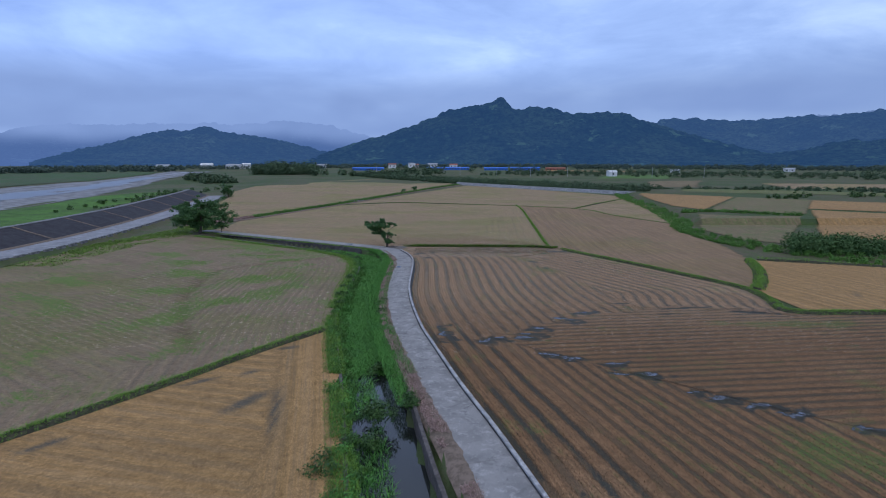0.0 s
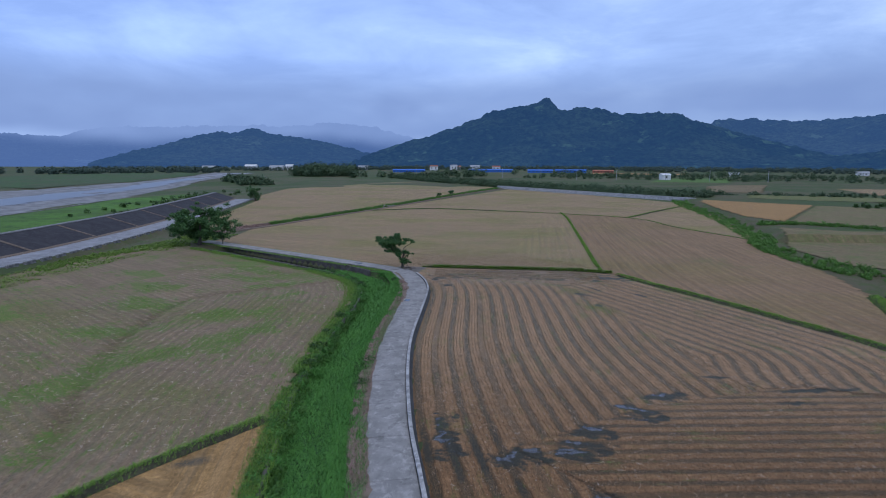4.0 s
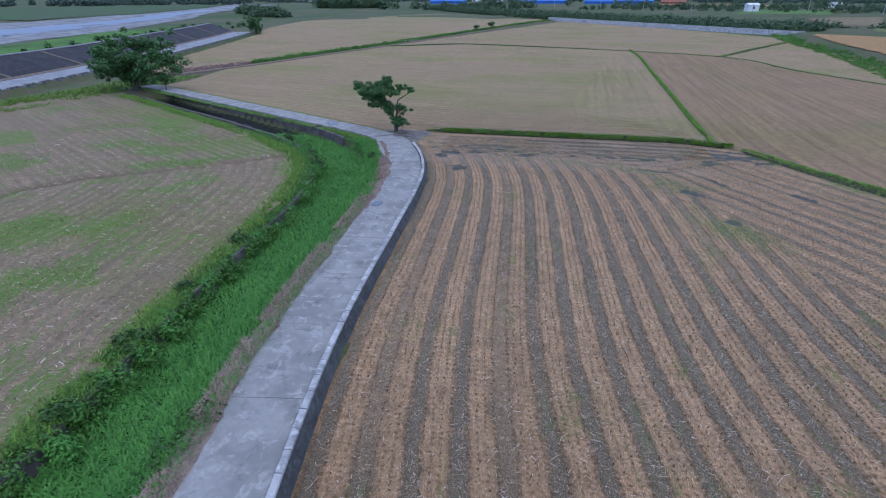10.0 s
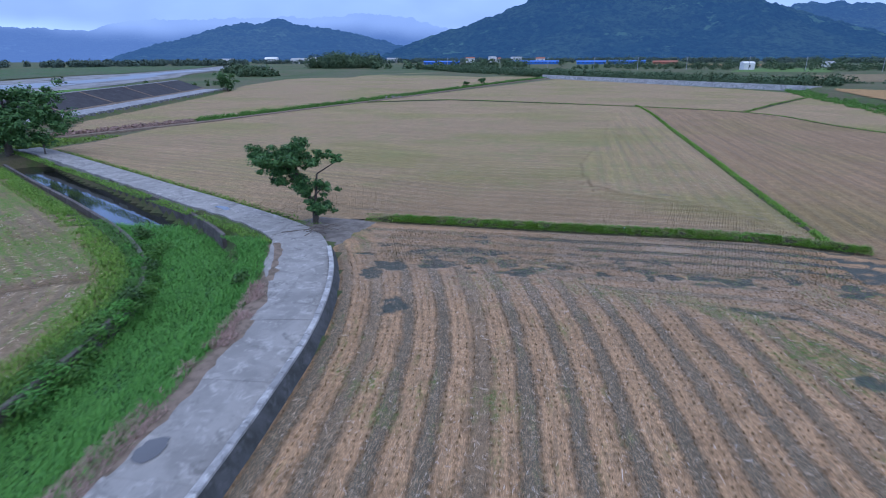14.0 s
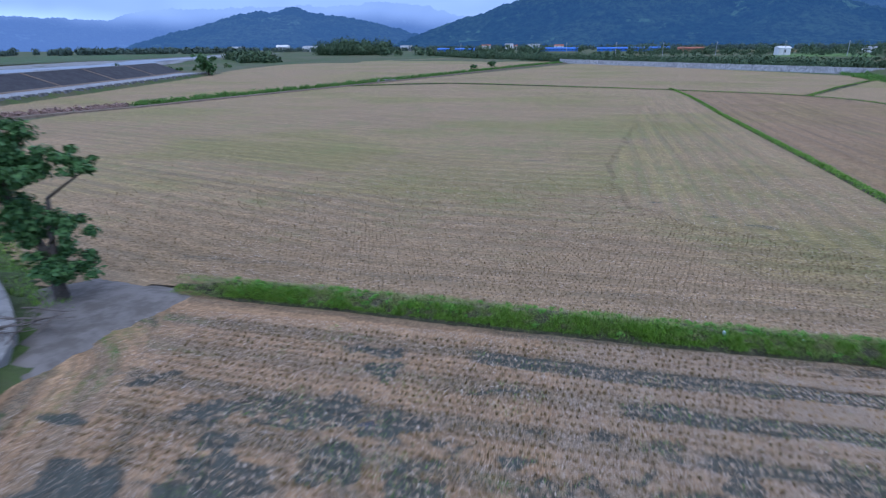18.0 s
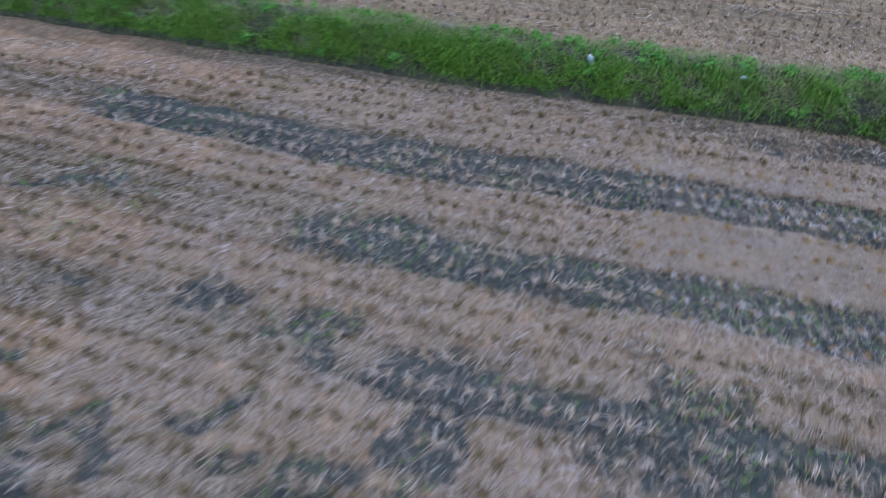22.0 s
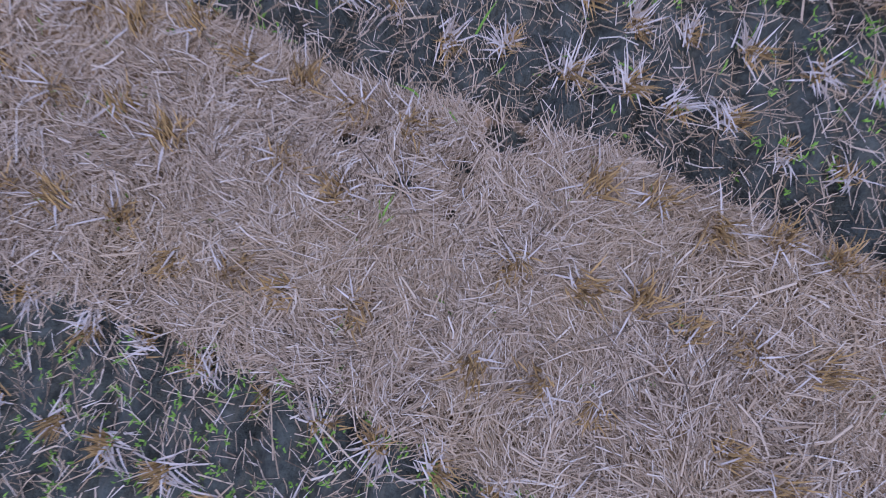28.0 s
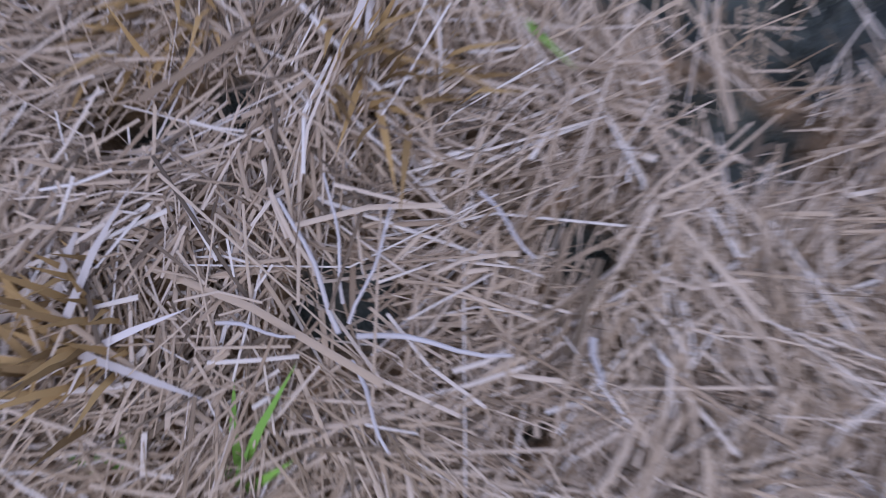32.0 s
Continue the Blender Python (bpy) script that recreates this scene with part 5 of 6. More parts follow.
tagged(bank_grass("bank_grass", LEFT_BANK, -1.2, 0.2, 80, 0.30, 0.03, M_OLIVE, ylim=(-5, 141), zf=lambda x, y: 0 * x + 0.0, clump=0.3), "olive grass between the ditch and the cut field", "grass")
tagged(bank_grass("bank_grass", LEFT_BANK, -0.7, 0.75, 120, 0.42, 0.032, M_GRASS_FAR, ylim=(-5, 141), zf=lambda x, y: 0 * x + 0.0, clump=0.3), "bright grass along the ditch bank", "grass")
tagged(bank_grass("bank_grass", DITCH, 2.0, 3.55, 190, 0.45, 0.03, M_WEED, ylim=(44, 113), clump=0.12), "green weeds on the slope below the road", "weeds")
tagged(bank_grass("verge_weeds", ROAD_R, -5.4, -3.65, 190, 0.36, 0.03, M_WEED, ylim=(38, 114), zf=lambda x, y: 0 * x + 0.28, clump=0.25), "green weeds on the road verge", "weeds")
tagged(bank_grass("verge_weeds", ROAD_R, -4.4, -3.3, 120, 0.26, 0.03, M_GRASS_FAR, ylim=(113, 149), zf=lambda x, y: 0 * x + 0.33, clump=0.36), "short bright grass between the road and the ditch wall", "grass")
tagged(bank_grass("rough_grass", line([(-77, 96), (-76.5, 120), (-74, 142), (-72, 166)]), -4.5, 7.0, 26, 0.5, 0.10, M_OLIVE, (0.1, 0.7), ylim=(90, 170), zf=lambda x, y: 0 * x + rise(y) - 0.1, clump=0.36), "rough olive grass below the levee road", "grass")
verge = offset(ROAD_R, -2.85)
verge = verge[(verge[:, 1] > -8) & (verge[:, 1] < 113)]
sweep("verge", verge, [(-1.35, -0.35), (-0.9, -0.08), (-0.4, 0.02), (0.3, 0.0)], 0.425 + 0.03 * fbm(verge[:, 0] * 2, verge[:, 1] * 2, 86), M_DIRT, closed=False, smooth=True)
tagged(bpy.data.objects["verge"], "strip of dry dirt along the road", "verge", kind="structure")
tagged(bank_grass("dead_weeds", ROAD_R, -4.0, -2.9, 420, 0.30, 0.026, M_DEAD, (0.2, 0.95), zf=lambda x, y: 0 * x + 0.42, ylim=(15, 106), clump=0.43), "dry pinkish dead weeds on the road verge", "weeds")
tagged(bank_grass("verge_grass", ROAD_R, 0.1, 1.6, 60, 0.3, 0.03, M_GRASS_FAR, ylim=(118, 150), zf=lambda x, y: 0 * x + 0.02, clump=0.3), "short grass between the road and the field", "grass")


def leaf_thing(name, label, category, centres, radii, counts, size, mat, flat=0.8, kind="", group=""):
    v, f = leaf_cloud(centres, radii, counts, size, flat)
    return tagged(mesh(name, v, f, mat), label, category, group, kind)


# bushes on the ditch banks
for x, y, z, r, n in [(-4.6, 37.0, -0.1, 1.7, 1500), (-5.2, 33.0, -0.4, 1.3, 900), (-7.2, 30.5, -0.3, 1.4, 900), (-2.7, 38.5, 0.3, 1.0, 600), (-6.0, 47.0, -0.4, 1.0, 500), (-8.2, 68.5, -0.2, 1.5, 1000), (-7.6, 64.6, 0.1, 1.0, 500), (-17.0, 104.2, -0.1, 0.9, 450), (-14.4, 74.0, 0.0, 0.9, 500),
                      (-14.8, 79.5, -0.1, 0.8, 400), (-15.4, 86.0, -0.1, 1.0, 500), (-13.6, 69.5, -0.1, 1.0, 500), (-19.5, 109.0, -0.3, 0.9, 400), (-24.5, 115.6, -0.4, 0.9, 400), (-11.8, 106.4, 0.5, 0.6, 250)]:
    cs = [(x + rng.normal(0, r * 0.35), y + rng.normal(0, r * 0.4), z + rng.uniform(0, r * 0.5)) for _ in range(4)]
    leaf_thing("bush", "leafy green bush on the ditch bank", "bush", cs, [r * 0.6] * 4, [n // 4] * 4, 0.11, M_BUSH, 0.75, group="bushes along the ditch")


# ---------------------------------------------------------------- trees
def limb(bm, a, b, ra, rb, sides=8, steps=5, wob=0.12):
    a, b = Vector(a), Vector(b)
    way = (b - a)
    side = way.orthogonal().normalized()
    other = way.cross(side).normalized()
    rings = []
    for i in range(steps + 1):
        t = i / steps
        c = a.lerp(b, t) + (side * math.sin(t * 5 + a.x) + other * math.cos(t * 4 + a.y)) * wob * way.length * 0.12 * t * (1.3 - t)
        r = ra + (rb - ra) * t
        rings.append([bm.verts.new(c + (side * math.cos(q) + other * math.sin(q)) * r * (1 + 0.12 * math.sin(3 * q + t * 9))) for q in (2 * math.pi * j / sides for j in range(sides))])
    for p, q in zip(rings[:-1], rings[1:]):
        for j in range(sides):
            bm.faces.new((p[j], p[(j + 1) % sides], q[(j + 1) % sides], q[j]))
    bm.faces.new(rings[-1])


def tree(label, at, limbs, lumps, leaf, per_r, mat, name="tree"):
    root = new(name)
    root.matrix_basis = pose(*at)
    tagged(root, label, "tree")
    bm = bmesh.new()
    for a, b, ra, rb in limbs:
        limb(bm, a, b, ra, rb)
    part("trunk", bm, M_BARK, root, smooth=True)
    cs, rs, ns = [], [], []
    for x, y, z, r in lumps:
        for _ in range(13):
            cs.append((x + rng.normal(0, r * 0.55), y + rng.normal(0, r * 0.55), z + rng.normal(0, r * 0.38)))
            rs.append(r * rng.uniform(0.3, 0.75))
            ns.append(int(per_r * r * r / 13) + 8)
    v, f = leaf_cloud(cs, rs, ns, leaf, 0.6, 0.8)
    mesh("crown", v, f, mat, root)
    return root


tree("lone spreading roadside tree with dark green leaves", (-12.4, 118.7, 0.25),
     [((0, 0, -0.3), (0.05, 0, 1.2), 0.26, 0.2), ((0.05, 0, 1.1), (-1.3, 0.2, 3.6), 0.17, 0.09), ((-1.3, 0.2, 3.6), (-3.4, 0, 4.7), 0.09, 0.03), ((0.05, 0, 1.2), (0.3, 0.2, 3.6), 0.13, 0.07),
      ((0.3, 0.2, 3.6), (2.2, 0.3, 4.8), 0.06, 0.02), ((-1.3, 0.2, 3.6), (-1.2, 0.1, 5.6), 0.08, 0.03), ((0.1, 0, 2.0), (0.9, -0.2, 2.8), 0.07, 0.03), ((-0.5, 0, 2.4), (-2.4, 0.5, 3.6), 0.08, 0.03)],
     [(0.1, 0, 1.35, 0.85), (0.55, -0.3, 1.2, 0.6), (0.7, 0, 2.7, 0.7), (-0.5, 0, 2.3, 0.6), (-1.1, 0.1, 3.1, 0.9), (-2.2, 0, 3.5, 0.9), (-3.0, 0.2, 4.2, 1.1), (-4.0, 0, 4.8, 0.8), (-2.7, 0.3, 5.0, 0.9), (-1.4, -0.2, 4.5, 1.0), (-1.2, 0.2, 5.6, 0.75), (-0.2, 0, 4.7, 0.75), (0.8, 0.2, 5.0, 0.55), (1.9, 0.2, 4.85, 0.45)],
     0.12, 2300, M_TREE)
big = [(rng.normal(0, 2.6), rng.normal(0, 2.4), 5.2 + rng.normal(0, 1.4), rng.uniform(1.6, 2.3)) for _ in range(16)] + [(-4.5, 0, 4.0, 1.7), (4.6, 0, 5.5, 1.6), (0.5, 0, 8.2, 1.6), (5.6, 0, 4.6, 1.2), (-3, 0, 7.2, 1.4), (-1.2, -0.5, 2.4, 1.6), (2.2, -0.4, 2.6, 1.5), (-3.6, 0, 2.9, 1.3)]
tree("large dense dark green tree beside the ditch", (-65.0, 144.0, 0.0), [((0, 0, -0.5), (0.3, 0, 2.6), 0.5, 0.4), ((0.3, 0, 2.4), (-2.6, 0.5, 5.6), 0.28, 0.1), ((0.3, 0, 2.4), (2.9, 0, 5.4), 0.28, 0.1), ((0.3, 0, 2.5), (0.5, 0.5, 7.5), 0.3, 0.1)], big, 0.26, 230, M_TREE)
tree("small round tree at the bend of the road", (-59.0, 143.5, 0.1), [((0, 0, -0.3), (0.1, 0, 1.6), 0.12, 0.08), ((0.1, 0, 1.5), (0.5, 0.2, 2.6), 0.06, 0.03), ((0.1, 0, 1.5), (-0.5, 0.1, 2.5), 0.06, 0.03)], [(0, 0, 2.2, 1.0), (0.7, 0.2, 2.4, 0.8), (-0.7, 0, 2.3, 0.8), (0.1, 0, 3.0, 0.7)], 0.16, 420, M_TREE)
tree("round tree at the end of the levee road", (-113.0, 286.0, 1.4), [((0, 0, -0.5), (0.2, 0, 2.4), 0.3, 0.22), ((0.2, 0, 2.3), (2, 0, 4.5), 0.15, 0.06), ((0.2, 0, 2.3), (-2, 0, 4.5), 0.15, 0.06)], [(rng.normal(0, 1.9), rng.normal(0, 1.8), 4.3 + rng.normal(0, 0.9), 1.5) for _ in range(9)], 0.32, 130, M_TREE)


# ---------------------------------------------------------------- far scrub, woods and villages
def thicket(name, label, path, half, count, height, leaf, per, mat, category="scrub", zoff=0.0):
    s = np.r_[0, np.cumsum(np.linalg.norm(np.diff(path, axis=0), axis=1))]
    u, lat = rng.uniform(0, s[-1], count), rng.uniform(-half, half, count)
    nr = normals(path)
    x = np.interp(u, s, path[:, 0]) + np.interp(u, s, nr[:, 0]) * lat
    y = np.interp(u, s, path[:, 1]) + np.interp(u, s, nr[:, 1]) * lat
    h = height * rng.uniform(0.45, 1.15, count)
    z = ground_height(x, y) + h * 0.4 + zoff
    return leaf_thing(name, label, category, np.c_[x, y, z], h * 0.62, [per] * count, leaf, mat, 0.9, "stuff")


path4 = offset(B4, 2.9)
sweep("field_path", path4, [(-0.9, -0.1), (-0.8, 0.22), (0.8, 0.22), (0.9, -0.1)], rise(path4[:, 1]), M_DIRT)
tagged(bpy.data.objects["field_path"], "pale dirt path beside the drain", "path", kind="structure")
for tx, ty, th in ((-17, 327, 3.4), (-23, 318, 2.4)):
    tree("small round tree beside the drain", (tx, ty, float(rise(ty))), [((0, 0, -0.3), (0.1, 0, th * 0.6), 0.14, 0.08), ((0.1, 0, th * 0.5), (0.5, 0.2, th * 0.8), 0.06, 0.03)], [(0, 0, th * 0.7, th * 0.33), (0.5, 0.3, th * 0.8, th * 0.28), (-0.5, 0, th * 0.75, th * 0.28)], 0.3, 90, M_TREE)
culvert = bmesh.new()
block(culvert, -3.5, 3.5, -1.2, 1.2, -0.6, 0.5, 0.08)
cv = tagged(part("culvert", culvert, M_ROAD), "pale concrete culvert slab over the drain", "culvert")
cv.matrix_basis = pose(-41.5, 260, float(rise(260)), 0, 0, 20)
thicket("brush", "grey dry brush heaped along the drain", B4[B4[:, 1] < 190], 1.8, 150, 0.9, 0.22, 60, M_DEAD, "brush")
CHANNEL = line([(-60, 520), (16, 411), (59, 356), (83, 327), (106, 300)], 3.0)
sweep("channel_wall", CHANNEL[CHANNEL[:, 0] > 10], [(-0.5, -0.3), (-0.5, 1.9), (0.5, 1.9), (0.9, -0.3)], rise(CHANNEL[CHANNEL[:, 0] > 10][:, 1]), M_CAP)
tagged(bpy.data.objects["channel_wall"], "long pale concrete channel wall", "wall", kind="structure")
thicket("scrub", "dark scrub along the channel", line([(-90, 640), (-30, 520), (25, 440), (70, 385), (104, 335), (124, 318)], 3), 19, 1150, 4.8, 0.5, 95, M_FARTREE)
thicket("hedge", "green hedge and weeds along the drain", B4[B4[:, 1] > 188], 2.0, 860, 1.2, 0.15, 110, M_HEDGE, "hedge")
thicket("hedge", "green slope of weeds below the terrace", offset(TERR, 1.6), 3.2, 620, 1.4, 0.14, 170, M_HEDGE, "hedge", -0.4)
thicket("hedge", "weedy slope by the sunken plot", offset(HEDGE, -0.5), 2.6, 420, 1.3, 0.15, 150, M_HEDGE, "hedge", -0.2)
thicket("hedge", "green step between two terrace plots", line([(84, 190), (97, 192), (116, 176)], 2), 2.2, 130, 1.5, 0.25, 60, M_HEDGE, "hedge", -0.2)
thicket("reeds", "tall dark reeds and bushes between plots", line([(72, 112), (84, 108), (104, 106), (118, 100)], 2), 5, 170, 3.8, 0.26, 300, M_REED, "reeds")
thicket("hedge", "rough weeds between levee road and field", line([(-77, 110), (-77.5, 125), (-72, 141), (-68, 148), (-76, 160)], 2), 2.4, 200, 0.7, 0.12, 150, M_OLIVE, "hedge")
thicket("scrub", "low bushes on the river bank", line([(-140, 200), (-150, 280), (-160, 360)], 4), 14, 60, 2.2, 0.5, 50, M_BUSH)
thicket("scrub", "green bushes at the river bend", line([(-190, 470), (-230, 520), (-250, 560)], 4), 14, 90, 7.0, 1.3, 60, M_FARTREE)
thicket("woods", "grove of dark trees beyond the fields", line([(-225, 690), (-190, 680), (-160, 690)], 4), 26, 70, 17, 1.1, 330, M_FARTREE, "woods")
thicket("woods", "scattered dark trees on the valley floor", line([(-150, 620), (-60, 640), (-20, 700)], 4), 30, 26, 9, 1.6, 90, M_FARTREE, "woods")
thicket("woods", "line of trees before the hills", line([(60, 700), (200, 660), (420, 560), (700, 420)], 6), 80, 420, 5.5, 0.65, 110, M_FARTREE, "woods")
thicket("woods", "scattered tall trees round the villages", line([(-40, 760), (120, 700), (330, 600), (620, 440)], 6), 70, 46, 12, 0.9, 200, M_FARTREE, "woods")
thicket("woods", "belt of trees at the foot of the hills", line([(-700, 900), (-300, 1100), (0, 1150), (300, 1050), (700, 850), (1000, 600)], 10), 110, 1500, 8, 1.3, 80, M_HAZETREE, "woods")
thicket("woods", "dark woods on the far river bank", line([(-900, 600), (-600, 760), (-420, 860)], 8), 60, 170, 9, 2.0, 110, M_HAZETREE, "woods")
thicket("scrub", "bushes along field edges", line([(130, 345), (190, 325), (260, 300), (360, 280)], 4), 14, 300, 2.4, 0.6, 40, M_FARTREE)
thicket("scrub", "bushes by the far track", line([(150, 250), (190, 262), (240, 250), (330, 200)], 4), 6, 70, 2.8, 0.6, 50, M_BUSH)


def hill(name, label, r0, r1, az, top, mat, seed, steps=(420, 84), rough=0.2):
    """A wooded range: a height along the compass and a rounded rise along the distance."""
    a = np.linspace(az[0], az[-1], steps[0])
    t = np.linspace(0, 1, steps[1])
    h = np.interp(a, az, top)
    soft = np.hanning(15)
    h = np.convolve(np.pad(h, 7, "edge"), soft / soft.sum(), "valid")
    A, T = np.meshgrid(a, t, indexing="ij")
    r = r0 + (r1 - r0) * T
    x, y = r * np.sin(np.radians(A)), r * np.cos(np.radians(A))
    shape = np.sin(np.clip(T * 1.35, 0, 1) * np.pi / 2) ** 1.25 * sstep(T, 1.0, 0.86)
    ridge = fbm(x / 240, y / 240, seed, 5) - 0.5
    z = 12 + h[:, None] * shape * (1 + 0.75 * ridge * (1 - sstep(T, 0.45, 0.78)) ) + (fbm(x / 45, y / 45, seed + 3, 4) - 0.5) * rough * h[:, None] * shape + (8 * (vnoise(x / 9, y / 9, seed + 9) - 0.5) + 9 * (vnoise(x / 31, y / 31, seed + 10) - 0.5)) * shape
    ob = mesh(name, np.stack([x, y, z], -1), quads(*steps), mat, smooth=True)
    return tagged(ob, label, "hill", kind="structure")


# last two values: colour and strength of the haze each range gives off
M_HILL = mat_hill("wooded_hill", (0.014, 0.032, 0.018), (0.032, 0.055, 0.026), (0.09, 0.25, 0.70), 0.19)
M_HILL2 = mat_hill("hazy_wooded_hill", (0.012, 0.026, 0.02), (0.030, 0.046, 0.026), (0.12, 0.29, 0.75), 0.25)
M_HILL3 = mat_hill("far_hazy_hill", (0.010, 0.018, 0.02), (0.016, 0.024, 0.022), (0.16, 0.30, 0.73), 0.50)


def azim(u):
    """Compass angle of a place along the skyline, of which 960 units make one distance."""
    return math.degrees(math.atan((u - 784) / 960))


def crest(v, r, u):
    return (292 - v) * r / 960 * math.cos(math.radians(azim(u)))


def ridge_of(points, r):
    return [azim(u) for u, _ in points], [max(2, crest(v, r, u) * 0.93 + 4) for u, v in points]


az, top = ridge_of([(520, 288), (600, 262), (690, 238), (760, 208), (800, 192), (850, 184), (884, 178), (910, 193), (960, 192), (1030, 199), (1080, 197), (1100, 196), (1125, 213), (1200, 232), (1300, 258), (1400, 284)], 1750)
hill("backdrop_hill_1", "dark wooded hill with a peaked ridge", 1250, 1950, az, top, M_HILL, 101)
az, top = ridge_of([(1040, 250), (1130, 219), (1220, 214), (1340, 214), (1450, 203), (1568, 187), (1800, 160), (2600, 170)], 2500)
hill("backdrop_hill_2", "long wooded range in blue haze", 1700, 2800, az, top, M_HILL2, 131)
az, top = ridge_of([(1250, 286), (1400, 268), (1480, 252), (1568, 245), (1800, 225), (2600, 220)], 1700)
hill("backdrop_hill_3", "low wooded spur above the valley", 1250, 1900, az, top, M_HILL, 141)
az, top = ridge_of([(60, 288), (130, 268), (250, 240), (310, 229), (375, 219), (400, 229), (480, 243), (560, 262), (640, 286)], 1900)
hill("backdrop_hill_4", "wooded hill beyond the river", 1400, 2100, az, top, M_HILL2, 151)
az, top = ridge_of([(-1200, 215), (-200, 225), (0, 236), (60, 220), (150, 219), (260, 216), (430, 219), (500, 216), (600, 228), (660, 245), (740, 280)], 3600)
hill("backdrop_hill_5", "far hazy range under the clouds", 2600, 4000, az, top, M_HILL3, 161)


def cloud_bank():
    """Low cloud that swallows the tops of the far ranges."""
    a, h = np.linspace(-80, 80, 260), np.linspace(0, 1, 36)
    A, H = np.meshgrid(a, h, indexing="ij")
    z = 60 + 420 * H
    foot = np.interp(A, [-80, -25, -8, 8, 20, 80], [112, 112, 112, 150, 190, 200]) + 90 * (fbm(A / 9 + 50, H * 2, 171, 4) - 0.5)
    thick = sstep(z, foot - 25, foot + 60) * sstep(H, 1.0, 0.55) * (0.88 + 0.4 * (fbm(A / 5 + 70, H * 4, 175) - 0.5)).clip(0, 1)
    r = 2450
    m, k, b = material("low_cloud", 1.0, 0.0)
    b.inputs["Base Color"].default_value = (0, 0, 0, 1)
    # sky-coloured emission over black stands in for daylight scattered by the cloud
    k.put(b, "Emission Color", (0.25, 0.37, 0.70))
    b.inputs["Emission Strength"].default_value = 1.0
    k.put(b, "Alpha", k.attr("thick"))
    ob = mesh("backdrop_cloud", np.stack([r * np.sin(np.radians(A)), r * np.cos(np.radians(A)), z], -1), quads(260, 36), m, smooth=True, attrs={"thick": thick})
    tagged(ob, "low grey-blue cloud over the far ranges", "cloud", kind="structure")


cloud_bank()


def house(at, turn, lx, ly, h, wall, roof, label, category="house"):
    root = new("house")
    root.matrix_basis = pose(*at, 0, 0, turn)
    tagged(root, label, category, "far buildings in the valley")
    bm = bmesh.new()
    block(bm, -lx / 2, lx / 2, -ly / 2, ly / 2, -1, h, 0.05)
    part("wall", bm, wall, root)
    bm = bmesh.new()
    e = 0.5
    vs = [bm.verts.new(c) for c in ((-lx / 2 - e, -ly / 2 - e, h), (lx / 2 + e, -ly / 2 - e, h), (lx / 2 + e, ly / 2 + e, h), (-lx / 2 - e, ly / 2 + e, h), (-lx / 2 - e, 0, h + ly * 0.22), (lx / 2 + e, 0, h + ly * 0.22))]
    for q in ((0, 1, 5, 4), (2, 3, 4, 5), (0, 4, 3), (1, 2, 5), (3, 2, 1, 0)):
        bm.faces.new([vs[i] for i in q])
    part("roof", bm, roof, root)
    for i in range(max(1, int(lx // 5))):
        bm = bmesh.new()
        x = -lx / 2 + (i + 0.5) * lx / max(1, int(lx // 5))
        block(bm, x - 0.8, x + 0.8, -ly / 2 - 0.06, -ly / 2 + 0.02, h * 0.35, h * 0.75)
        part("window", bm, M_DARKWALL, root)


M_BLUE = mat_plain("blue_metal_sheet", (0.03, 0.16, 0.55), (0.04, 0.13, 0.42), 0.2, 0.5)
M_RED = mat_plain("faded_red_sheet", (0.35, 0.12, 0.08), (0.28, 0.14, 0.10), 0.2)
M_GREYROOF = mat_plain("grey_metal_roof", (0.35, 0.36, 0.38), (0.25, 0.26, 0.28), 0.3, 0.5)
for x, y, t, lx, ly, h, w, r, lab in [
        (8, 905, 0, 70, 8, 3.2, M_BLUE, M_BLUE, "long low blue metal shed"), (85, 880, -3, 38, 8, 3.0, M_BLUE, M_BLUE, "long low blue metal shed"), (130, 870, -4, 46, 8, 3.4, M_BLUE, M_BLUE, "long low blue metal shed"), (-120, 880, 2, 50, 8, 3.0, M_BLUE, M_BLUE, "long low blue metal shed"), (176, 858, -4, 30, 7, 3.0, M_RED, M_RED, "low faded red metal shed"),
        (182, 590, 10, 9, 7, 5.0, M_WHITE, M_WHITE, "small white box building"), (305, 720, -15, 11, 7, 3.6, M_WHITE, M_GREYROOF, "white house with a grey roof"), (-430, 1000, 10, 20, 12, 7.5, M_WHITE, M_WHITE, "white building by the river"), (-385, 1010, 0, 26, 12, 6.0, M_WHITE, M_GREYROOF, "white house near the far bank"),
        (-365, 1020, 20, 14, 10, 8.0, M_WHITE, M_WHITE, "white house near the far bank"), (-96, 1040, 0, 14, 9, 7, M_WHITE, M_RED, "white village house with a red roof"), (-60, 1050, 20, 12, 9, 8, M_WHITE, M_GREYROOF, "white two-storey village house"), (-55, 1060, 5, 16, 9, 6, M_WHITE, M_RED, "white village house with a red roof"),
        (-20, 1060, 0, 18, 9, 7, M_WHITE, M_GREYROOF, "white two-storey village house"), (20, 1050, -8, 14, 9, 6, M_WHITE, M_RED, "white village house with a red roof"), (-230, 1040, 10, 18, 9, 6, M_WHITE, M_GREYROOF, "white village house with grey roof"), (-500, 980, 10, 22, 10, 6, M_WHITE, M_GREYROOF, "long white building on a farm"), (480, 760, -20, 13, 8, 3.6, M_WHITE, M_GREYROOF, "long farm building with grey roof")]:
    house((x, y, float(ground_height(x, y)) + 0.2), t, lx, ly, h, w, r, lab)

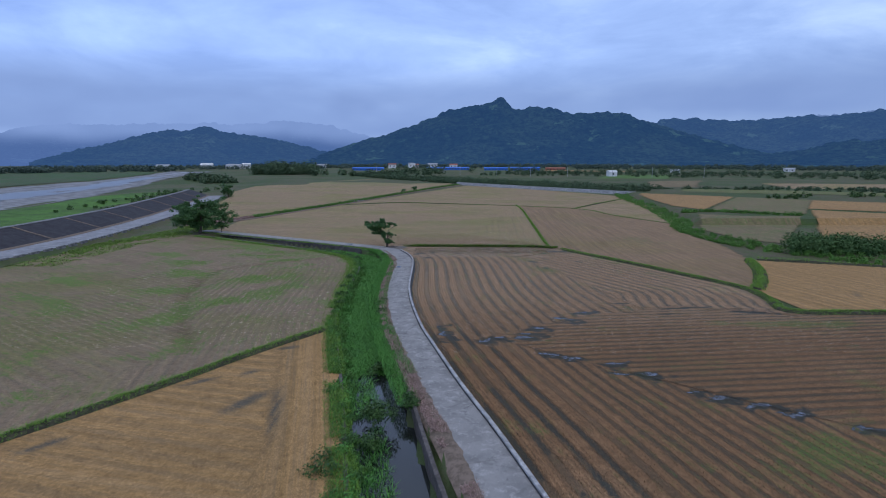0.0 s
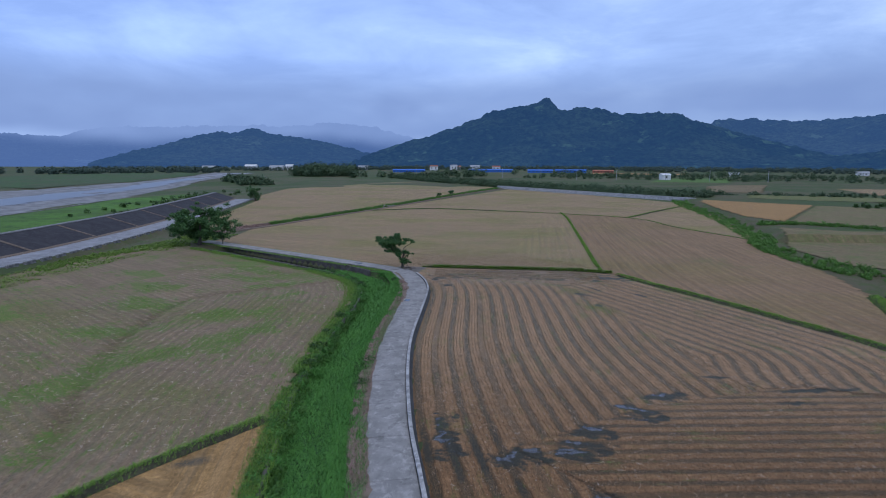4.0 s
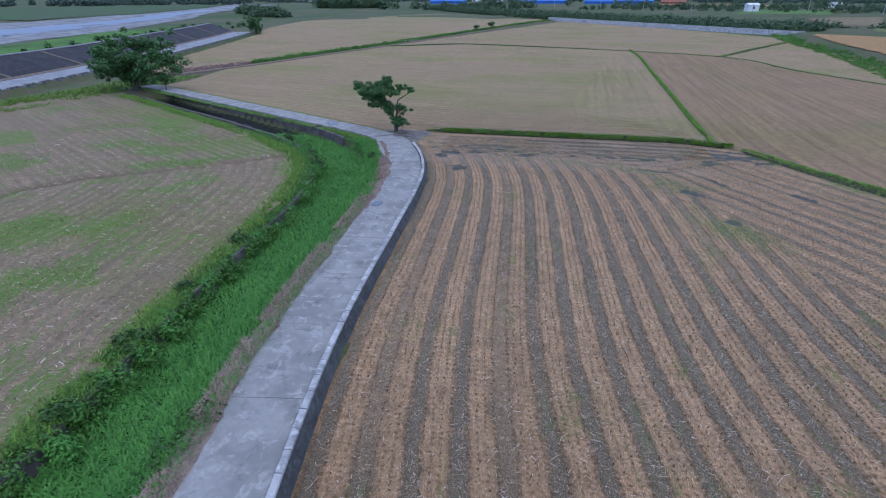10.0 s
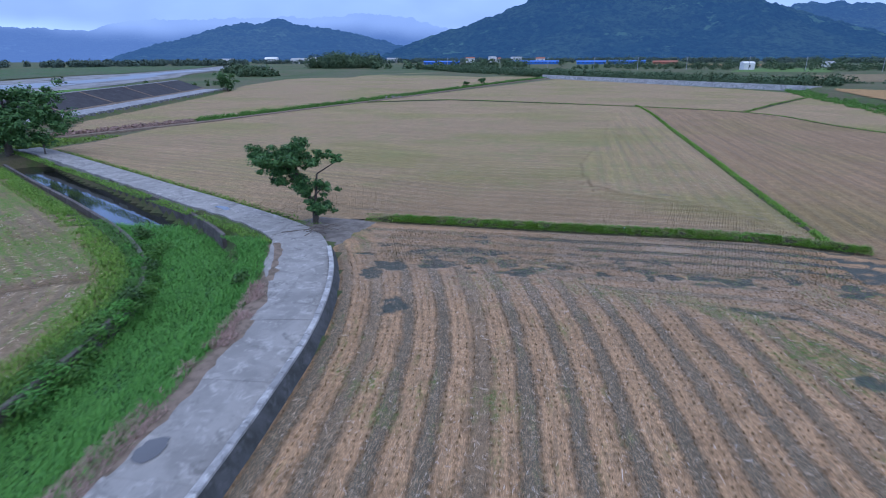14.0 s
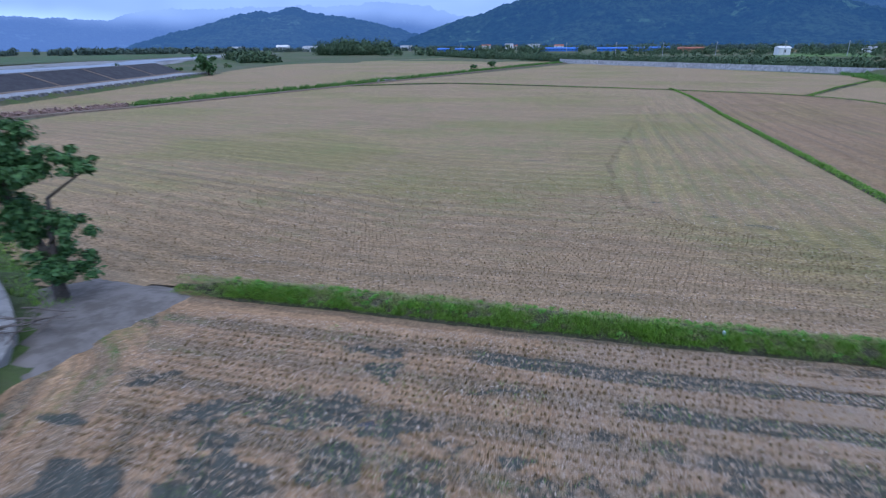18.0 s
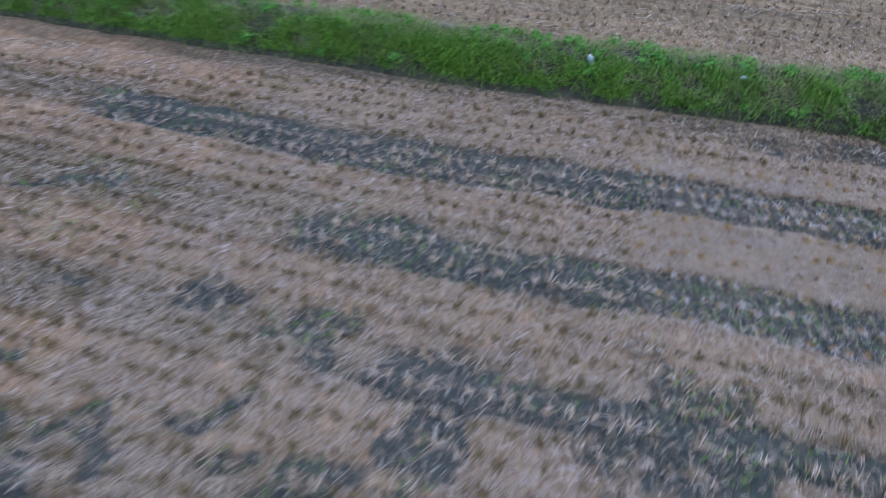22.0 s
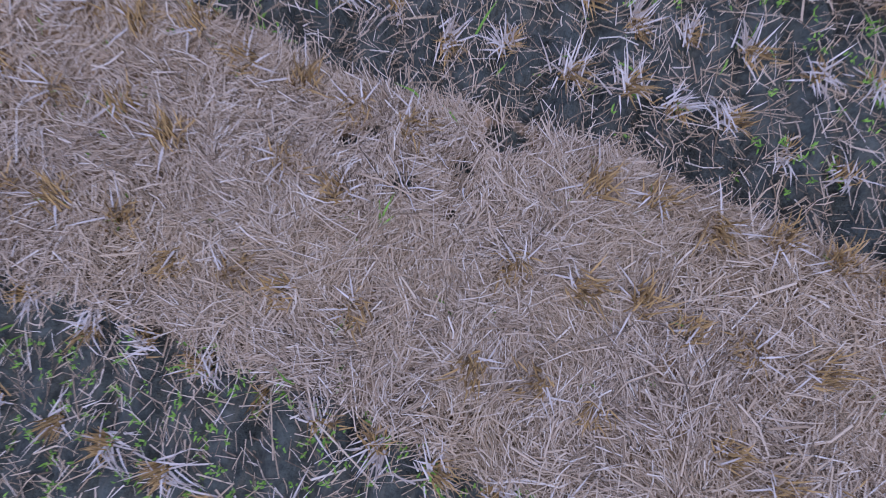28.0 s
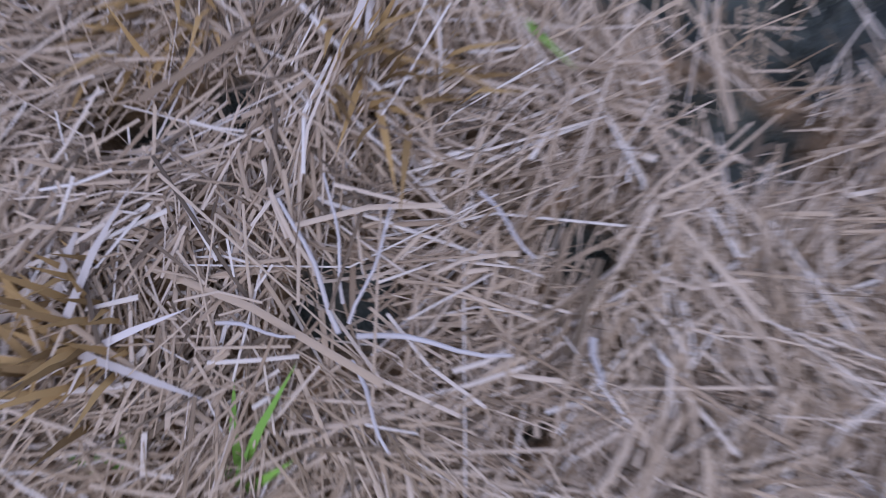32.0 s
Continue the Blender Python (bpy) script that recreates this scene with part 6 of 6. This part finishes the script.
# ---------------------------------------------------------------- straw, stubble and weeds near the end of the flight
def litter(name, base, length, width, azimuth, pitch, mat):
    """Straw seen from higher up: one slim sliver each."""
    n = len(base)
    out = np.c_[np.cos(azimuth) * np.cos(pitch), np.sin(azimuth) * np.cos(pitch), np.sin(pitch)] * (np.asarray(length)[:, None] * 0.5)
    side = np.c_[-np.sin(azimuth), np.cos(azimuth), rng.normal(0, 0.4, n)] * (np.asarray(width)[:, None] * 0.5)
    v = np.stack([base - out - side, base + out - side, base + out + side, base - out + side], 1).reshape(-1, 3)
    return tagged(mesh(name, v, np.arange(n * 4).reshape(-1, 4), mat), kind="stuff")


def fine_z(x, y):
    return fine_height(x, y)


def straw_zone(name, x0, x1, y0, y1, per_m2, ln, wd, label, hole=None, mudkeep=0.2, simple=False, feather=0.0):
    n = int((x1 - x0) * (y1 - y0) * per_m2)
    x, y = rng.uniform(x0, x1, n), rng.uniform(y0, y1, n)
    mud = sstep(field_rows(x, y)["mud"], 0.32, 0.62)
    ok = rng.uniform(size=n) > mud * (1 - mudkeep)
    rim = np.minimum.reduce([x - x0, x1 - x, y - y0])
    ok &= rng.uniform(size=n) < sstep(rim, 0.0, feather) if feather else True
    if hole:
        ok &= ~((x > hole[0]) & (x < hole[1]) & (y > hole[2]) & (y < hole[3]))
    gaps = np.clip(1.7 * blob(x, y, [(hx, hy, 1.05 * rx, 1.05 * ry, t) for hx, hy, rx, ry, t in HOLES]), 0, 0.98)
    ok &= rng.uniform(size=n) > gaps
    b1 = np.interp(x, B1[:, 0], B1[:, 1])
    ok &= (y < b1 - 0.62) & (x > np.interp(y, WALL[:, 1], WALL[:, 0]) + 0.35)
    x, y, mud = x[ok], y[ok], mud[ok]
    k = len(x)
    z = fine_z(x, y) + rng.uniform(0.002, 0.03, k) * (1 - 0.5 * mud)
    az = 11.0 * fbm(x * 3.5, y * 3.5, 14, 3) + rng.normal(0, 0.7, k)
    pitch = rng.normal(0, 0.13, k)
    long = ln * rng.lognormal(0, 0.5, k)
    wide = wd * rng.lognormal(-0.1, 0.4, k)
    if simple:
        return tagged(litter(name, np.c_[x, y, z], long, wide, az, pitch, M_STRAW), label, "straw")
    h = k // 3
    tagged(straws(name, np.c_[x, y, z][:h], long[:h] * 1.3, wide[:h], az[:h], pitch[:h], M_STRAW, 0.13), label, "straw")
    return tagged(stalks(name, np.c_[x, y, z][h:], long[h:], wide[h:], az[h:], pitch[h:], M_STRAW), label, "straw")


CORE = (10.9, 14.4, 115.0, 117.8)
INNER = (11.85, 13.25, 115.95, 117.05)
straw_zone("straw", *CORE[:2], *CORE[2:], 15000, 0.054, 0.0024, "loose dry chopped straw covering the mud", INNER, 0.13, feather=0.8)
straw_zone("straw", *INNER[:2], *INNER[2:], 23000, 0.055, 0.0021, "matted dry straw close to the landing spot", None, 0.10)
MIDDLE = (5.0, 19.0, 112.0, 118.9)
straw_zone("straw", 5.0, 19.0, 112.0, 118.9, 3200, 0.062, 0.0038, "loose dry straw lying on the field", (11.3, 14.0, 115.4, 117.4), 0.2, True, 0.8)
straw_zone("straw", -9.3, 22.0, 104.5, 118.9, 700, 0.075, 0.0055, "scattered dry straw on the headland", (5.5, 18.5, 112.5, 119), 0.22, True, 4.0)


def far_litter():
    n = 140000
    x, y = rng.uniform(-10, 24, n), 120.3 + 26 * rng.uniform(0, 1, n) ** 1.7
    b1 = np.interp(x, B1[:, 0], B1[:, 1])
    ok = (y > b1 + 0.95) & (rng.uniform(size=n) < 0.25 + 0.75 * sstep(np.abs(((b1 - y) / 1.65) % 1 - 0.5), 0.1, 0.3))
    x, y = x[ok], y[ok]
    k = len(x)
    tagged(litter("straw", np.c_[x, y, rng.uniform(0.01, 0.04, k)], 0.09 * rng.lognormal(0, 0.5, k), 0.0062 * rng.uniform(0.5, 1.3, k), rng.uniform(0, 3.2, k), rng.normal(0, 0.15, k), M_STRAW), "loose straw on the field past the bund", "straw")


far_litter()


def hills(name, x0, x1, y0, y1, stalks, height, width, label, jitter=0.03, hole=None, base=None, skip=0.1):
    """Cut rice hills in rows along the cross bund."""
    xs = np.arange(x0, x1, 0.195)
    b = []
    for r in range(0, 90):
        s = 0.70 + r * 0.30
        y = np.interp(xs, B1[:, 0], B1[:, 1]) - s if base is None else np.interp(xs, B1[:, 0], B1[:, 1]) + 1.05 + r * 0.30
        b.append(np.c_[xs + (r % 2) * 0.09, y])
    p = np.concatenate(b)
    p = p[(p[:, 1] > y0) & (p[:, 1] < y1)]
    p += rng.normal(0, jitter, p.shape)
    p = p[rng.uniform(size=len(p)) > skip]
    if base is not None:
        p = p[(rng.uniform(size=len(p)) < sstep(p[:, 1], y1, y0 + 1) * sstep(p[:, 0], x0, x0 + 24)) & ~inside(p[:, 0], p[:, 1], EAST) & inside(p[:, 0], p[:, 1], F2_POLY)]
    if hole:
        p = p[~((p[:, 0] > hole[0]) & (p[:, 0] < hole[1]) & (p[:, 1] > hole[2]) & (p[:, 1] < hole[3]))]
    n = len(p)
    q = np.repeat(p, stalks, 0) + rng.normal(0, 0.022, (n * stalks, 2))
    z = (fine_z(q[:, 0], q[:, 1]) if base is None else 0 * q[:, 0]) + 0.008
    size = np.repeat(rng.uniform(0.45, 1.25, n), stalks)
    lean = rng.uniform(0.05, 0.85, n * stalks)
    tall = height * size * rng.uniform(0.6, 1.2, n * stalks)
    if base is None:
        m = sstep(field_rows(q[:, 0], q[:, 1])["mud"], 0.35, 0.6) > 0.5
        splay = m & (rng.uniform(size=len(m)) < 0.8)
        ob2 = blades(name, np.c_[q, z + 0.01][splay], tall[splay] * 1.15, width * 0.95, rng.uniform(0.3, 0.97, splay.sum()), M_STRAW, None, 0.5)
        tagged(ob2, "splayed bleached rice stubble in the mud", "stubble")
        q, z, lean, tall = q[~splay], z[~splay], lean[~splay], tall[~splay]
    ob = blades(name, np.c_[q, z], tall, width, lean, M_STUB if base is None else M_STUB_DARK, None, 0.5)
    return tagged(ob, label, "stubble"), p




def tuft(splayed, n_gold, n_pale, size):
    """One cut rice hill: a brush of golden stalks with bleached ones bent outwards."""
    root = new("rice_tuft")
    tagged(root, "cut rice hill splayed in dark mud" if splayed else "cut rice hill buried in loose straw", "stubble", "cut rice hills in rows")
    way = rng.uniform(0, 2 * np.pi)
    b = np.c_[rng.normal(0, 0.014 if splayed else 0.022, (n_gold, 2)), np.full(n_gold, -0.005)]
    out = way + rng.normal(0, 0.75, n_gold)
    tagged(blades("brush", b, size * rng.uniform(0.5, 1.2, n_gold), 0.0058, rng.uniform(0.1, 0.8, n_gold), M_STUB_GOLD, root, 0.5, out), "golden brown brush of cut stalks")
    b = np.c_[rng.normal(0, 0.018, (n_pale, 2)), rng.uniform(0.004, 0.02, n_pale)]
    out = np.where(rng.uniform(size=n_pale) < 0.65, way + 2.2 + rng.normal(0, 0.5, n_pale), rng.uniform(0, 6.3, n_pale))
    tagged(blades("splayed_straw", b, size * rng.uniform(0.5, 1.5, n_pale), 0.0055, rng.uniform(0.6, 0.98, n_pale), M_BLEACH, root, 0.3, out), "bleached stalks bent outwards")
    return root


def tuft_rows():
    made = {True: [tuft(True, 40, 26, s) for s in (0.07, 0.08, 0.095, 0.075, 0.065, 0.085, 0.09)], False: [tuft(False, 52, 4, s) for s in (0.075, 0.09, 0.08, 0.065)]}
    used, spots = set(), []
    plan = []
    for r, y0 in enumerate((117.74, 117.49, 117.235, 116.985, 116.675, 116.385, 116.09, 115.8, 115.5, 115.2)):
        for c in range(-9, 12):
            x = 12.445 + 0.174 * c + (0.04 if r == 5 else 0) + rng.normal(0, 0.014)
            y = y0 - 0.05 * (x - 12.45) + rng.normal(0, 0.016)
            if not (CORE[0] + 0.06 < x < CORE[1] - 0.06 and CORE[2] + 0.05 < y < CORE[3] - 0.05):
                continue
            if 12.34 < x < 12.74 and 116.3 < y < 116.6:
                continue
            plan.append((x, y))
    at = np.array(plan)
    soaked = sstep(field_rows(at[:, 0], at[:, 1])["mud"], 0.32, 0.55) > 0.5
    level = fine_height(at[:, 0], at[:, 1])
    for (x, y), mud, z in zip(plan, soaked, level):
        mud = bool(mud)
        spots.append((x, y))
        if not mud and rng.uniform() < 0.12:
            continue
        pick = made[mud][rng.integers(len(made[mud]))]
        m = pose(x, y, float(z) + (0.0 if mud else 0.016), rng.normal(0, 7), rng.normal(0, 7), rng.uniform(0, 360))
        if pick.name in used:
            copy_thing(pick, m)
        else:
            pick.matrix_basis = m
            used.add(pick.name)
    return np.array(spots)


core_hills = tuft_rows()


def bleached_stalk(a, b, r, lift=0.04):
    bm = bmesh.new()
    limb(bm, (a[0], a[1], lift), (b[0], b[1], lift + 0.02), r * 0.9, r * 0.55, 7, 6, 0.9)
    ob = part("straw_stalk", bm, M_PALE, smooth=True)
    tagged(ob, "single bleached straw stalk lying on the mat", "straw", "bleached stalks on the straw mat")


for a, b, r in (((12.470, 116.466), (12.408, 116.536), 0.0021), ((12.466, 116.485), (12.430, 116.560), 0.0014), ((12.474, 116.474), (12.478, 116.552), 0.0014), ((12.392, 116.447), (12.448, 116.459), 0.0017),
                ((12.482, 116.468), (12.578, 116.492), 0.0023), ((12.484, 116.452), (12.527, 116.412), 0.0018), ((12.528, 116.585), (12.575, 116.552), 0.0016), ((12.628, 116.515), (12.634, 116.488), 0.0026)):
    bleached_stalk(a, b, r)
hills("stubble", *MIDDLE, 22, 0.125, 0.011, "cut rice stubble hills in rows", 0.018, hole=CORE)
hills("stubble", -6.0, 22.0, 111.5, 118.4, 13, 0.13, 0.016, "cut rice stubble hills in rows", 0.022, hole=MIDDLE)


def lane_hills():
    """Hills along the rows that follow the road."""
    way = line([tuple(p) for p in WALL[WALL[:, 1] > 22][::4]], 0.33)
    pts = []
    side = line([tuple(q) for q in EDGE[::4]], 0.33)
    for n in range(1, 110):
        d = (n + 0.5) * 0.33
        if abs((d / 1.65) % 1 - 0.5) < 0.19:
            continue
        p = offset(way, d)
        p = p[~inside(p[:, 0], p[:, 1], HEADLAND) & (near(p[:, 0], p[:, 1], WALL[::3])[0] > d - 0.15)]
        if d > 7.4 and abs((((d - 7.4) * 1.38 + 7.4) / 1.65) % 1 - 0.5) < 0.19:
            p = p[p[:, 1] > 56]
        pts.append(p)
        p = offset(side, d + 1.575)
        pts.append(p[inside(p[:, 0], p[:, 1], HEADLAND) & (near(p[:, 0], p[:, 1], EDGE[::3])[0] > d + 1.4)])
    tail = np.concatenate(pts)
    tail = tail[~inside(tail[:, 0], tail[:, 1], R2)]
    pts = [tail]
    for c in np.arange(22.0, 64.0, 0.30):
        if abs((1.38 * c / 1.65) % 1 - 0.5) < 0.19:
            continue
        xs = np.arange(6.0, 62.0, 0.33)
        p = np.c_[xs, c + 0.10 * xs]
        pts.append(p[inside(p[:, 0], p[:, 1], R2)])
    p = np.concatenate(pts)
    p = p + rng.normal(0, 0.03, p.shape)
    p = p[inside(p[:, 0], p[:, 1], A_POLY) & (near_bund(p[:, 0], p[:, 1]) < 0.5) & (p[:, 1] < 113) & (p[:, 0] < 62)]
    p = p[(field_rows(p[:, 0], p[:, 1])["mud"] < 0.4) & (rng.uniform(size=len(p)) > 0.06)]
    st = 5
    n = len(p)
    q = np.repeat(p, st, 0) + rng.normal(0, 0.024, (n * st, 2))
    z = np.where((q[:, 0] > FINE[0]) & (q[:, 0] < FINE[1]) & (q[:, 1] > FINE[2]), fine_z(q[:, 0], q[:, 1]), field_height(q[:, 0], q[:, 1])) - 0.01
    ob = blades("stubble", np.c_[q, z], 0.12 * rng.uniform(0.6, 1.2, n * st), 0.032, rng.uniform(0.0, 0.7, n * st), M_STUB_LANE, None, 0.5)
    tagged(ob, "rows of cut rice stubble following the road", "stubble")


lane_hills()


def lane_litter():
    """Loose straw strewn over the banded field."""
    n = 90000
    x, y = rng.uniform(-6, 45, n), 50 + 62 * rng.uniform(0, 1, n) ** 0.8
    ok = inside(x, y, A_POLY) & (x > np.interp(y, WALL[:, 1], WALL[:, 0]) + 0.7) & (field_rows(x, y)["mud"] < 0.45)
    x, y = x[ok], y[ok]
    k = len(x)
    z = np.where((x > FINE[0]) & (x < FINE[1]) & (y > FINE[2]), fine_z(x, y), field_height(x, y)) + 0.03
    tagged(litter("straw", np.c_[x, y, z], 0.13 * rng.lognormal(0, 0.5, k), 0.012 * rng.uniform(0.5, 1.4, k), rng.uniform(0, 3.2, k), rng.normal(0, 0.15, k), M_STRAW), "loose straw strewn over the banded field", "straw")


lane_litter()
hills("stubble", -32.0, 24.0, 120.3, 146.0, 8, 0.115, 0.016, "cut rice stubble hills beyond the bund", base=120.45, jitter=0.025, skip=0.08)


# regrowth and small weeds
def sprouts():
    away = (np.hypot(core_hills[:, 0] - 12.5, core_hills[:, 1] - 116.5) > 0.3)
    pick = core_hills[away & (rng.uniform(size=len(core_hills)) < 0.2)]
    q = np.repeat(pick, 4, 0) + rng.normal(0, 0.02, (len(pick) * 4, 2))
    k = len(q)
    tagged(blades("rice_sprouts", np.c_[q, fine_z(q[:, 0], q[:, 1])], rng.uniform(0.03, 0.08, k), 0.004, rng.uniform(0.1, 0.6, k), M_SPROUT, None, 1.0), "fresh green rice shoots among the stubble", "sprouts")
    n = 2600
    x, y = rng.uniform(CORE[0], CORE[1], n), rng.uniform(CORE[2], CORE[3], n)
    mud = field_rows(x, y)["mud"]
    ok = (fbm(x * 2.2, y * 2.2, 301) > 0.52) & (np.hypot(x - 12.46, y - 116.48) > 0.12) & (rng.uniform(size=n) < 0.12 + sstep(mud, 0.3, 0.6))
    x, y = x[ok], y[ok]
    x, y = np.repeat(x, 5), np.repeat(y, 5)
    k = len(x)
    tagged(blades("seedlings", np.c_[x + rng.normal(0, 0.008, k), y + rng.normal(0, 0.008, k), fine_z(x, y) + 0.012], rng.uniform(0.008, 0.022, k), 0.006, rng.uniform(0.3, 0.95, k), M_SPROUT, None, 0.4), "tiny green weed seedlings on the mud", "weeds")
    one = np.array([[12.441, 116.352]])
    at = np.repeat(one, 5, 0) + rng.normal(0, 0.004, (5, 2))
    tagged(blades("rice_sprouts", np.c_[at, np.full(5, 0.02)], [0.10, 0.075, 0.05, 0.04, 0.03], 0.0065, [0.62, 0.7, 0.6, 0.5, 0.8], M_SPROUT, None, 0.6, np.array([1.35, 1.9, 0.9, 1.5, 2.6])), "bright green rice shoot in the straw", "sprouts")
    n = 26000
    x, y = rng.uniform(-3, 22, n), rng.uniform(108, 118.7, n)
    ok = (fbm(x * 0.7, y * 0.7, 303) > 0.60) | ((field_rows(x, y)["mud"] > 0.42) & (fbm(x * 1.1, y * 1.1, 305) > 0.47))
    ok &= (x < CORE[0]) | (x > CORE[1]) | (y < CORE[2]) | (rng.uniform(size=n) < 0.15)
    x, y = x[ok], y[ok]
    k = len(x)
    tagged(blades("regrowth", np.c_[x, y, fine_z(x, y)], rng.uniform(0.05, 0.14, k), 0.008, rng.uniform(0.1, 0.7, k), M_SPROUT, None, 0.8), "sparse green regrowth on the headland", "sprouts")


sprouts()

# creepers over the ditch's field-side wall
for i, (px, py) in enumerate(offset(DITCH, -2.5)[36:130]):
    if fbm(np.array([px / 6]), np.array([py / 6]), 401)[0] < 0.42:
        continue
    r = rng.uniform(0.7, 1.15)
    cs = [(px + rng.normal(0, 0.4), py + rng.normal(0, 0.7), -0.1 + rng.uniform(-0.6, 0.2)) for _ in range(5)]
    leaf_thing("creeper", "leafy creeper hanging over the ditch wall", "creeper", cs, [r * 0.6] * 5, [190] * 5, 0.085, M_CREEPER if i % 4 else M_WEED, 0.8, group="creepers on the ditch wall")

# debris at the end of the kerb wall
def branch_pile():
    root = new("branch_pile")
    tagged(root, "heap of dry grey branches by the tree", "branches")
    for i in range(22):
        bm = bmesh.new()
        a = rng.uniform(0, math.pi)
        c = Vector((-10.9 + rng.normal(0, 0.5), 115.9 + rng.normal(0, 0.5), 0.5 + rng.uniform(0, 0.35)))
        d = Vector((math.cos(a), math.sin(a), rng.normal(0, 0.15))) * rng.uniform(0.5, 1.1)
        limb(bm, c - d, c + d, 0.03, 0.012, 5, 4, 0.6)
        part("branch", bm, M_DEADWOOD, root)


M_DEADWOOD = mat_plain("dry_grey_wood", (0.17, 0.14, 0.12), (0.10, 0.085, 0.075), 12.0)
branch_pile()
PAD = np.array([(-14.5, 119.6), (-13.0, 121.2), (-10.8, 120.9), (-9.0, 120.8), (-7.7, 120.2), (-7.7, 118.6), (-8.4, 117.0), (-8.6, 114.6), (-9.2, 113.2), (-10.6, 114.2), (-12.2, 116.9), (-14.5, 119.6)])
pad = patch("gravel_pad", PAD, 0.12, M_PAD, "grey hard-packed dirt pad by the tree", zfun=lambda x, y: -0.14 + 0.22 * sstep(near(x, y, PAD)[0], 0.0, 1.0) + 0.12 * fbm(x * 2, y * 2, 411), category="dirt pad")


# ---------------------------------------------------------------- puddles on the road and poles on the far side
# base grey lifted to suggest sky reflected in the puddles
M_PUDDLE = mat_water("sky_grey_puddle_water", (0.09, 0.09, 0.095), 0.22, 2.0)


def puddle(cx, cy, rx, ry, turn):
    bm = bmesh.new()
    vs = []
    for i in range(26):
        a = 2 * math.pi * i / 26
        r = 0.45 + 1.0 * float(fbm(np.array([2 + math.cos(a) * 1.5]), np.array([cx + math.sin(a) * 1.5]), 601)[0])
        vs.append(bm.verts.new((rx * r * math.cos(a), ry * r * math.sin(a), 0)))
    bm.faces.new(vs)
    ob = part("puddle", bm, M_PUDDLE)
    ob.matrix_basis = pose(cx, cy, 0.485, 0, 0, turn)
    tagged(ob, "shallow dark rain puddle on the concrete road", "puddle", "puddles on the road")


puddle(-7.75, 93.1, 0.65, 0.5, 75)
puddle(-21.0, 120.7, 1.0, 0.35, -32)


def utility_pole(x, y, h):
    root = new("utility_pole")
    root.matrix_basis = pose(x, y, float(ground_height(np.array(x), np.array(y))), 0, 0, 20)
    tagged(root, "slim pale concrete utility pole in the valley", "utility pole", "utility poles in the valley")
    bm = bmesh.new()
    bmesh.ops.create_cone(bm, cap_ends=True, segments=10, radius1=0.24, radius2=0.15, depth=h + 0.6, matrix=Matrix.Translation((0, 0, h / 2 - 0.3)))
    part("pole", bm, M_GREYROOF, root)
    for dz in (0.5, 1.3):
        bm = bmesh.new()
        block(bm, -1.0, 1.0, -0.2, -0.06, h - dz - 0.14, h - dz, 0.02)
        part("crossarm", bm, M_GREYROOF, root)


for x, y in ((60, 610), (96, 600), (134, 590), (178, 575), (214, 560), (20, 640), (-80, 660), (260, 545)):
    utility_pole(x, y, 10.5)


def regrowth_rows():
    """Green shoots and loose straw over the plot across the ditch."""
    n = 120000
    x, y = rng.uniform(-50, -14, n), rng.uniform(52, 118, n)
    ok = inside(x, y, L1_POLY)
    x, y = x[ok], y[ok]
    at = left_rows(x, y)
    band = np.abs((at["row"] / 0.95) % 1 - 0.5)
    keep = rng.uniform(size=len(x)) < (np.clip(at["green"] * 2.4 - 0.05, 0.05, 0.95) * sstep(fbm(x / 1.6, y / 1.6, 611), 0.36, 0.56)) * (0.3 + 1.4 * band)
    gx_, gy_ = x[keep], y[keep]
    k = len(gx_)
    tagged(blades("regrowth", np.c_[gx_, gy_, np.zeros(k)], rng.uniform(0.12, 0.3, k), 0.035, rng.uniform(0.0, 0.7, k), M_GRASS_FAR, None, 0.8), "green rice regrowth on the cut paddy", "regrowth")
    keep = (rng.uniform(size=len(x)) < 0.32 * sstep(band, 0.15, 0.35))
    sx, sy = x[keep], y[keep]
    k = len(sx)
    tagged(litter("straw", np.c_[sx, sy, np.full(k, 0.03)], 0.22 * rng.lognormal(0, 0.4, k), 0.022 * rng.uniform(0.5, 1.3, k), rng.uniform(0, 3.2, k), rng.normal(0, 0.15, k), M_STRAW), "loose straw on the regrowing plot", "straw")


regrowth_rows()
